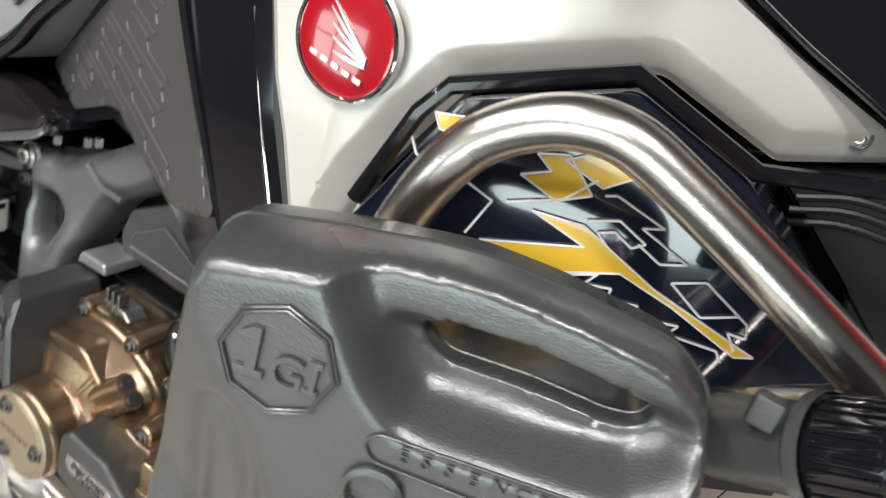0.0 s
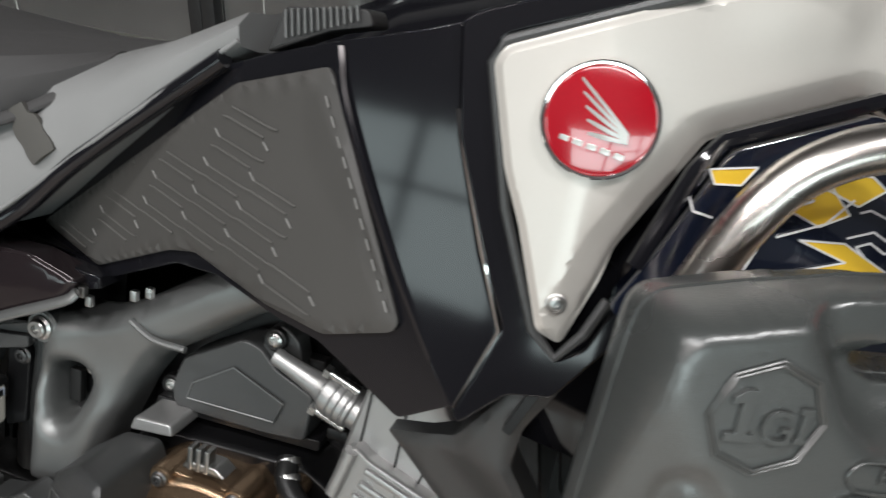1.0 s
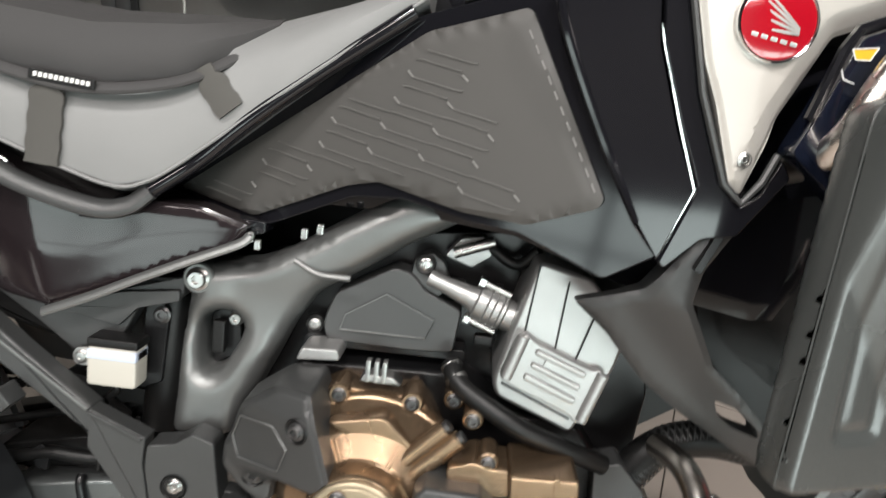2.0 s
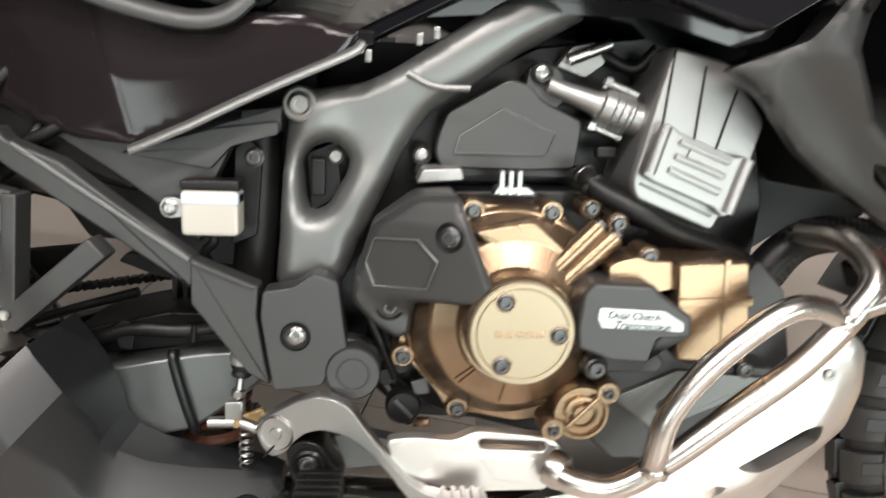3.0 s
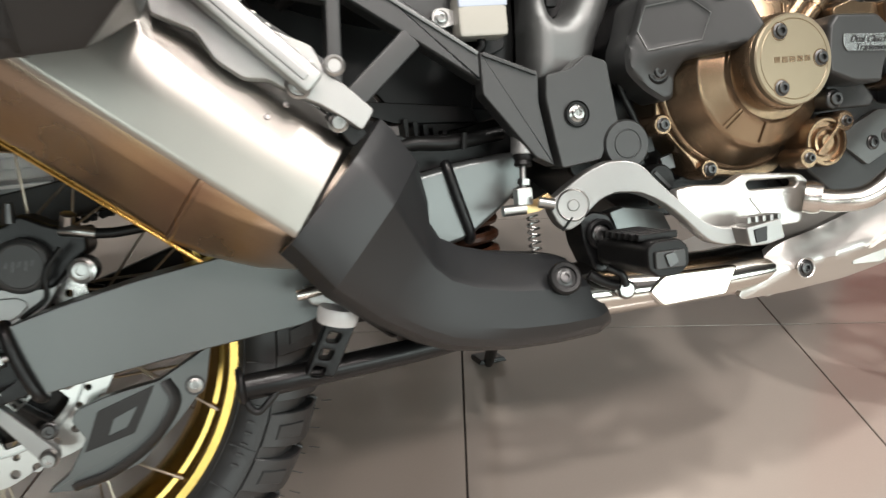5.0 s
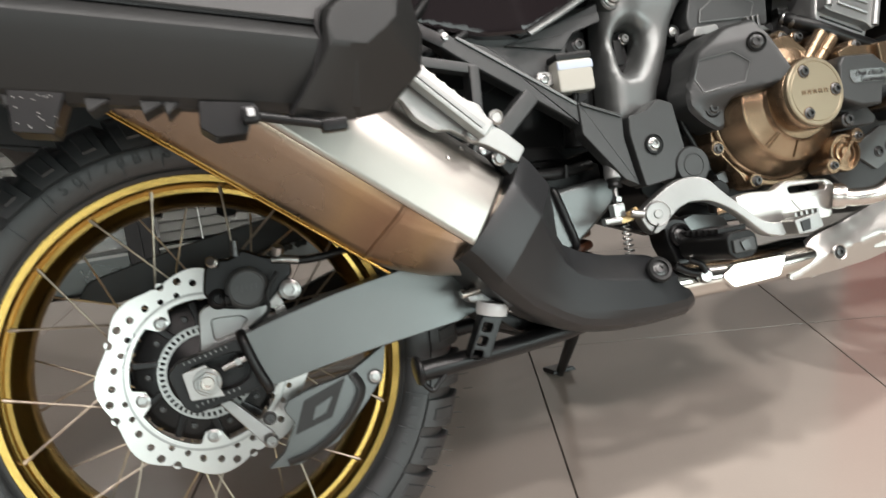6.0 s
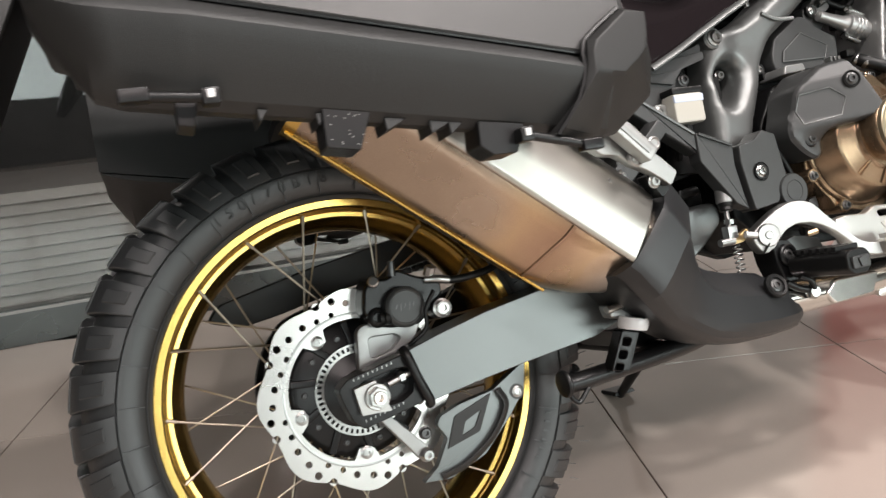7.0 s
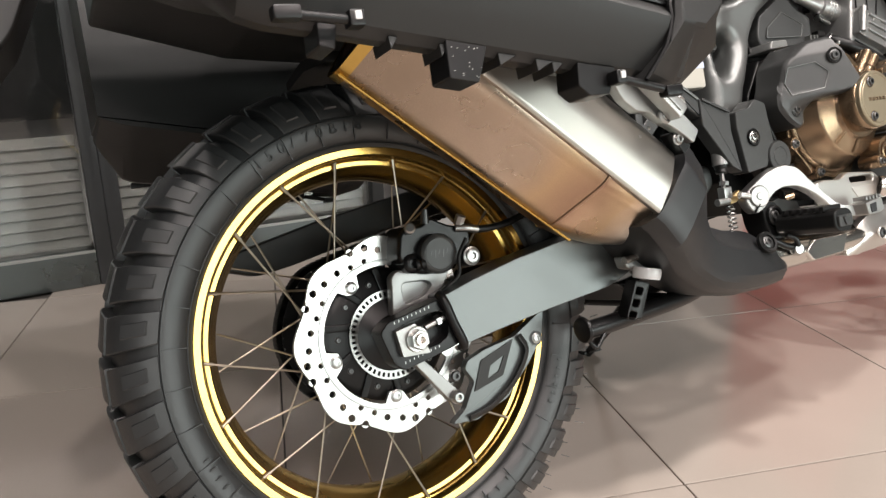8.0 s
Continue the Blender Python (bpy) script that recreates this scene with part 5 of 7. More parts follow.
part("guard_crease", tube([*[(x, -0.1333 - guard_face(x, z), z) for x, z in FIELD + FIELD[:1]]], 0.0008, 6, 1), M_FRAME, clutch_guard)
panel = part("engine_side_panel", plate([(0.7205, 0.359), (0.729, 0.383), (0.787, 0.4165), (0.806, 0.412), (0.821, 0.396), (0.860, 0.379), (0.855, 0.333), (0.813, 0.330), (0.724, 0.3305), (0.7185, 0.346)], -0.056, 0.035, 0.005, 0.006), M_GREYPL, motorcycle, "dark grey moulded engine side panel")
part("panel_field", plate([(0.737, 0.3455), (0.742, 0.362), (0.782, 0.388), (0.833, 0.366), (0.825, 0.346)], -0.0583, 0.006, 0.0012, 0.003), M_GREYPL, panel)
part("panel_line", tube([(0.737, -0.0585, 0.3455), (0.742, -0.0585, 0.362), (0.782, -0.0585, 0.388), (0.833, -0.0585, 0.366), (0.825, -0.0585, 0.346), (0.737, -0.0585, 0.3455)], 0.0009, 6, 1), M_FRAME, panel)
part("panel_base", plate([(0.70, 0.334), (0.868, 0.335), (0.868, 0.324), (0.70, 0.322)], -0.05, 0.03, 0.002), M_DARK, motorcycle)
part("panel_lug", plate([(0.802, 0.395), (0.806, 0.428), (0.822, 0.436), (0.838, 0.425), (0.845, 0.40), (0.83, 0.385)], -0.050, 0.02, 0.003, 0.006), M_GREYPL, panel)
for x, z, y in ((0.818, 0.423, -0.054), (0.707, 0.341, -0.036)):
    part("grommet", lathe([(0.0105, -0.006), (0.0105, 0.002), (0.009, 0.003), (0.006, 0.002), (0, 0.002)], (x, y, z), n=24), M_HOSE, motorcycle)
    bolt((x, y - 0.002, z), 0.0048, motorcycle, M_BOLT, h=0.003)
# actuator cover and its plate
act = part("actuator_cover", plate([(0.8318, 0.212), (0.835, 0.241), (0.8440, 0.2515), (0.8935, 0.2500), (0.903, 0.2415), (0.929, 0.2235), (0.9305, 0.2045), (0.9015, 0.2030), (0.896, 0.182), (0.862, 0.184), (0.8335, 0.195)], -0.190, 0.057, 0.0075, 0.003), M_GREYPL, motorcycle, "dark grey plastic actuator cover")
BADGE = [(0.8488, 0.2312), (0.9031, 0.2290), (0.9208, 0.2185), (0.9213, 0.2112), (0.852, 0.2142), (0.8480, 0.222)]
badge_p = part("actuator_badge", plate(BADGE, -0.1918, 0.003, 0.0005, 0.002), mat("satin_badge_metal", (0.46, 0.46, 0.46), 0.28, 1.0, vary=0.15, grain=200, bump=0.04), act, "bright metal transmission badge")
for txt, x, z in (("Dual Clutch", 0.8555, 0.2225), ("Transmission", 0.8610, 0.2143)):
    bm = lettering(txt, 0.0092, 0.0004, 0.35)
    bm.transform(Matrix.Translation((x, -0.1921, z)) @ Matrix.Rotation(radians(2.5), 4, "Y") @ ON_SIDE)
    part("badge_word", bm, M_DARK, badge_p)
part("lower_engine_cover", plate([(0.835, 0.196), (0.862, 0.188), (0.886, 0.204), (0.928, 0.200), (0.95, 0.165), (1.045, 0.158), (1.055, 0.10), (0.93, 0.066), (0.89, 0.066), (0.852, 0.10)], -0.128, 0.06, 0.006, 0.006), M_GREYPL, motorcycle, "dark grey lower engine cover")
part("cover_step", plate([(0.862, 0.184), (0.90, 0.197), (0.925, 0.170), (0.92, 0.160), (0.87, 0.160)], -0.150, 0.03, 0.005, 0.004), M_GREYPL, motorcycle)
part("cover_ridge", plate([(0.884, 0.130), (0.944, 0.157), (1.03, 0.150), (1.008, 0.132), (0.928, 0.097)], -0.134, 0.01, 0.002, 0.003), M_FRAME, motorcycle)
for x, z in ((0.935, 0.121), (1.008, 0.158), (0.955, 0.127)):
    bolt((x, -0.134, z), 0.006, motorcycle, M_BBOLT, h=0.004)
# pump housing and bosses
pump = part("oil_pump_housing", plate([(0.918, 0.266), (0.981, 0.269), (0.989, 0.188), (0.982, 0.177), (0.924, 0.18)], -0.175, 0.07, 0.006, 0.005), M_BRONZE, motorcycle, "bronze painted pump housing")
part("housing_band", plate([(0.920, 0.236), (0.986, 0.238), (0.986, 0.230), (0.921, 0.228)], -0.1775, 0.01, 0.002, 0.001), M_BRONZE, pump)
part("housing_split", plate([(0.958, 0.270), (0.963, 0.270), (0.968, 0.18), (0.962, 0.18)], -0.1765, 0.01, 0.001, 0.001), M_BRONZE, pump)
part("pump_arm", plate([(0.862, 0.250), (0.862, 0.262), (0.887, 0.270), (0.897, 0.266), (0.918, 0.266), (0.922, 0.24), (0.90, 0.236)], -0.165, 0.05, 0.004, 0.004), M_BRONZE, pump)
for x, y, z in ((0.899, -0.158, 0.267), (0.862, -0.10, 0.300), (0.882, -0.12, 0.29)):
    part("bolt_lug", lathe([(0.010, -0.03), (0.010, 0.002), (0.008, 0.004), (0, 0.004)], (x, y + 0.004, z), n=20), M_BRONZE, pump)
    bolt((x, y, z), 0.0055, pump, M_BBOLT, h=0.005)
part("lug_end", lathe([(0.0055, 0), (0.0055, 0.012), (0, 0.013)], (0.978, -0.160, 0.183), (0.6, -0.7, -0.1), 14), M_BRONZE, pump)
for a, b_ in (((0.816, -0.146, 0.2475), (0.857, -0.146, 0.2915)), ((0.830, -0.148, 0.2425), (0.871, -0.148, 0.2835))):
    part("bolt_column", tube([a, b_], 0.0094, 18, 1), M_BRONZE, flange)
    part("column_ring", tube([Vector(a).lerp(Vector(b_), 0.55), Vector(a).lerp(Vector(b_), 0.62)], 0.0104, 18, 1), M_BRONZE, flange)
    part("column_bolt", tube([b_, Vector(b_) + (Vector(b_) - Vector(a)) * 0.07], 0.0062, 12, 1), M_BBOLT, flange)
oil = part("oil_filler_cap", lathe([(0.0255, -0.03), (0.0255, 0.0), (0.024, 0.002), (0.0215, 0.002), (0.0205, -0.003), (0.0155, -0.003), (0.015, 0.0015), (0.0125, 0.002), (0.0115, -0.002), (0.0075, -0.002), (0.007, 0.003), (0, 0.003)], (0.848, -0.163, 0.1275), n=48), M_BRONZE, motorcycle, "round bronze filter cover")
part("cap_bar", bar((0.835, -0.1655, 0.115), (0.862, -0.1655, 0.143), 0.004, 0.004, 0.001), M_BRONZE, oil)
for x, z, big in ((0.857, 0.170, 1), (0.870, 0.147, 0), (0.823, 0.113, 0)):
    part("bolt_lug", lathe([(0.011, -0.03), (0.011, 0.001), (0.0095, 0.003), (0, 0.003)], (x, -0.164, z), n=24), M_BBOLT if big else M_BRONZE, oil)
    bolt((x, -0.166, z), 0.0070 if big else 0.0042, oil, M_BBOLT, h=0.006)
# cylinder head
head = part("cylinder", plate([(0.926, 0.449), (0.98, 0.437), (1.020, 0.385), (1.012, 0.35), (0.979, 0.279), (0.901, 0.309), (0.896, 0.325), (0.909, 0.381)], -0.100, 0.10, 0.010, 0.008), M_SILVER, motorcycle, "silver painted cylinder")
for a, b_ in (((0.928, 0.446), (0.921, 0.372)), ((0.957, 0.432), (0.952, 0.36)), ((0.988, 0.412), (0.972, 0.352)), ((0.905, 0.325), (0.975, 0.296))):
    part("cylinder_rib", bar((a[0], -0.1005, a[1]), (b_[0], -0.1005, b_[1]), 0.0016, 0.004, 0.0006), M_DARK, head)
cov = part("cam_chain_cover", plate([(0.914, 0.374), (0.922, 0.381), (0.935, 0.372), (0.988, 0.352), (0.996, 0.354), (1.003, 0.348), (0.986, 0.298), (0.979, 0.297), (0.972, 0.305), (0.912, 0.328), (0.902, 0.334)], -0.114, 0.02, 0.004, 0.004), M_SILVER, head, "silver cast cover")
for x0, z0, x1, z1, w in ((0.933, 0.365, 0.982, 0.347, 0.006), (0.930, 0.352, 0.978, 0.334, 0.006), (0.925, 0.340, 0.975, 0.320, 0.007)):
    part("cover_step", bar((x0, -0.1155, z0), (x1, -0.1155, z1), w, 0.006, 0.002), M_SILVER, cov)
for a, b_ in (((0.920, 0.378), (0.908, 0.336)), ((0.999, 0.350), (0.984, 0.301))):
    part("cover_column", tube([(a[0], -0.115, a[1]), (b_[0], -0.115, b_[1])], 0.0058, 14, 1), M_SILVER, cov)
part("cover_window", plate([(0.945, 0.363), (0.962, 0.357), (0.958, 0.345), (0.941, 0.351)], -0.1165, 0.004, 0.001, 0.001), M_SILVER, cov)
noz = part("coolant_pipe", lathe([(0.0, 0.0), (0.0075, 0.0), (0.0085, 0.004), (0.0078, 0.006), (0.0085, 0.02), (0.011, 0.045), (0.0135, 0.052), (0.017, 0.054), (0.0185, 0.06), (0.0185, 0.082), (0.016, 0.084), (0.016, 0.105)], (0.823, -0.062, 0.412), (0.93, -0.05, -0.32), 28), M_SILVER, motorcycle, "silver cast pipe stub")
for d in (0.064, 0.071, 0.078):
    p = Vector((0.823, -0.062, 0.412)) + Vector((0.93, -0.05, -0.32)).normalized() * d
    part("pipe_ring", lathe([(0.0186, -0.001), (0.0194, 0), (0.0186, 0.001)], p, (0.93, -0.05, -0.32), 28), M_SILVER, noz)
for p in ((0.874, -0.072, 0.417), (0.862, -0.066, 0.376)):
    part("stud", tube([p, (p[0] + 0.032, p[1], p[2] - 0.012)], 0.0042, 10, 1), M_BOLT, noz)
    part("nut", lathe([(0.0065, 0), (0.0065, 0.006), (0, 0.006)], p, (0.93, 0, -0.32), 6), M_BOLT, noz)
part("throttle_bracket", plate([(0.835, 0.43), (0.85, 0.45), (0.875, 0.455), (0.885, 0.435), (0.865, 0.42)], -0.035, 0.02, 0.003, 0.004), M_SILVER, motorcycle)
part("throttle_rod", tube([(0.845, -0.045, 0.436), (0.885, -0.045, 0.452)], 0.006, 12, 1), M_BOLT, motorcycle)
part("fuel_line", tube([(0.88, -0.03, 0.445), (0.91, -0.04, 0.43), (0.93, -0.05, 0.45)], 0.006), M_HOSE, motorcycle)
# silver plate standing in for pale floor visible through the gap
part("pale_gap_plate", plate([(0.700, 0.318), (0.745, 0.322), (0.742, 0.334), (0.705, 0.332)], -0.09, 0.05, 0.004, 0.004), M_SILVER, motorcycle)
for x in (0.776, 0.784, 0.792):
    part("hose_clip_tab", box((x, -0.105, 0.323), (0.0045, 0.012, 0.022), 0.001), M_BOLT, motorcycle)
part("clip_base", plate([(0.768, 0.312), (0.81, 0.312), (0.80, 0.320), (0.772, 0.320)], -0.11, 0.02, 0.003, 0.002), M_BOLT, motorcycle)
hose = part("coolant_hose", tube([(0.855, -0.085, 0.333), (0.862, -0.100, 0.322), (0.885, -0.112, 0.308), (0.93, -0.118, 0.286), (0.975, -0.115, 0.270), (1.015, -0.10, 0.252)], 0.0098), M_HOSE, motorcycle, "black rubber coolant hose")
for d in ((0.856, -0.087, 0.330), (0.862, -0.098, 0.322)):
    part("hose_clamp", lathe([(0.0108, -0.003), (0.0112, 0), (0.0108, 0.003)], d, (0.5, -0.5, -0.7), 22), M_BOLT, hose)
big = part("radiator_hose", tube([(1.045, -0.055, 0.20), (1.055, -0.058, 0.236), (1.082, -0.06, 0.264), (1.125, -0.06, 0.276), (1.175, -0.055, 0.270), (1.22, -0.05, 0.26)], 0.0185), M_HOSE, motorcycle, "braided black radiator hose")
for i, (p, q) in enumerate(zip(spline([(1.052, -0.058, 0.225), (1.082, -0.06, 0.264), (1.125, -0.06, 0.276), (1.175, -0.055, 0.270)], 16), spline([(1.052, -0.058, 0.225), (1.082, -0.06, 0.264), (1.125, -0.06, 0.276), (1.175, -0.055, 0.270)], 16)[1:])):
    part("braid", lathe([(0.0187, -0.0012), (0.0194, 0), (0.0187, 0.0012)], p, tuple((q - p) + Vector((0, 0.0012 if i % 2 else -0.0012, 0))), 20), M_GREYPL, big)
part("hose_bracket", plate([(1.008, 0.2435), (1.035, 0.2513), (1.0624, 0.2224), (1.0766, 0.1477), (1.0358, 0.1258), (1.0157, 0.1503)], -0.09, 0.04, 0.004, 0.004), M_GREYPL, motorcycle, "dark grey plastic hose bracket")
part("cable_run", tube([(0.66, -0.06, 0.145), (0.675, -0.075, 0.12), (0.69, -0.08, 0.10), (0.70, -0.07, 0.08)], 0.006), M_HOSE, motorcycle)
part("clutch_cable", tube([(0.652, -0.09, 0.235), (0.658, -0.095, 0.20), (0.672, -0.095, 0.165), (0.685, -0.085, 0.13)], 0.004), M_HOSE, motorcycle)
part("drain_plug", lathe([(0.017, 0), (0.017, 0.012), (0.015, 0.016), (0, 0.016)], (0.693, -0.085, 0.105), n=28), M_HOSE, motorcycle)
part("plug_slot", bar((0.685, -0.102, 0.114), (0.702, -0.102, 0.096), 0.004, 0.002, 0.0005), M_GREYPL, motorcycle)
part("brass_fitting", tube([(0.705, -0.07, 0.078), (0.72, -0.075, 0.080)], 0.0055, 8, 1), M_BRONZE, motorcycle)
for k, (x, z) in enumerate(((0.668, 0.135), (0.679, 0.148), (0.700, 0.128))):
    part("small_bracket", plate([(x, z), (x + 0.015, z + 0.004), (x + 0.018, z - 0.012), (x + 0.004, z - 0.014)], -0.082 - 0.004 * k, 0.006, 0.001, 0.001), M_BBOLT if k == 2 else M_DARK, motorcycle)
for x, y, z in ((0.80, -0.03, 0.345), (0.85, -0.03, 0.40), (0.89, -0.035, 0.40), (0.885, -0.05, 0.35)):
    part("wiring_clip", box((x, y, z), (0.02, 0.015, 0.012), 0.003), M_HOSE, motorcycle)

# ---- swingarm front, brake lever gear ----
fs = part("swingarm_front", plate([(0.375, 0.115), (0.400, 0.130), (0.49, 0.146), (0.556, 0.152), (0.562, 0.12), (0.53, 0.094), (0.487, 0.064), (0.447, 0.056), (0.41, 0.076)], -0.062, 0.06, 0.012, 0.012), M_SWING, motorcycle, "satin black front box of the swingarm")
part("weld_bead", tube([(0.470, -0.058, 0.146), (0.471, -0.064, 0.138), (0.479, -0.066, 0.105), (0.488, -0.064, 0.072), (0.488, -0.056, 0.063)], 0.0055), M_DARK, fs)
part("chain_slider", plate([(0.36, 0.155), (0.46, 0.178), (0.56, 0.175), (0.56, 0.150), (0.40, 0.132), (0.36, 0.128)], -0.03, 0.12, 0.006, 0.006), M_HOSE, motorcycle)
hs_ = part("swingarm_hose", tube([(0.30, -0.02, 0.135), (0.38, -0.05, 0.152), (0.43, -0.058, 0.168), (0.48, -0.055, 0.166), (0.54, -0.04, 0.172)], 0.0075), M_HOSE, motorcycle, "black hose clipped along the swingarm")
part("hose_clip", plate([(0.415, 0.17), (0.425, 0.178), (0.436, 0.172), (0.432, 0.148), (0.42, 0.15)], -0.062, 0.006, 0.001, 0.002), M_DARK, hs_)
part("cable_tie", tube([(0.49, -0.064, 0.158), (0.492, -0.066, 0.175)], 0.003, 8, 1), M_HOSE, hs_)
for k in range(7):
    part("guard_tooth", plate([(0.448 + 0.011 * k, 0.200 - 0.004 * k), (0.454 + 0.011 * k, 0.201 - 0.004 * k), (0.453 + 0.011 * k, 0.176 - 0.003 * k), (0.449 + 0.011 * k, 0.177 - 0.003 * k)], 0.02, 0.03, 0.001, 0.001), M_HOSE, motorcycle)
part("guard_back", plate([(0.40, 0.225), (0.53, 0.21), (0.54, 0.19), (0.44, 0.196), (0.39, 0.215)], 0.03, 0.03, 0.003), M_HOSE, motorcycle)
part("spring_coil", tube([(0.50 + 0.03 * math.cos(a), -0.01 + 0.03 * math.sin(a), 0.03 + 0.0028 * a) for a in (0.5 * i for i in range(40))], 0.006, 8, 2), mat("orange_brown_spring", (0.055, 0.02, 0.009), 0.4, bump=0.01), motorcycle, "coil spring below the swingarm")
master = part("brake_master", lathe([(0.0, 0.0), (0.0115, 0.0), (0.0125, 0.002), (0.0125, 0.021), (0.010, 0.023), (0.010, 0.040)], (0.5425, -0.094, 0.146), (0.12, 0.08, 1), 26), M_SILVER, motorcycle, "silver rear brake master cylinder")
part("boot", lathe([(0.0, -0.012), (0.0082, -0.012), (0.0095, -0.010), (0.0085, -0.006), (0.0105, -0.003), (0.0105, 0.0)], (0.5425, -0.094, 0.146), (0.12, 0.08, 1), 24), M_HOSE, master, "black rubber boot")
part("push_rod", tube([(0.541, -0.095, 0.136), (0.5375, -0.098, 0.108)], 0.0036, 10, 1), M_BOLT, master)
part("rod_nut", lathe([(0.0068, 0), (0.0068, 0.006), (0, 0.006)], (0.5385, -0.098, 0.116), (0.2, 0, 1), 6), M_BOLT, master)
part("clevis", box((0.536, -0.1, 0.1045), (0.017, 0.014, 0.018), 0.002), M_BOLT, master)
part("clevis_pin", tube([(0.512, -0.104, 0.092), (0.536, -0.104, 0.092)], 0.0055, 12, 1), M_BOLT, master)
part("pedal_arm", plate([(0.532, 0.102), (0.548, 0.100), (0.562, 0.106), (0.565, 0.096), (0.552, 0.088), (0.532, 0.086)], -0.105, 0.006, 0.001, 0.002), mat("yellow_zinc", (0.5, 0.36, 0.18), 0.35, 0.9, bump=0), master)
part("return_spring", tube([(0.545 + 0.0058 * math.cos(a), -0.098 + 0.0058 * math.sin(a), 0.084 - 0.0011 * a) for a in (0.6 * i for i in range(62))], 0.0011, 6, 2), M_BOLT, master, "small steel return spring")
PEDAL = [(0.5585, 0.0985), (0.576, 0.1115), (0.595, 0.124), (0.614, 0.1315), (0.63, 0.131), (0.643, 0.126), (0.651, 0.118), (0.657, 0.109), (0.672, 0.092), (0.685, 0.077), (0.698, 0.063), (0.711, 0.056), (0.735, 0.054), (0.737, 0.039), (0.719, 0.036), (0.703, 0.041), (0.692, 0.052), (0.679, 0.068), (0.666, 0.081), (0.653, 0.0905), (0.64, 0.097), (0.619, 0.099), (0.605, 0.094), (0.593, 0.083), (0.587, 0.073), (0.572, 0.065), (0.563, 0.074), (0.557, 0.088)]
pedal = part("brake_pedal", plate(PEDAL, 0.072, 0.015, 0.004, 0.005, b=-0.34), M_ALU, motorcycle, "bare aluminium rear brake pedal")
part("pedal_boss", lathe([(0.0165, -0.012), (0.0165, 0.002), (0.015, 0.004), (0.0142, 0.0035), (0.006, 0.0035), (0.005, 0.005), (0, 0.005)], (0.5785, -0.124, 0.0915), (-0.3, -1, 0), 32), M_ALU, pedal)
part("clamp_slit", bar((0.576, -0.1265, 0.080), (0.566, -0.1225, 0.067), 0.002, 0.003, 0.0005), M_DARK, pedal)
part("clamp_bolt", tube([(0.545, -0.118, 0.098), (0.560, -0.122, 0.094)], 0.0055, 10, 1), M_BOLT, pedal)
tip = part("pedal_tip", plate([(0.722, 0.055), (0.762, 0.060), (0.766, 0.040), (0.748, 0.036), (0.726, 0.036)], -0.196, 0.028, 0.003, 0.003), M_ALU, pedal, "serrated pedal tip")
for k in range(5):
    part("tip_tooth", box((0.727 + 0.0085 * k, -0.184, 0.0615), (0.004, 0.022, 0.006), 0.0008), M_ALU, tip)
part("tip_rubber", plate([(0.730, 0.052), (0.745, 0.054), (0.744, 0.040), (0.732, 0.039)], -0.1975, 0.004, 0.001, 0.001), M_SHIELD, tip)
# footrest
base = part("footrest_base", plate([(0.585, 0.075), (0.60, 0.083), (0.618, 0.078), (0.627, 0.058), (0.640, 0.04), (0.63, 0.022), (0.600, 0.02), (0.588, 0.05)], -0.122, 0.04, 0.004, 0.006), M_DARK, motorcycle, "black footrest mounting")
part("mount_ring", lathe([(0.0155, 0), (0.0155, 0.004), (0.0135, 0.006), (0.0105, 0.005), (0.0095, 0.0), (0, 0.0)], (0.606, -0.123, 0.059), n=28), M_DARK, base)
bolt((0.606, -0.123, 0.059), 0.007, base, M_BBOLT, h=0.005)
peg = part("footrest", plate([(0.598, 0.052), (0.606, 0.058), (0.632, 0.058), (0.640, 0.050), (0.640, 0.034), (0.63, 0.025), (0.608, 0.025), (0.598, 0.034)], -0.226, 0.096, 0.004, 0.004), M_HOSE, motorcycle, "black rubber-topped footrest")
for k in range(6):
    part("rubber_rib", box((0.619, -0.145 - 0.0125 * k, 0.0605), (0.040, 0.007, 0.007), 0.0015), M_HOSE, peg)
part("peg_end", plate([(0.604, 0.049), (0.634, 0.049), (0.634, 0.033), (0.604, 0.033)], -0.2295, 0.006, 0.002, 0.003), M_GREYPL, peg)
part("end_clip", plate([(0.612, 0.046), (0.622, 0.048), (0.626, 0.038), (0.616, 0.034)], -0.232, 0.005, 0.001, 0.002), M_BBOLT, peg)
part("peg_spring", tube([(0.585, -0.135, 0.022), (0.60, -0.14, 0.012), (0.618, -0.145, 0.006)], 0.005), M_DARK, base)
part("mount_gusset", plate([(0.628, 0.078), (0.645, 0.082), (0.690, 0.072), (0.70, 0.05), (0.64, 0.045)], -0.104, 0.02, 0.002, 0.003), M_SWING, motorcycle)
bolt((0.699, -0.135, 0.065), 0.008, motorcycle, M_BOLT, h=0.006)
# stainless heel plate and lower crash bars
hp = part("heel_plate", plate([(0.677, 0.096), (0.70, 0.0985), (0.737, 0.0955), (0.756, 0.1045), (0.826, 0.0985), (0.840, 0.085), (0.829, 0.070), (0.825, 0.046), (0.758, 0.045), (0.733, 0.048), (0.713, 0.054), (0.700, 0.05), (0.684, 0.07)], -0.150, 0.012, 0.004, 0.006, [[(0.760, 0.094), (0.764, 0.096), (0.819, 0.0935), (0.822, 0.089), (0.819, 0.085), (0.763, 0.087)]]), M_SKID, motorcycle, "bright stainless bar mounting plate")
part("plate_dish", plate([(0.760, 0.080), (0.815, 0.078), (0.800, 0.056), (0.778, 0.057)], -0.1515, 0.004, 0.0015, 0.006), M_SKID, hp)
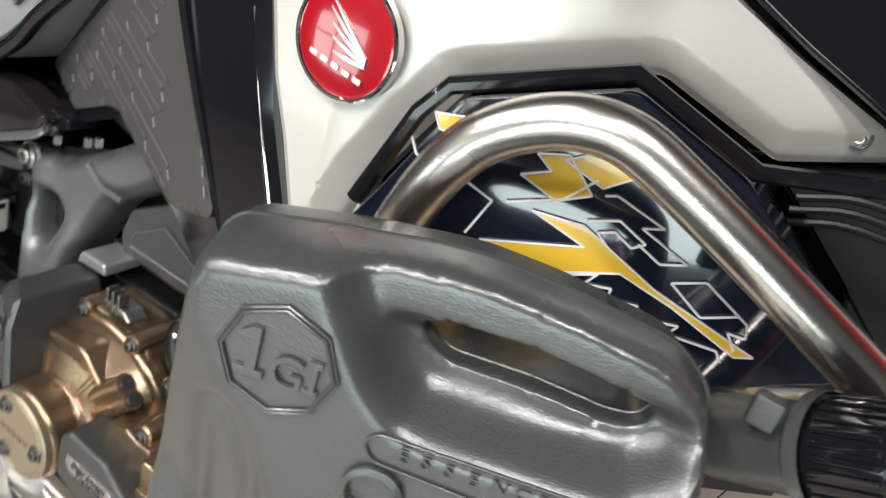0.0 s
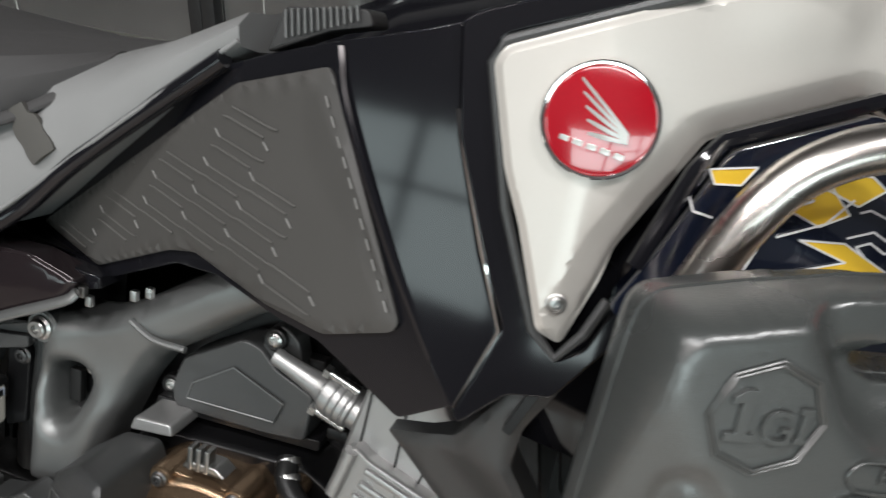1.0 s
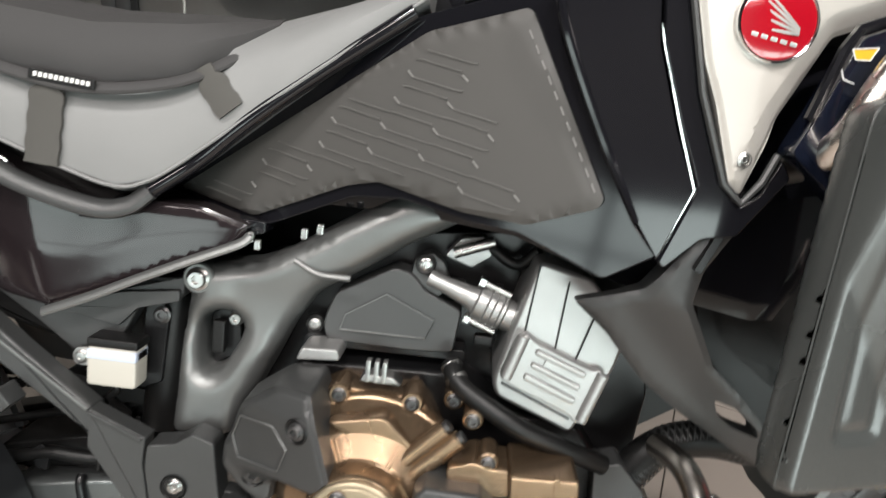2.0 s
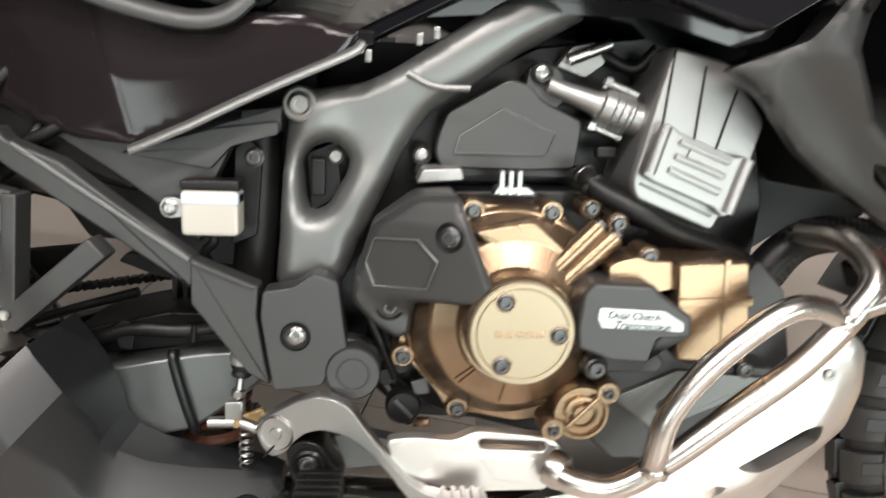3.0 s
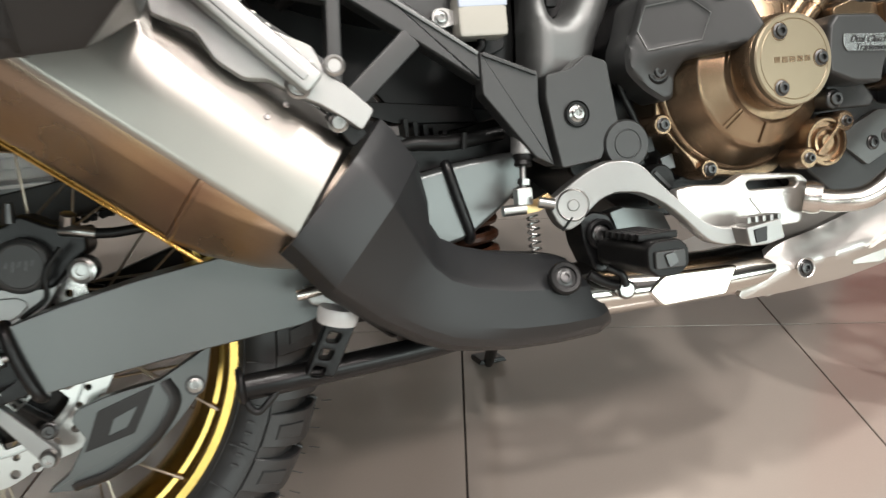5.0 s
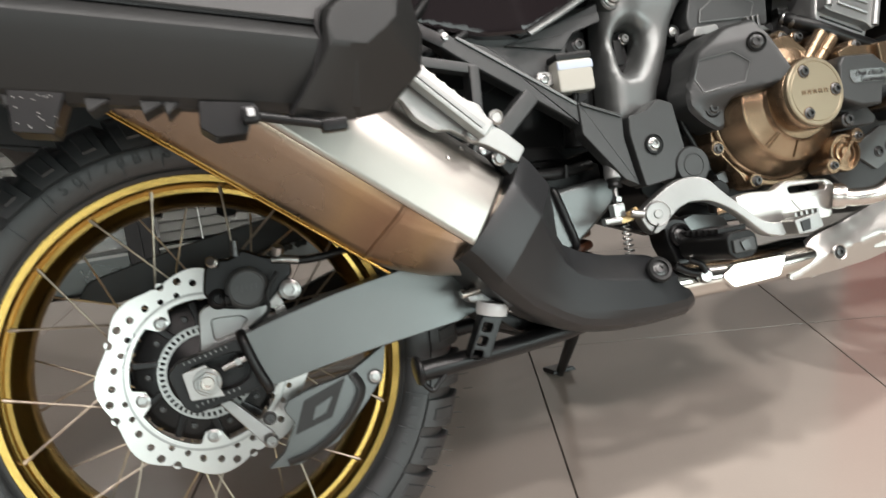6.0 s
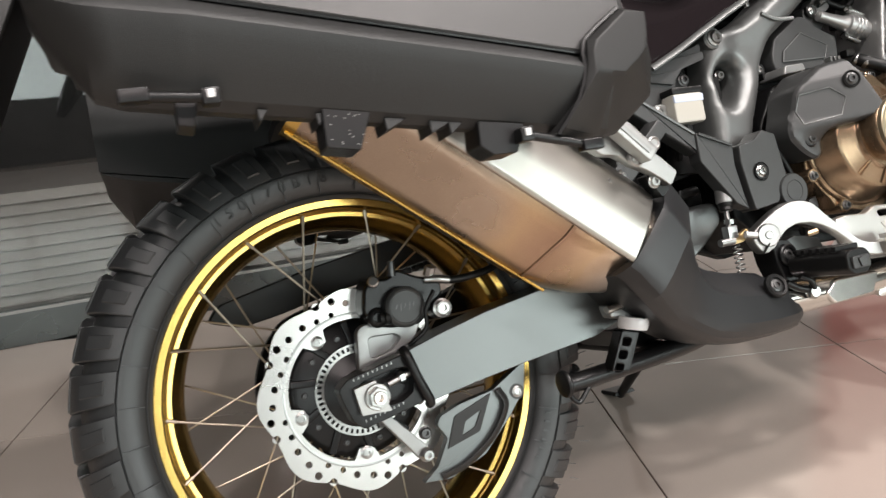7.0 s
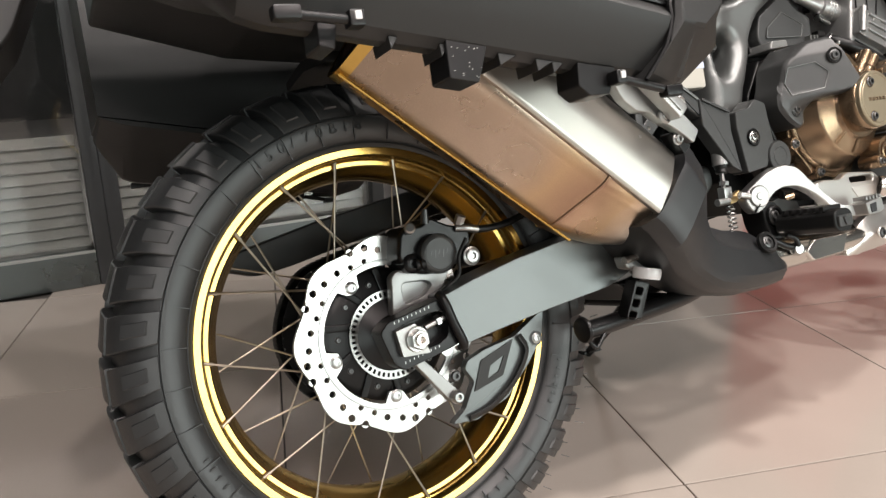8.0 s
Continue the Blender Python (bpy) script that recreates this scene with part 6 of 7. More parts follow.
bar_b = part("crash_bar_main", tube([(0.826, -0.160, 0.072), (0.845, -0.175, 0.067), (0.875, -0.188, 0.070), (0.915, -0.195, 0.098), (0.968, -0.199, 0.1426), (1.02, -0.2, 0.185), (1.062, -0.199, 0.232), (1.082, -0.19, 0.262), (1.075, -0.155, 0.285), (1.06, -0.11, 0.285)], 0.0118, 18), M_STEEL, motorcycle, "brushed stainless lower crash bar")
part("bar_socket", lathe([(0.017, -0.004), (0.0175, 0.004), (0.0155, 0.012), (0.012, 0.014)], (0.828, -0.157, 0.0725), (0.75, -0.65, -0.2), 26), M_STEEL, bar_b)
part("crash_bar_brace", tube([(1.050, -0.199, 0.225), (1.030, -0.207, 0.236), (0.999, -0.2135, 0.2376), (0.965, -0.214, 0.215), (0.93, -0.2125, 0.180), (0.908, -0.21, 0.145), (0.902, -0.206, 0.110), (0.902, -0.200, 0.09)], 0.0105, 18), M_STEEL, motorcycle, "brushed stainless brace of the crash bar")
for p in ((1.052, -0.200, 0.224), (0.903, -0.201, 0.093)):
    part("weld_ring", lathe([(0.0125, -0.004), (0.0138, 0), (0.0125, 0.004)], p, (0.5, 0, 1) if p[0] < 1 else (1, 0, 0.2), 20), M_STEEL, bar_b)
part("crash_bar_front", tube([(1.062, -0.199, 0.235), (1.10, -0.197, 0.246), (1.14, -0.2, 0.243), (1.18, -0.205, 0.25), (1.22, -0.21, 0.285), (1.27, -0.215, 0.36), (1.33, -0.215, 0.47)], 0.0115, 18), M_STEEL, motorcycle, "brushed stainless front crash bar")
part("bar_clamp", plate([(1.085, 0.262), (1.10, 0.268), (1.112, 0.252), (1.095, 0.238)], -0.165, 0.03, 0.003, 0.003), M_DARK, bar_b)
bolt((1.10, -0.168, 0.262), 0.006, bar_b, M_BOLT, h=0.008)
SKID = rounded([(0.760, -0.026), (0.795, 0.018), (0.815, 0.027), (0.854, 0.034), (0.901, 0.047), (0.954, 0.066), (0.995, 0.098), (1.05, 0.142), (1.092, 0.188), (1.105, 0.196), (1.117, 0.181), (1.124, 0.137), (1.119, 0.097), (1.084, 0.058), (1.045, 0.018), (0.98, -0.012), (0.90, -0.026), (0.842, -0.030), (0.766, -0.031)], 0.008, 3)
SLOTS = [rounded([(1.004, 0.063), (1.070, 0.106), (1.086, 0.108), (1.088, 0.088), (1.026, 0.060)], 0.007, 3), rounded([(0.909, 0.0085), (0.925, 0.020), (0.972, 0.0465), (0.9986, 0.0470), (0.992, 0.040), (0.921, 0.005)], 0.004, 3)]


def skid_h(x, z):
    d = edge_dist((x, z), SKID)
    low = sstep(0.045, 0.0, d) * sstep(0.10, -0.03, z - 0.35 * max(0, x - 0.85))
    return -0.02 * low - 0.004 * (1 - sstep(0, 0.006, d)) + 0.004 * sstep(0.86, 0.80, x)


skid = part("skid_plate", relief(SKID, SLOTS, skid_h, -0.026, 0.008, side3(-0.146)), M_SKID, motorcycle, "pale aluminium skid plate with long slots", 45)
part("skid_belly", plate([(0.80, -0.035), (1.04, 0.01), (1.11, 0.09), (1.12, 0.13), (1.09, 0.09), (1.03, 0.03), (0.80, -0.025)], -0.12, 0.30, 0.004, 0.004), M_SKID, skid)
part("inner_plate", plate([(0.90, -0.01), (0.94, 0.05), (1.01, 0.055), (1.01, 0.03), (0.94, -0.012)], -0.134, 0.004, 0.001), M_SKID, skid)
part("bolt_well", lathe([(0.0115, 0.001), (0.0105, 0.002), (0.0092, 0.001), (0.009, -0.003), (0, -0.003)], (0.828, -0.148, -0.003), n=26), M_SKID, skid)
bolt((0.828, -0.146, -0.003), 0.0065, skid, M_BBOLT, h=0.005)
bolt((1.083, -0.142, 0.158), 0.006, skid, M_BOLT, h=0.006)
# polished front pipe between the shield and the skid plate
pipe = part("front_pipe", loft([[Vector((x + 0.010 * math.sin(a), -0.092 - yo * math.cos(a), zc + r * math.sin(a))) for a in (2 * math.pi * i / 28 for i in range(28))] for x, zc, r, yo in ((0.56, 0.0, 0.030, 0.045), (0.60, -0.001, 0.030, 0.045), (0.66, -0.003, 0.027, 0.046), (0.74, -0.004, 0.026, 0.047), (0.775, -0.003, 0.027, 0.048), (0.82, -0.002, 0.024, 0.044))]), M_PIPE, motorcycle, "polished exhaust front pipe")
PANEL = rounded([(0.645, -0.004), (0.668, 0.012), (0.752, 0.010), (0.736, -0.020), (0.661, -0.022)], 0.005, 3)
part("pipe_panel", plate(PANEL, -0.1405, 0.008, 0.0055, 0.0, steps=5), M_PIPE, pipe, "flattened polished panel of the pipe")
part("hook_bolt", lathe([(0.010, 0), (0.010, 0.006), (0.007, 0.01), (0, 0.01)], (0.618, -0.142, 0.004), (-0.2, -1, 0), 20), M_BOLT, pipe)
part("hook", tube([(0.600, -0.145, 0.028), (0.612, -0.15, 0.020), (0.616, -0.15, 0.008)], 0.004), M_DARK, pipe)

# passenger footrest hanger in bright alloy, footrest folded
ha = part("passenger_hanger", plate([(0.215, 0.305), (0.262, 0.305), (0.295, 0.262), (0.330, 0.245), (0.340, 0.222), (0.352, 0.214), (0.374, 0.192), (0.362, 0.176), (0.350, 0.186), (0.330, 0.200), (0.316, 0.206), (0.294, 0.221), (0.276, 0.223), (0.257, 0.238), (0.245, 0.26), (0.215, 0.275)], -0.216, 0.014, 0.003, 0.004), M_ALU, motorcycle, "bright alloy passenger footrest hanger")
fold = part("folded_footrest", bar((0.235, -0.232, 0.305), (0.327, -0.232, 0.212), 0.020, 0.022, 0.004), M_ALU, ha, "folded ribbed passenger footrest")
part("footrest_groove", bar((0.242, -0.2435, 0.296), (0.320, -0.2435, 0.217), 0.006, 0.003, 0.001), M_SILVER, fold)
for k in range(9):
    t_ = k / 9
    part("footrest_tooth", box((0.25 + 0.085 * t_, -0.228, 0.305 - 0.086 * t_), (0.004, 0.016, 0.004), 0.001, Matrix.Rotation(radians(45), 4, "Y")), M_ALU, fold)
part("hanger_boss", lathe([(0.0105, 0), (0.0105, 0.004), (0.0085, 0.006), (0.0075, 0.004), (0, 0.004)], (0.316, -0.217, 0.2145), n=24), M_ALU, ha)
bolt((0.316, -0.219, 0.2145), 0.0055, ha, M_BOLT, h=0.004)
part("hanger_boss", lathe([(0.0085, 0), (0.0085, 0.003), (0.0065, 0.0045), (0.005, 0.003), (0, 0.003)], (0.345, -0.217, 0.228), n=24), M_ALU, ha)
part("hanger_clamp", plate([(0.336, 0.193), (0.352, 0.196), (0.368, 0.175), (0.355, 0.165)], -0.205, 0.02, 0.002, 0.003), M_DARK, ha)
bolt((0.345, -0.206, 0.185), 0.006, ha, M_BOLT, h=0.005)

# ---- seat, tail, tank and fairings ----
M_PEARL = mat("black_pearl_paint", (0.012, 0.009, 0.010), 0.12, vary=0.3, grain=400, spec=0.4, bump=0, rvary=0.05)
# mica flakes in the pearl paint
nt_ = M_PEARL.node_tree
flake = nt_.nodes.new("ShaderNodeTexVoronoi")
flake.inputs["Scale"].default_value = 1500
pick = nt_.nodes.new("ShaderNodeMapRange")
pick.inputs["From Min"].default_value, pick.inputs["From Max"].default_value = 0.984, 0.995
nt_.links.new(nt_.nodes["Texture Coordinate"].outputs["Object"], flake.inputs["Vector"])
nt_.links.new(flake.outputs["Color"], pick.inputs["Value"])
nt_.links.new(pick.outputs[0], nt_.nodes["Principled BSDF"].inputs["Metallic"])
blend = nt_.nodes.new("ShaderNodeMix")
blend.data_type = "RGBA"
nt_.links.new(pick.outputs[0], blend.inputs[0])
blend.inputs[6].default_value, blend.inputs[7].default_value = (0.012, 0.009, 0.010, 1), (0.55, 0.5, 0.48, 1)
nt_.links.new(blend.outputs[2], nt_.nodes["Principled BSDF"].inputs["Base Color"])


def seat_sec(x, zb, zt, w, y0):
    """A section of the seat at x, from its lower edge zb to its crown zt, w half wide."""
    prof = [(y0 + 0.03, zb - 0.004), (y0 + 0.004, zb), (y0, zb + 0.006), (y0 - 0.002, zb + (zt - zb) * 0.45), (y0 + 0.012, zb + (zt - zb) * 0.75), (y0 + 0.045, zt - 0.008), (y0 + 0.09, zt), (MID, zt + 0.003)]
    left = [(2 * MID - y, z) for y, z in prof[-2::-1]]
    return [Vector((x, y, z)) for y, z in prof + left]


SEAT = [(0.20, 0.545, 0.63, 0, -0.10), (0.28, 0.535, 0.625, 0, -0.115), (0.38, 0.518, 0.615, 0, -0.122), (0.475, 0.486, 0.61, 0, -0.122), (0.527, 0.472, 0.615, 0, -0.118), (0.56, 0.482, 0.62, 0, -0.114), (0.60, 0.512, 0.63, 0, -0.108), (0.66, 0.560, 0.65, 0, -0.112), (0.72, 0.606, 0.67, 0, -0.118), (0.80, 0.668, 0.70, 0, -0.12)]
seat = part("seat", loft([seat_sec(*s) for s in SEAT]), M_SEAT, motorcycle, "grey vinyl seat", 50)
part("seat_piping", tube([(x, y0 - 0.001, zb + 0.004) for x, zb, zt, w, y0 in SEAT[2:]], 0.0018, 8, 4), M_SEAT, seat)
cushion = thing("seat_cushion", loft([seat_sec(x, zb, zt, 0, y0) for x, zb, zt, y0 in ((0.20, 0.625, 0.665, -0.095), (0.30, 0.603, 0.655, -0.11), (0.42, 0.575, 0.645, -0.125), (0.50, 0.564, 0.640, -0.126), (0.58, 0.578, 0.645, -0.115), (0.63, 0.605, 0.648, -0.095), (0.66, 0.63, 0.65, -0.075))]), M_MESH, BIKE, "black mesh seat cushion strapped onto the grey seat", "seat cushion")
part("cushion_border", tube([(0.20, -0.098, 0.625), (0.30, -0.113, 0.602), (0.42, -0.128, 0.574), (0.50, -0.129, 0.563), (0.58, -0.118, 0.576), (0.635, -0.095, 0.608)], 0.0065, 10, flat=0.6), M_MESH, cushion)
part("label_bar", bar((0.455, -0.1355, 0.5705), (0.515, -0.1345, 0.566), 0.009, 0.002, 0.0005), M_HOSE, cushion)
for k in range(11):
    part("plain_bar", bar((0.46 + 0.0048 * k, -0.1368, 0.5705 - 0.0004 * k), (0.463 + 0.0048 * k, -0.1368, 0.5703 - 0.0004 * k), 0.004, 0.0006, 0), M_CORD, cushion)
for pts, w in (([(0.468, -0.128, 0.568), (0.467, -0.127, 0.548), (0.464, -0.126, 0.52), (0.462, -0.126, 0.490)], 0.030), ([(0.602, -0.112, 0.592), (0.615, -0.111, 0.574), (0.630, -0.112, 0.556)], 0.026)):
    bm = bmesh.new()
    path = spline(pts, 5)
    rings = []
    for i, p in enumerate(path):
        t_ = (path[min(i + 1, len(path) - 1)] - path[max(i - 1, 0)]).normalized()
        s_ = Vector((0, 1, 0)).cross(t_).normalized()
        ww = w * (0.62 if i < 3 else 1.05) * (1 + 0.05 * math.sin(i * 1.7))
        rings.append([p + s_ * ww * 0.5 * a + Vector((0, b, 0)) for a, b in ((-1, -0.002), (0, -0.0045), (1, -0.002), (1, 0.002), (-1, 0.002))])
    part("strap", loft(rings, True, bm), M_STRAP, cushion, "olive grey webbing strap", 60)
rail = part("seat_rail", tube([(0.30, -0.108, 0.515), (0.374, -0.112, 0.496), (0.43, -0.113, 0.470), (0.50, -0.112, 0.453), (0.535, -0.110, 0.457), (0.556, -0.107, 0.474)], 0.0105, 12, flat=0.7), M_GREYPL, motorcycle, "dark grey seat rail cover")
part("seat_rail_front", tube([(0.556, -0.106, 0.474), (0.60, -0.10, 0.508), (0.645, -0.106, 0.548), (0.70, -0.11, 0.592), (0.79, -0.12, 0.658)], 0.008, 10), M_GLOSS, motorcycle)
TAIL = rounded([(0.20, 0.56), (0.30, 0.53), (0.369, 0.508), (0.42, 0.478), (0.493, 0.449), (0.541, 0.462), (0.60, 0.463), (0.648, 0.449), (0.633, 0.424), (0.54, 0.382), (0.455, 0.346), (0.40, 0.350), (0.30, 0.385), (0.20, 0.44)], 0.006, 3)


def tail_h(x, z):
    d = edge_dist((x, z), TAIL)
    h = 0.0035 * sstep(0, 0.09, d) - 0.003 * (1 - sstep(0, 0.005, d))
    # a crease down to the lower corner, behind which the side turns inwards
    back = 0.5384 - x - 0.25 * z
    return h - 0.13 * (back + math.hypot(back, 0.004))


tail = part("tail_cowl", relief(TAIL, [], tail_h, -0.03, 0.007, side3(-0.098), rings=(0.0015, 0.004)), M_PEARL, motorcycle, "black pearl tail side cover", 60)
# pale lower edge, its grey standing in for a highlight on black gloss
part("tail_edge_highlight", tube([(0.452, -0.106, 0.3425), (0.50, -0.107, 0.364), (0.545, -0.106, 0.3865), (0.592, -0.105, 0.409), (0.640, -0.102, 0.431), (0.650, -0.098, 0.440)], 0.0055, 10, flat=0.6), M_FRAME, tail)
part("tail_core", plate([(0.2, 0.56), (0.36, 0.53), (0.52, 0.46), (0.64, 0.45), (0.60, 0.42), (0.45, 0.36), (0.3, 0.40), (0.2, 0.45)], -0.06, 0.24, 0.01), M_HOSE, motorcycle)
part("under_tail", plate([(-0.27, 0.56), (0.20, 0.56), (0.30, 0.40), (0.45, 0.36), (0.44, 0.30), (0.36, 0.32), (0.2, 0.38), (-0.10, 0.41), (-0.27, 0.46)], -0.06, 0.24, 0.01), M_HOSE, motorcycle)
for x0, z0, x1, z1 in ((0.30, 0.33, 0.44, 0.40), (0.27, 0.36, 0.36, 0.43), (0.32, 0.31, 0.36, 0.36)):
    part("tail_cable", tube([(x0, -0.06, z0), ((x0 + x1) / 2, -0.075, (z0 + z1) / 2 - 0.012), (x1, -0.06, z1)], 0.006), M_HOSE, motorcycle)

# the tank's bulk behind the panels
part("fuel_tank", loft([[Vector((x, y, z)) for y, z in ((-0.02 - k, zb), (-0.03 - k, zb + 0.05), (-0.03 - k, zt - 0.08), (0.0 - 0.5 * k, zt - 0.015), (MID, zt), (0.12 + 0.5 * k, zt - 0.015), (0.15 + k, zt - 0.08), (0.15 + k, zb + 0.05), (0.14 + k, zb))] for x, zb, zt, k in ((0.62, 0.46, 0.60, 0.0), (0.70, 0.47, 0.63, 0.02), (0.80, 0.475, 0.70, 0.05), (0.90, 0.47, 0.745, 0.085), (1.0, 0.44, 0.77, 0.10), (1.12, 0.42, 0.80, 0.10), (1.22, 0.42, 0.80, 0.06), (1.34, 0.45, 0.80, 0.0))]), M_GLOSS, motorcycle, "black fuel tank", 50)
part("tank_vent", plate([(0.83, 0.668), (0.875, 0.688), (0.905, 0.695), (0.90, 0.706), (0.84, 0.700)], -0.135, 0.03, 0.003, 0.004), M_PLASTIC, motorcycle)
for k in range(12):
    part("vent_line", bar((0.845 + 0.0045 * k, -0.137, 0.680 + 0.0016 * k), (0.843 + 0.0045 * k, -0.137, 0.698 + 0.0008 * k), 0.0012, 0.003, 0), M_FRAME, motorcycle)
SIDE = [(0.507, 0.458), (0.60, 0.526), (0.697, 0.592), (0.791, 0.655), (0.83, 0.668), (0.887, 0.684), (0.905, 0.684), (0.915, 0.644), (0.953, 0.567), (0.989, 0.505), (1.009, 0.482), (0.971, 0.455), (0.93, 0.470), (0.899, 0.481), (0.860, 0.483), (0.794, 0.494), (0.745, 0.488), (0.656, 0.445), (0.60, 0.447)]
side = part("side_fairing", plate(SIDE, 0.184, 0.035, 0.004, 0.005, b=-0.38), M_GLOSS, motorcycle, "glossy black side fairing")
PADO = rounded([(0.554, 0.470), (0.803, 0.643), (0.884, 0.667), (0.889, 0.664), (0.963, 0.521), (0.959, 0.513), (0.904, 0.490), (0.849, 0.492), (0.77, 0.507), (0.739, 0.499), (0.643, 0.454)], 0.005, 3)


def pad_h(x, z):
    d = edge_dist((x, z), PADO)
    h = -0.003 * (1 - sstep(0, 0.004, d)) - 0.0012 * (0.006 < d < 0.0085)
    return h


pad = part("tank_pad", relief(PADO, [], pad_h, -0.008, 0.006, side3(0.1775, -0.38)), M_PAD, side, "grooved grey rubber knee pad", 25)
# groove lines and nicks in greys paler than the pad itself
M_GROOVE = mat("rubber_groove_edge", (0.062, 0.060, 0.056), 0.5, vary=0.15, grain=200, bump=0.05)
M_NICK = mat("pale_edge_grey", (0.15, 0.147, 0.14), 0.55, vary=0.1, bump=0)
for row in range(-5, 8):
    for col in range(-4, 10):
        x = 0.6597 + 0.0484 * col - 0.0105 * row
        z = 0.5358 + 0.0005 * col + 0.0238 * -row
        steps_ = ((0.0, 0.0), (0.0052, -0.0052), (0.0445, -0.0128), (0.0500, -0.0128), (0.0857, -0.0200))
        pts_ = [(x + a, z + b_) for a, b_ in steps_ if edge_dist((x + a, z + b_), PADO) > 0.010 and x + a < 0.905 - 0.42 * (z + b_ - 0.5)]
        if len(pts_) < 2:
            continue
        y_ = lambda q: 0.1775 - 0.38 * q - 0.0006
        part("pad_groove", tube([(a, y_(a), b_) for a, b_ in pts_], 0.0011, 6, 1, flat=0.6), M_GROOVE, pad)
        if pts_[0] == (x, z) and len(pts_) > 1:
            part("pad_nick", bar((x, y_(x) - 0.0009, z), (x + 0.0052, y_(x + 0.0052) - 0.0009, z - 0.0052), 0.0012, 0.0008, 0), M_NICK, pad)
for k in range(11):
    t_ = (k + 0.5) / 11
    x, z = 0.884 + 0.070 * t_, 0.655 - 0.128 * t_
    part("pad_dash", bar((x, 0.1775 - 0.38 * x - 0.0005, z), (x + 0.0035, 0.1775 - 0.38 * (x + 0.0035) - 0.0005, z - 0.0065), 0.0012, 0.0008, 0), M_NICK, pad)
part("seat_corner_trim", plate([(0.50, 0.452), (0.512, 0.462), (0.66, 0.452), (0.66, 0.440), (0.60, 0.425)], -0.082, 0.03, 0.003, 0.003), M_GLOSS, motorcycle)
for x, z in ((0.648, 0.437), (0.655, 0.430), (0.70, 0.446), (0.715, 0.452)):
    part("trim_clip", box((x, -0.088, z), (0.006, 0.006, 0.010), 0.001), M_BOLT, motorcycle)
# front facets of the fairing
FRONTF = [(0.903, 0.685), (0.953, 0.698), (0.978, 0.706), (0.986, 0.645), (1.008, 0.582), (1.0275, 0.537), (1.008, 0.480), (0.985, 0.512), (0.953, 0.569), (0.914, 0.646)]
front = part("front_fairing", plate(FRONTF, -0.069, 0.04, 0.002, 0.003, b=-0.13), M_GLOSS, motorcycle, "glossy black front fairing panel")
part("fairing_groove", tube([(0.905, -0.186, 0.682), (0.916, -0.189, 0.645), (0.955, -0.192, 0.567), (0.99, -0.194, 0.508)], 0.004, 8), M_GLOSS, front)
part("fairing_line", tube([(0.984, -0.200, 0.66), (0.989, -0.200, 0.643), (1.010, -0.2005, 0.585), (1.0285, -0.2005, 0.538), (1.0085, -0.197, 0.481)], 0.0016, 8, 1), M_CHROME, front, "bright edge line")
rim_ = part("fairing_rim", plate([(0.979, 0.707), (0.990, 0.714), (1.10, 0.752), (1.16, 0.772), (1.16, 0.760), (1.10, 0.738), (1.004, 0.702), (1.0, 0.688), (1.021, 0.612), (1.048, 0.545), (1.063, 0.529), (1.078, 0.540), (1.09, 0.57), (1.10, 0.555), (1.066, 0.505), (1.04, 0.500), (1.014, 0.473), (1.008, 0.478), (1.030, 0.540), (1.010, 0.586), (0.987, 0.646)], -0.203, 0.04, 0.004, 0.004), M_GLOSS, motorcycle, "glossy black shroud surround")
part("rim_seal", tube([(1.10, -0.206, 0.7365), (1.006, -0.207, 0.6995), (1.0005, -0.207, 0.688), (1.0205, -0.207, 0.612), (1.0475, -0.207, 0.546), (1.063, -0.207, 0.5325), (1.076, -0.207, 0.55), (1.085, -0.205, 0.572)], 0.0032, 8, 1), M_GREYPL, rim_)
WHITE = rounded([(1.002, 0.688), (1.007, 0.697), (1.10, 0.735), (1.15, 0.752), (1.185, 0.752), (1.209, 0.737), (1.241, 0.722), (1.291, 0.701), (1.302, 0.686), (1.252, 0.671), (1.192, 0.696), (1.117, 0.665), (1.082, 0.600), (1.078, 0.580), (1.064, 0.538), (1.050, 0.547), (1.030, 0.605), (1.017, 0.634)], 0.004, 3)


LOWER_EDGE = [Vector(p) for p in ((1.064, 0.538), (1.082, 0.600), (1.117, 0.665), (1.192, 0.696), (1.252, 0.671), (1.302, 0.686))]


def white_h(x, z):
    d, q = edge_dist((x, z), WHITE), Vector((x, z))
    low = 9.0
    for a, b in zip(LOWER_EDGE, LOWER_EDGE[1:]):
        t = min(max((q - a).dot(b - a) / (b - a).length_squared, 0), 1)
        low = min(low, (a + (b - a) * t - q).length)
    h = 0.011 - 0.003 * (1 - sstep(0, 0.005, d)) - 0.011 * (1 - min(low / 0.0175, 1.0))
    return h + 0.006 * sstep(0.70, 0.74, z) * sstep(1.10, 1.16, x) - 0.008 * sstep(1.165, 1.19, x) * sstep(0.70, 0.735, z)


def shroud3(u, v, h):
    k = max(0.0, u - 1.06)
    return (u, -0.204 + 0.25 * k + 1.3 * k * k - h + 0.02 * max(0, 0.62 - v), v)


white = part("white_shroud", relief(WHITE, [], white_h, -0.012, 0.0045, shroud3, rings=(0.0015, 0.003, 0.005, 0.0165, 0.0185)), M_WHITE, motorcycle, "pearl white tank shroud", 24)
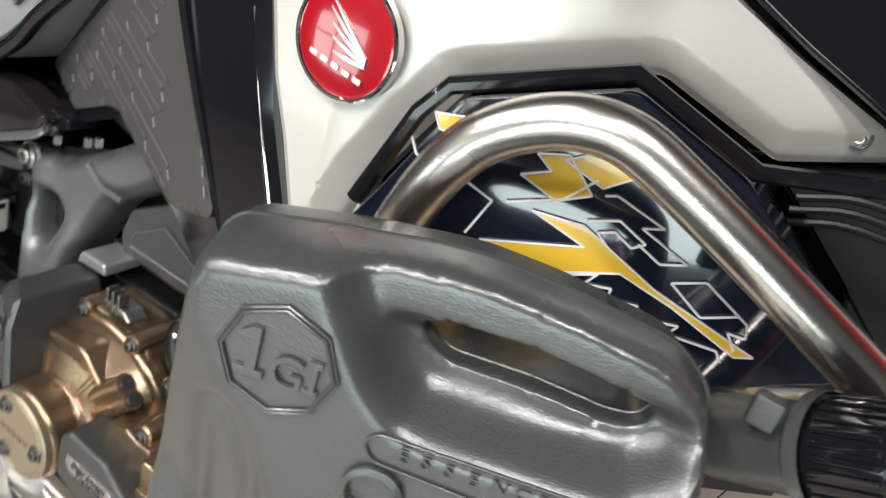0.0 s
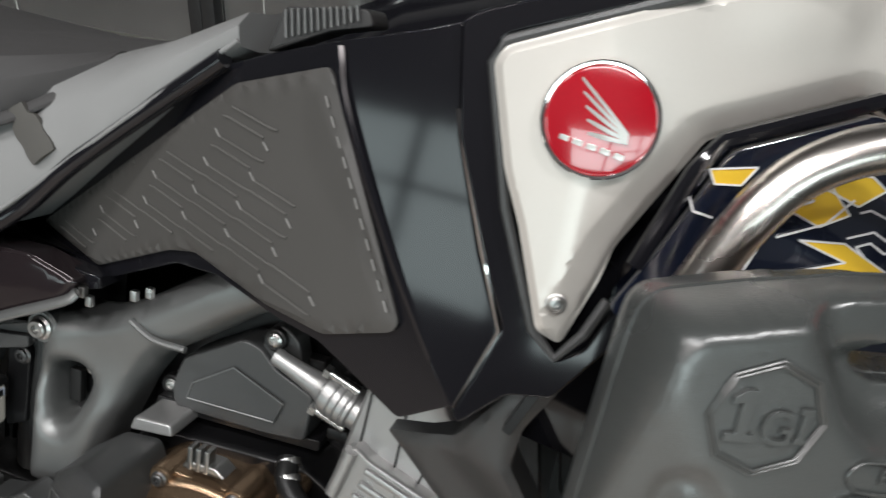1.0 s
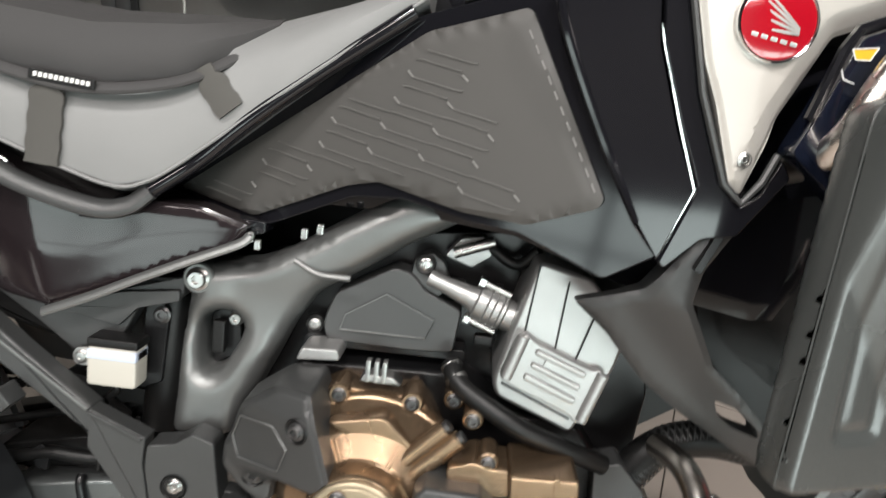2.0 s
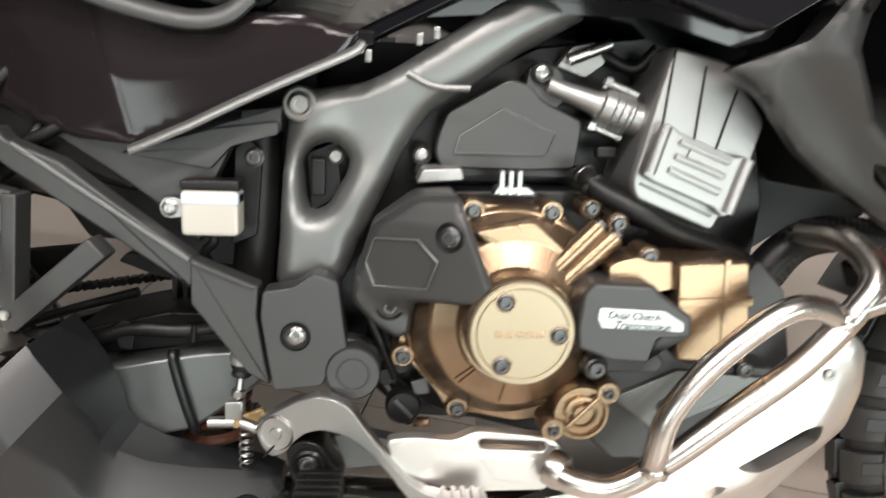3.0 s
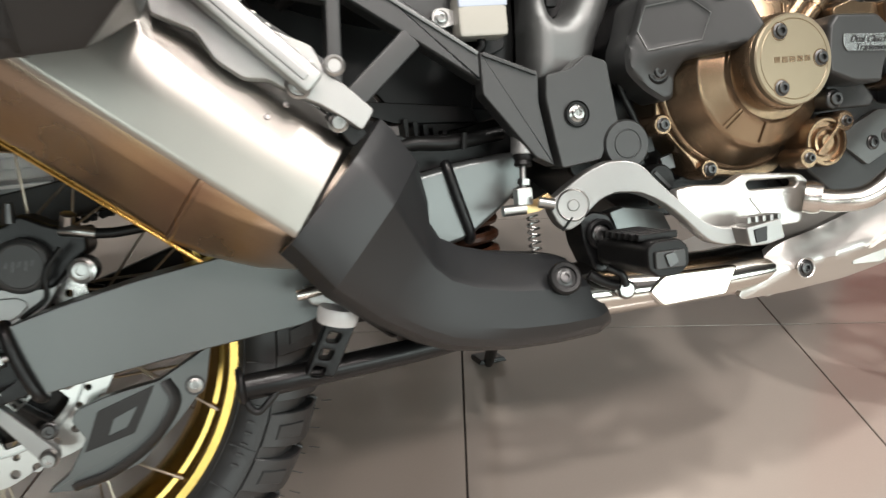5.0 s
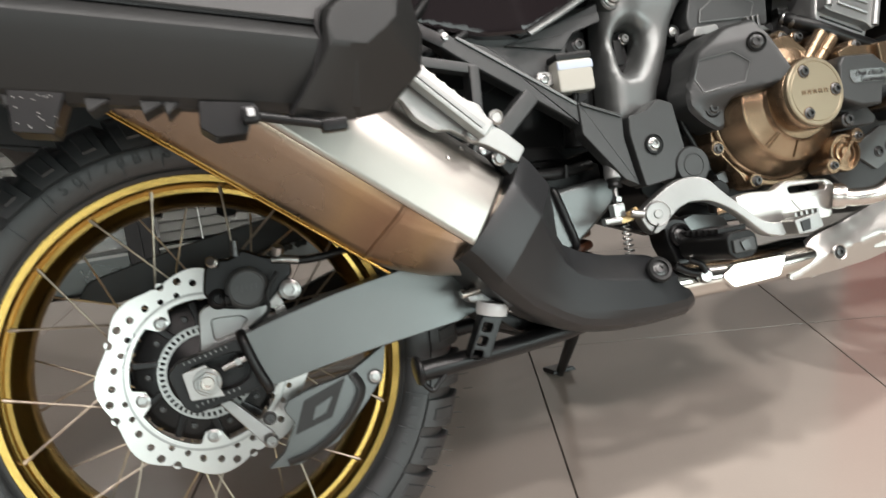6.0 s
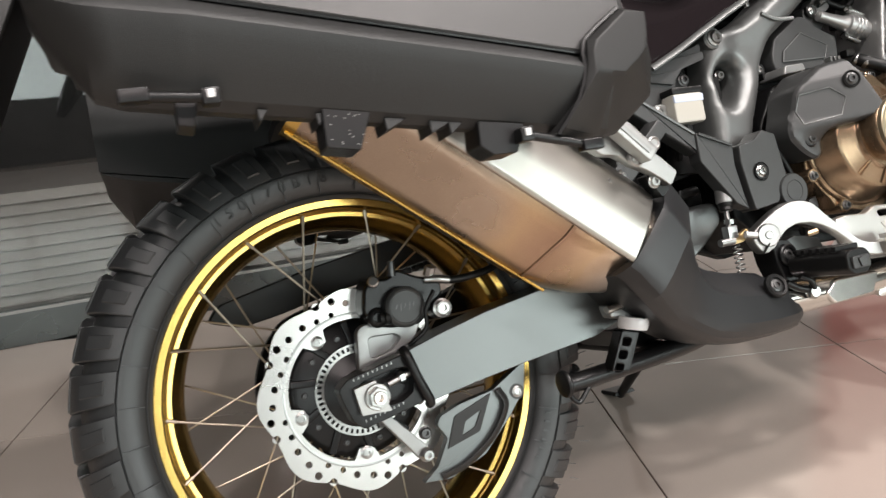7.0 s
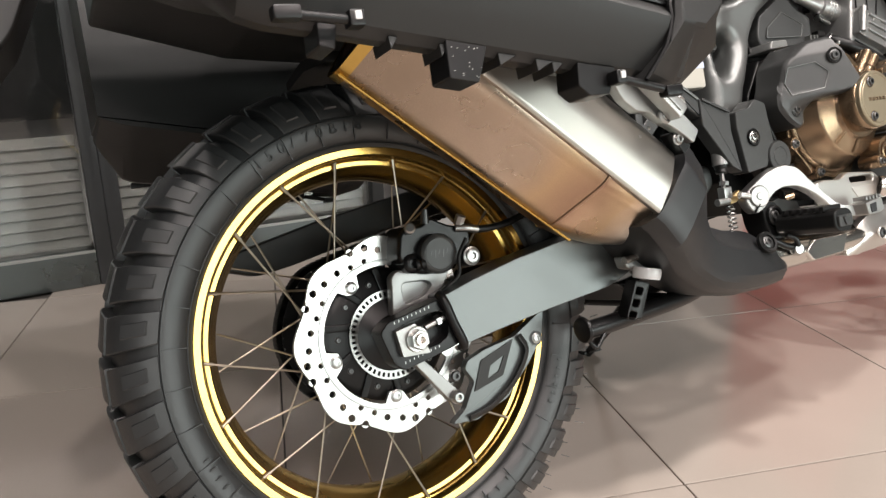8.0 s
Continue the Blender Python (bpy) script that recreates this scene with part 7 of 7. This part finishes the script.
for x, z, up in ((1.058, 0.566, 0.009), (1.128, 0.737, 0.009), (1.281, 0.694, 0.006)):
    px, py, pz = shroud3(x, z, up)
    part("screw_rim", lathe([(0.0062, -0.002), (0.0062, 0.001), (0.005, 0.0016), (0.0046, 0.0008)], (px, py, pz), (0.25, -1, 0), 20), M_ALU, white)
    bolt((px, py, pz), 0.0030, white, M_BOLT, axis=(0.25, -1, 0), h=0.002)
# round badge with a plain wing
bx, by, bz = 1.062, -0.2175, 0.668
badge = part("badge", lathe([(0.0285, -0.003), (0.0285, 0.0012), (0.026, 0.0022), (0.015, 0.0030), (0, 0.0034)], (bx, by, bz), (0.06, -1, 0), 56), M_RED, white, "round red enamel badge with a silver wing")
part("badge_ring", lathe([(0.0300, -0.003), (0.0300, 0.002), (0.0292, 0.0028), (0.0280, 0.0026), (0.0274, 0.0016)], (bx, by, bz), (0.06, -1, 0), 56), M_CHROME, badge, "chrome badge ring")
for k in range(5):
    x0, z0 = -0.0125 + 0.002 * k, 0.0195 - 0.0066 * k
    x1, z1 = 0.0155, -0.0045 - 0.0010 * k
    part("wing_feather", loft([[Vector((bx + x0 + (x1 - x0) * t_, by - 0.0042 + 0.0006 * abs(2 * t_ - 1), bz + z0 + (z1 - z0) * t_ + s * (0.0004 + 0.00075 * math.sin(math.pi * min(t_ * 0.8 + 0.12, 1))))) if j < 2 else Vector((bx + x0 + (x1 - x0) * t_, by - 0.0026, bz + z0 + (z1 - z0) * t_ + s * 0.001)) for j, s in enumerate((1, -1, -1, 1))] for t_ in (0, 0.2, 0.4, 0.6, 0.8, 1.0)]), M_SILVER_PRINT, badge)
for k in range(5):
    part("plain_bar", bar((bx - 0.0185 + 0.0072 * k, by - 0.0032, bz - 0.0105 - 0.0012 * k), (bx - 0.0185 + 0.0072 * k + 0.005, by - 0.0032, bz - 0.0115 - 0.0012 * k), 0.0030, 0.0012, 0.0004), M_SILVER_PRINT, badge)

# dark panel with the decals
GP = [(1.085, 0.575), (1.103, 0.610), (1.127, 0.664), (1.194, 0.692), (1.249, 0.670), (1.30, 0.625), (1.335, 0.60), (1.33, 0.575), (1.29, 0.56), (1.24, 0.54), (1.15, 0.53)]
gp = part("graphic_panel", plate(GP, -0.6636, 0.03, 0.004, 0.006, b=0.4), mat("dark_blue_black_gloss", (0.006, 0.008, 0.016), 0.1, coat=1.0, bump=0, rvary=0.05), motorcycle, "dark glossy panel with yellow and silver decals")
part("panel_lip", tube([(x, -0.664 + 0.4 * x, z) for x, z in ((1.094, 0.60), (1.112, 0.652), (1.122, 0.668), (1.192, 0.698), (1.252, 0.674), (1.30, 0.684))], 0.0045, 8, 1), M_GLOSS, gp)


def decal(name, poly, m, up=0.0009):
    part(name, plate(poly, -0.6636 - up, 0.0012, 0.0002, 0.0, b=0.4, steps=1), m, gp)


for poly in ([(1.172, 0.624), (1.196, 0.625), (1.216, 0.615), (1.234, 0.606), (1.262, 0.597), (1.287, 0.589), (1.279, 0.586), (1.245, 0.600), (1.218, 0.608), (1.191, 0.598), (1.154, 0.601), (1.199, 0.615)], [(1.162, 0.639), (1.174, 0.645), (1.166, 0.651), (1.179, 0.655), (1.194, 0.640), (1.180, 0.632)], [(1.178, 0.652), (1.191, 0.661), (1.200, 0.661), (1.209, 0.655), (1.197, 0.645)], [(1.119, 0.654), (1.142, 0.658), (1.136, 0.648), (1.123, 0.647)]):
    decal("yellow_decal", poly, M_YELLOW)
    for (x0, z0), (x1, z1) in zip(poly, poly[1:] + poly[:1]):
        part("decal_line", bar((x0, -0.6647 + 0.4 * x0, z0), (x1, -0.6647 + 0.4 * x1, z1), 0.0009, 0.0008, 0), M_LINE, gp)
for s in ([(1.196, 0.628), (1.209, 0.633), (1.223, 0.626), (1.218, 0.622), (1.209, 0.627), (1.202, 0.624), (1.208, 0.619)], [(1.199, 0.642), (1.204, 0.644), (1.228, 0.636), (1.219, 0.633), (1.243, 0.623), (1.232, 0.619), (1.220, 0.625)], [(1.240, 0.612), (1.254, 0.618), (1.273, 0.607), (1.258, 0.600), (1.240, 0.612)], [(1.254, 0.618), (1.278, 0.604), (1.280, 0.597), (1.272, 0.597), (1.278, 0.589)], [(1.195, 0.598), (1.209, 0.604), (1.205, 0.597), (1.217, 0.599), (1.217, 0.593), (1.231, 0.595), (1.228, 0.588), (1.251, 0.592), (1.248, 0.586), (1.271, 0.586), (1.275, 0.581)], [(1.138, 0.628), (1.154, 0.622), (1.147, 0.602)], [(1.160, 0.624), (1.183, 0.634), (1.194, 0.648)], [(1.112, 0.640), (1.116, 0.632), (1.126, 0.630)]):
    for (x0, z0), (x1, z1) in zip(s, s[1:]):
        part("decal_line", bar((x0, -0.6647 + 0.4 * x0, z0), (x1, -0.6647 + 0.4 * x1, z1), 0.0011, 0.0008, 0), M_LINE, gp)
# silver patch painted on as the glare across the decals
part("decal_glare", plate([(1.150, 0.650), (1.172, 0.668), (1.19, 0.674), (1.175, 0.662)], -0.6648, 0.001, 0.0002, 0, b=0.4, steps=1), M_LINE, gp)
cowl = part("front_cowl", plate([(1.21, 0.742), (1.242, 0.726), (1.293, 0.705), (1.40, 0.68), (1.40, 0.80), (1.20, 0.80)], -0.63, 0.05, 0.008, 0.008, b=0.4), M_GLOSS, motorcycle, "glossy black front cowl")
part("front_inner_panel", plate([(1.254, 0.668), (1.304, 0.682), (1.42, 0.66), (1.42, 0.52), (1.335, 0.56), (1.31, 0.62)], -0.618, 0.05, 0.006, 0.006, b=0.4), M_HOSE, motorcycle, "black front inner panel")
for k in range(3):
    part("vent_fin", tube([(1.268, -0.618 + 0.4 * 1.268, 0.660 - 0.007 * k), (1.30, -0.618 + 0.4 * 1.30, 0.668 - 0.007 * k), (1.36, -0.618 + 0.4 * 1.36, 0.662 - 0.007 * k)], 0.0022, 8), M_HOSE, motorcycle)
# upper crash bar
bar_u = part("crash_bar_upper", tube([(1.108, -0.14, 0.555), (1.114, -0.20, 0.570), (1.122, -0.230, 0.592), (1.137, -0.236, 0.630), (1.152, -0.2345, 0.655), (1.170, -0.2315, 0.670), (1.190, -0.2275, 0.6785), (1.21, -0.222, 0.6785), (1.235, -0.214, 0.668), (1.28, -0.200, 0.645), (1.34, -0.18, 0.612), (1.40, -0.165, 0.58)], 0.0118, 22), M_STEEL, motorcycle, "brushed stainless upper crash bar")
part("bar_stay", tube([(1.335, -0.19, 0.612), (1.30, -0.17, 0.578), (1.26, -0.15, 0.54)], 0.010, 14), M_STEEL, bar_u)
part("gloss_inner_panel", plate([(1.10, 0.53), (1.149, 0.62), (1.21, 0.65), (1.275, 0.52), (1.23, 0.341), (1.185, 0.365), (1.159, 0.350), (1.103, 0.39), (1.083, 0.422), (1.085, 0.465)], -0.11, 0.02, 0.006, 0.008), M_PLASTIC, motorcycle, "black inner panel behind the fairing")

# lower fairing beside the radiator
LOWF = rounded([(0.956, 0.427), (1.009, 0.450), (1.062, 0.530), (1.076, 0.518), (1.052, 0.472), (1.048, 0.443), (1.080, 0.386), (1.108, 0.363), (1.138, 0.334), (1.165, 0.300), (1.158, 0.284), (1.140, 0.288), (1.065, 0.333), (1.026, 0.360), (0.986, 0.404)], 0.004, 3)


def lowf_h(x, z):
    d = edge_dist((x, z), LOWF)
    h = -0.004 * (1 - sstep(0, 0.005, d))
    ridge = (x - 1.012) * 0.55 - (0.45 - z) * 0.83 * 0.62
    return h + 0.014 * sstep(-0.02, 0.012, ridge)


low = part("lower_fairing", relief(LOWF, [rounded([(1.090, 0.353), (1.108, 0.349), (1.131, 0.331), (1.136, 0.320), (1.112, 0.326), (1.097, 0.337)], 0.003, 2)], lowf_h, -0.02, 0.006, lambda u, v, h: (u, -0.172 + 0.25 * max(0, 0.44 - v) - 0.10 * max(0, v - 0.45) + 0.4 * max(0.0, 0.99 - u) - h, v)), M_GREYPL, motorcycle, "dark grey lower side fairing", 40)
part("fairing_slot", plate([(1.040, 0.474), (1.058, 0.518), (1.064, 0.514), (1.046, 0.471)], -0.197, 0.01, 0.001, 0.002), M_DARK, low)
part("radiator", plate([(1.06, 0.50), (1.13, 0.50), (1.22, 0.33), (1.15, 0.31), (1.08, 0.39)], -0.11, 0.3, 0.006), M_HOSE, motorcycle, "black radiator")
part("engine_guard_front", plate([(1.07, 0.56), (1.14, 0.58), (1.24, 0.48), (1.27, 0.36), (1.19, 0.30), (1.11, 0.40)], -0.085, 0.05, 0.008, 0.01), M_HOSE, motorcycle)
for x, z in ((1.068, 0.506), (1.088, 0.512), (1.078, 0.492), (1.082, 0.478), (1.09, 0.455)):
    part("bright_clip", box((x, -0.118, z), (0.006, 0.006, 0.008), 0.001), M_BOLT, motorcycle)
part("front_mudguard", loft([[Vector((1.575 + r * math.cos(a), y, 0.02 + r * math.sin(a))) for r, y in ((0.368, -0.03), (0.385, 0.06), (0.368, 0.15), (0.36, 0.15), (0.377, 0.06), (0.36, -0.03))] for a in (radians(d) for d in range(95, 158, 6))]), M_FRAME, motorcycle, "grey front mudguard")
front_wheel, front_tyre = spoked_wheel("front_wheel", 1.575, 0.02, 0.272, 0.042, 0.345, 0.052, "gold spoked front rim")
tread(1.575, 0.02, 0.345, 0.052, 36, front_tyre)
spokes(1.575, 0.02, 0.272, 0.042, 18, 110, 0.045, (0.03, 0.09), front_wheel)
part("front_hub", lathe([(0, 0.06), (0.03, 0.06), (0.05, 0.04), (0.03, 0.02), (0.03, -0.08), (0.05, -0.1), (0, -0.12)], (1.575, 0.03, 0.02), n=30), M_DARK, front_wheel)

# ---- the fuel can ----
CU, CN = Vector((0.9348, 0.3552, 0)), Vector((0.3552, -0.9348, 0))
CO = Vector((1.1528, -0.3312, 0.5850))
CAN_H = 0.036
CAN = rounded([(-0.066, -0.23), (-0.0485, 0.010), (-0.0465, 0.022), (-0.040, 0.030), (-0.020, 0.0345), (-0.005, 0.038), (0.019, 0.042), (0.036, 0.0455), (0.0535, 0.0472), (0.085, 0.0458), (0.1305, 0.0395), (0.147, 0.027), (0.157, 0.0), (0.166, -0.23)], 0.006, 3)
CAN_REAR = rounded([(-0.066, -0.23), (-0.0485, 0.010), (-0.0455, 0.022), (-0.038, 0.0305), (0.004, 0.0408), (0.013, 0.0395), (0.020, 0.0362), (0.0535, 0.040), (0.085, 0.039), (0.1305, 0.033), (0.147, 0.022), (0.157, 0.0), (0.166, -0.23)], 0.005, 3)
GRIP = rounded([(0.0400, 0.014), (0.0425, 0.0225), (0.0524, 0.0262), (0.081, 0.0272), (0.112, 0.0242), (0.1290, 0.0175), (0.1315, 0.0115), (0.1275, 0.0050), (0.117, 0.0030), (0.086, 0.0052), (0.052, 0.0042)], 0.005, 3)
DIP = rounded([(0.006, 0.08), (0.005, 0.032), (0.0145, 0.016), (0.029, -0.006), (0.044, -0.0185), (0.060, -0.0195), (0.10, -0.018), (0.132, -0.014), (0.150, 0.004), (0.19, 0.02), (0.19, 0.08)], 0.006, 3)
SUNK = rounded([(-0.034, -0.037), (-0.027, -0.031), (-0.018, -0.031), (-0.009, -0.042), (-0.001, -0.064), (0.0, -0.19), (-0.036, -0.19)], 0.006, 3)
PILL = rounded([(0.0345, -0.0235), (0.039, -0.018), (0.09, -0.016), (0.145, -0.014), (0.145, -0.030), (0.09, -0.032), (0.039, -0.031)], 0.005, 3)


def can_h(u, v):
    d = min(edge_dist((u, v), CAN), -edge_dist((u, v), GRIP) + 0.004)
    h = CAN_H
    dip = edge_dist((u, v), DIP)
    if dip > -0.004:
        near = sstep(0.022, 0.002, -edge_dist((u, v), GRIP)) * sstep(0.026, 0.014, v)
        h -= (0.015 + 0.012 * near) * sstep(-0.002, 0.012, dip)
    sk = edge_dist((u, v), SUNK)
    h -= 0.0035 * sstep(-0.002, 0.002, sk) - 0.0025 * sstep(0.006, 0.009, sk)
    # slanting facet along the lower left edge
    s = max(0.0, -0.842 * (u + 0.041) - 0.539 * (v - 0.011))
    h -= min(0.42 * (s * s / 0.012 if s < 0.006 else s - 0.003), 0.024)
    r = 0.0095
    lim = 0.002 + math.sqrt(max(0.0, 2 * r * min(max(d, 0), r) - min(max(d, 0), r) ** 2)) * 3.7
    k = max(0.006 - abs(h - lim), 0.0) / 0.006
    h = max(min(h, lim) - k * k * 0.0015, 0.0005)
    return h


def can3(side_):
    return lambda u, v, h: tuple(CO + CU * u + Vector((0, 0, v)) - CN * CAN_H + CN * (h * side_))


jerrycan = thing("jerrycan", None, None, BIKE, "black moulded one-gallon fuel can on the crash bar", "fuel can")
can_bm = relief(CAN, [GRIP], can_h, 0.0, 0.0022, can3(1), rings=(0.0004, 0.0012, 0.0026, 0.0045, 0.007))
part("can_shell", eased(can_bm, 5), M_CAN, jerrycan, "front half of the can, with octagon and grip", 50)
part("can_back_shell", relief(CAN_REAR, [GRIP], lambda u, v: min(0.034, 0.002 + 2.0 * math.sqrt(max(0.0, 0.032 * min(max(min(edge_dist((u, v), CAN), 0.004 - edge_dist((u, v), GRIP)), 0), 0.016) - min(max(min(edge_dist((u, v), CAN), 0.004 - edge_dist((u, v), GRIP)), 0), 0.016) ** 2))), 0.0, 0.006, can3(-1), rings=(0.0005, 0.002, 0.005)), M_CAN, jerrycan)
seam = [CO + CU * u + Vector((0, 0, v)) - CN * CAN_H for u, v in CAN]
part("mould_seam", tube(seam, 0.0009, 6, 1), M_CAN, jerrycan)
seam = [CO + CU * u + Vector((0, 0, v)) - CN * CAN_H for u, v in GRIP + GRIP[:1]]
part("mould_seam", tube(seam, 0.0008, 6, 1), M_CAN, jerrycan)
TO_CAN = Matrix.Translation(CO) @ Matrix(((CU.x, 0, CN.x, 0), (CU.y, 0, CN.y, 0), (0, 1, 0, 0), (0, 0, 0, 1)))
CAN_FACE = Matrix(((CU.x, -CN.x, 0, CO.x), (CU.y, -CN.y, 0, CO.y), (0, 0, 1, CO.z), (0, 0, 0, 1)))
ONE = [(0, 0), (0.0115, 0), (0.0115, 0.0034), (0.0084, 0.0034), (0.0084, 0.0212), (0.0048, 0.0212), (0.0003, 0.0178), (0.0003, 0.0148), (0.0040, 0.0160), (0.0040, 0.0034), (0, 0.0034)]
STEM = [(0, 0), (0.0050, 0), (0.0050, 0.0024), (0.0038, 0.0024), (0.0038, 0.0122), (0.0050, 0.0122), (0.0050, 0.0146), (0, 0.0146), (0, 0.0122), (0.0012, 0.0122), (0.0012, 0.0024), (0, 0.0024)]
for poly, u, v in ((ONE, -0.0190, -0.0135), (STEM, 0.0085, -0.0125)):
    bm = plate([(u + a, v + b_) for a, b_ in poly], -0.0013, 0.002, 0.0005, 0.0004)
    bm.transform(CAN_FACE)
    part("moulded_letter", bm, M_CAN, jerrycan)
bm = lettering("G", 0.0195, 0.0008)
bm.transform(TO_CAN @ Matrix.Translation((-0.0062, -0.0132, 0.0006)))
part("moulded_letter", bm, M_CAN, jerrycan)
for i, ch in enumerate("ESSENCE"):
    bm = lettering(ch, 0.0088, 0.0005)
    bm.transform(TO_CAN @ Matrix.Translation((0.0478 + 0.0088 * i, -0.0262 + 0.0004 * i, 0.0002)))
    part("moulded_letter", bm, M_CAN, jerrycan)
for rim, up in ([(-0.0035 + 0.0235 * math.cos(radians(45 * i)), -0.0038 + 0.0235 * math.sin(radians(45 * i))) for i in range(9)], 0.0), ([(-0.0035 + 0.0218 * math.cos(radians(45 * i)), -0.0038 + 0.0218 * math.sin(radians(45 * i))) for i in range(9)], 0.0002), (PILL + PILL[:1], 0.0):
    part("moulded_rim", tube([CO + CU * u + Vector((0, 0, v)) + CN * up for u, v in rim], 0.0007, 6, 1), M_CAN, jerrycan)
part("filler_ring", lathe([(0.0125, 0), (0.0125, 0.002), (0.010, 0.003), (0.0085, -0.002), (0, -0.002)], CO + CU * 0.043 + Vector((0, 0, -0.045)), tuple(CN), 28), M_CAN, jerrycan)
# spout with a ribbed cap
axis_c = (CU * 0.55 + Vector((0, 0, 0.55)) + CN * 0.62).normalized()
spout = CO + CU * 0.204 + Vector((0, 0, 0.012)) - CN * 0.046
cap = part("screw_cap", lathe([(0.0, 0.030), (0.013, 0.030), (0.0145, 0.0305), (0.0155, 0.034), (0.019, 0.0345), (0.021, 0.033), (0.022, 0.030), (0.0225, 0.004), (0.0215, 0.0), (0.0, 0.0)], spout, tuple(axis_c), 40), M_GLOSS, jerrycan, "glossy black ribbed screw cap")
part("spout_neck", lathe([(0.024, 0.0), (0.024, -0.006), (0.019, -0.01), (0.019, -0.05)], spout, tuple(axis_c), 36), M_CAN, jerrycan)
q_u = axis_c.orthogonal().normalized()
q_v = axis_c.cross(q_u)
for k in range(28):
    a = 2 * math.pi * k / 28
    d = q_u * math.cos(a) + q_v * math.sin(a)
    part("cap_rib", bar(spout + d * 0.0228 + axis_c * 0.003, spout + d * 0.0226 + axis_c * 0.029, 0.0024, 0.0016, 0.0005, up=tuple(d)), M_GLOSS, cap)
part("cap_rope", tube([spout - axis_c * 0.004 + q_u * 0.024, spout - axis_c * 0.008 - q_v * 0.026, spout - axis_c * 0.03 - q_v * 0.03 - CU * 0.02], 0.003, 8), M_PLASTIC, jerrycan)
part("clip_tab", box(spout - CU * 0.030 + Vector((0, 0, 0.008)), (0.012, 0.008, 0.014), 0.002), M_GREYPL, jerrycan)
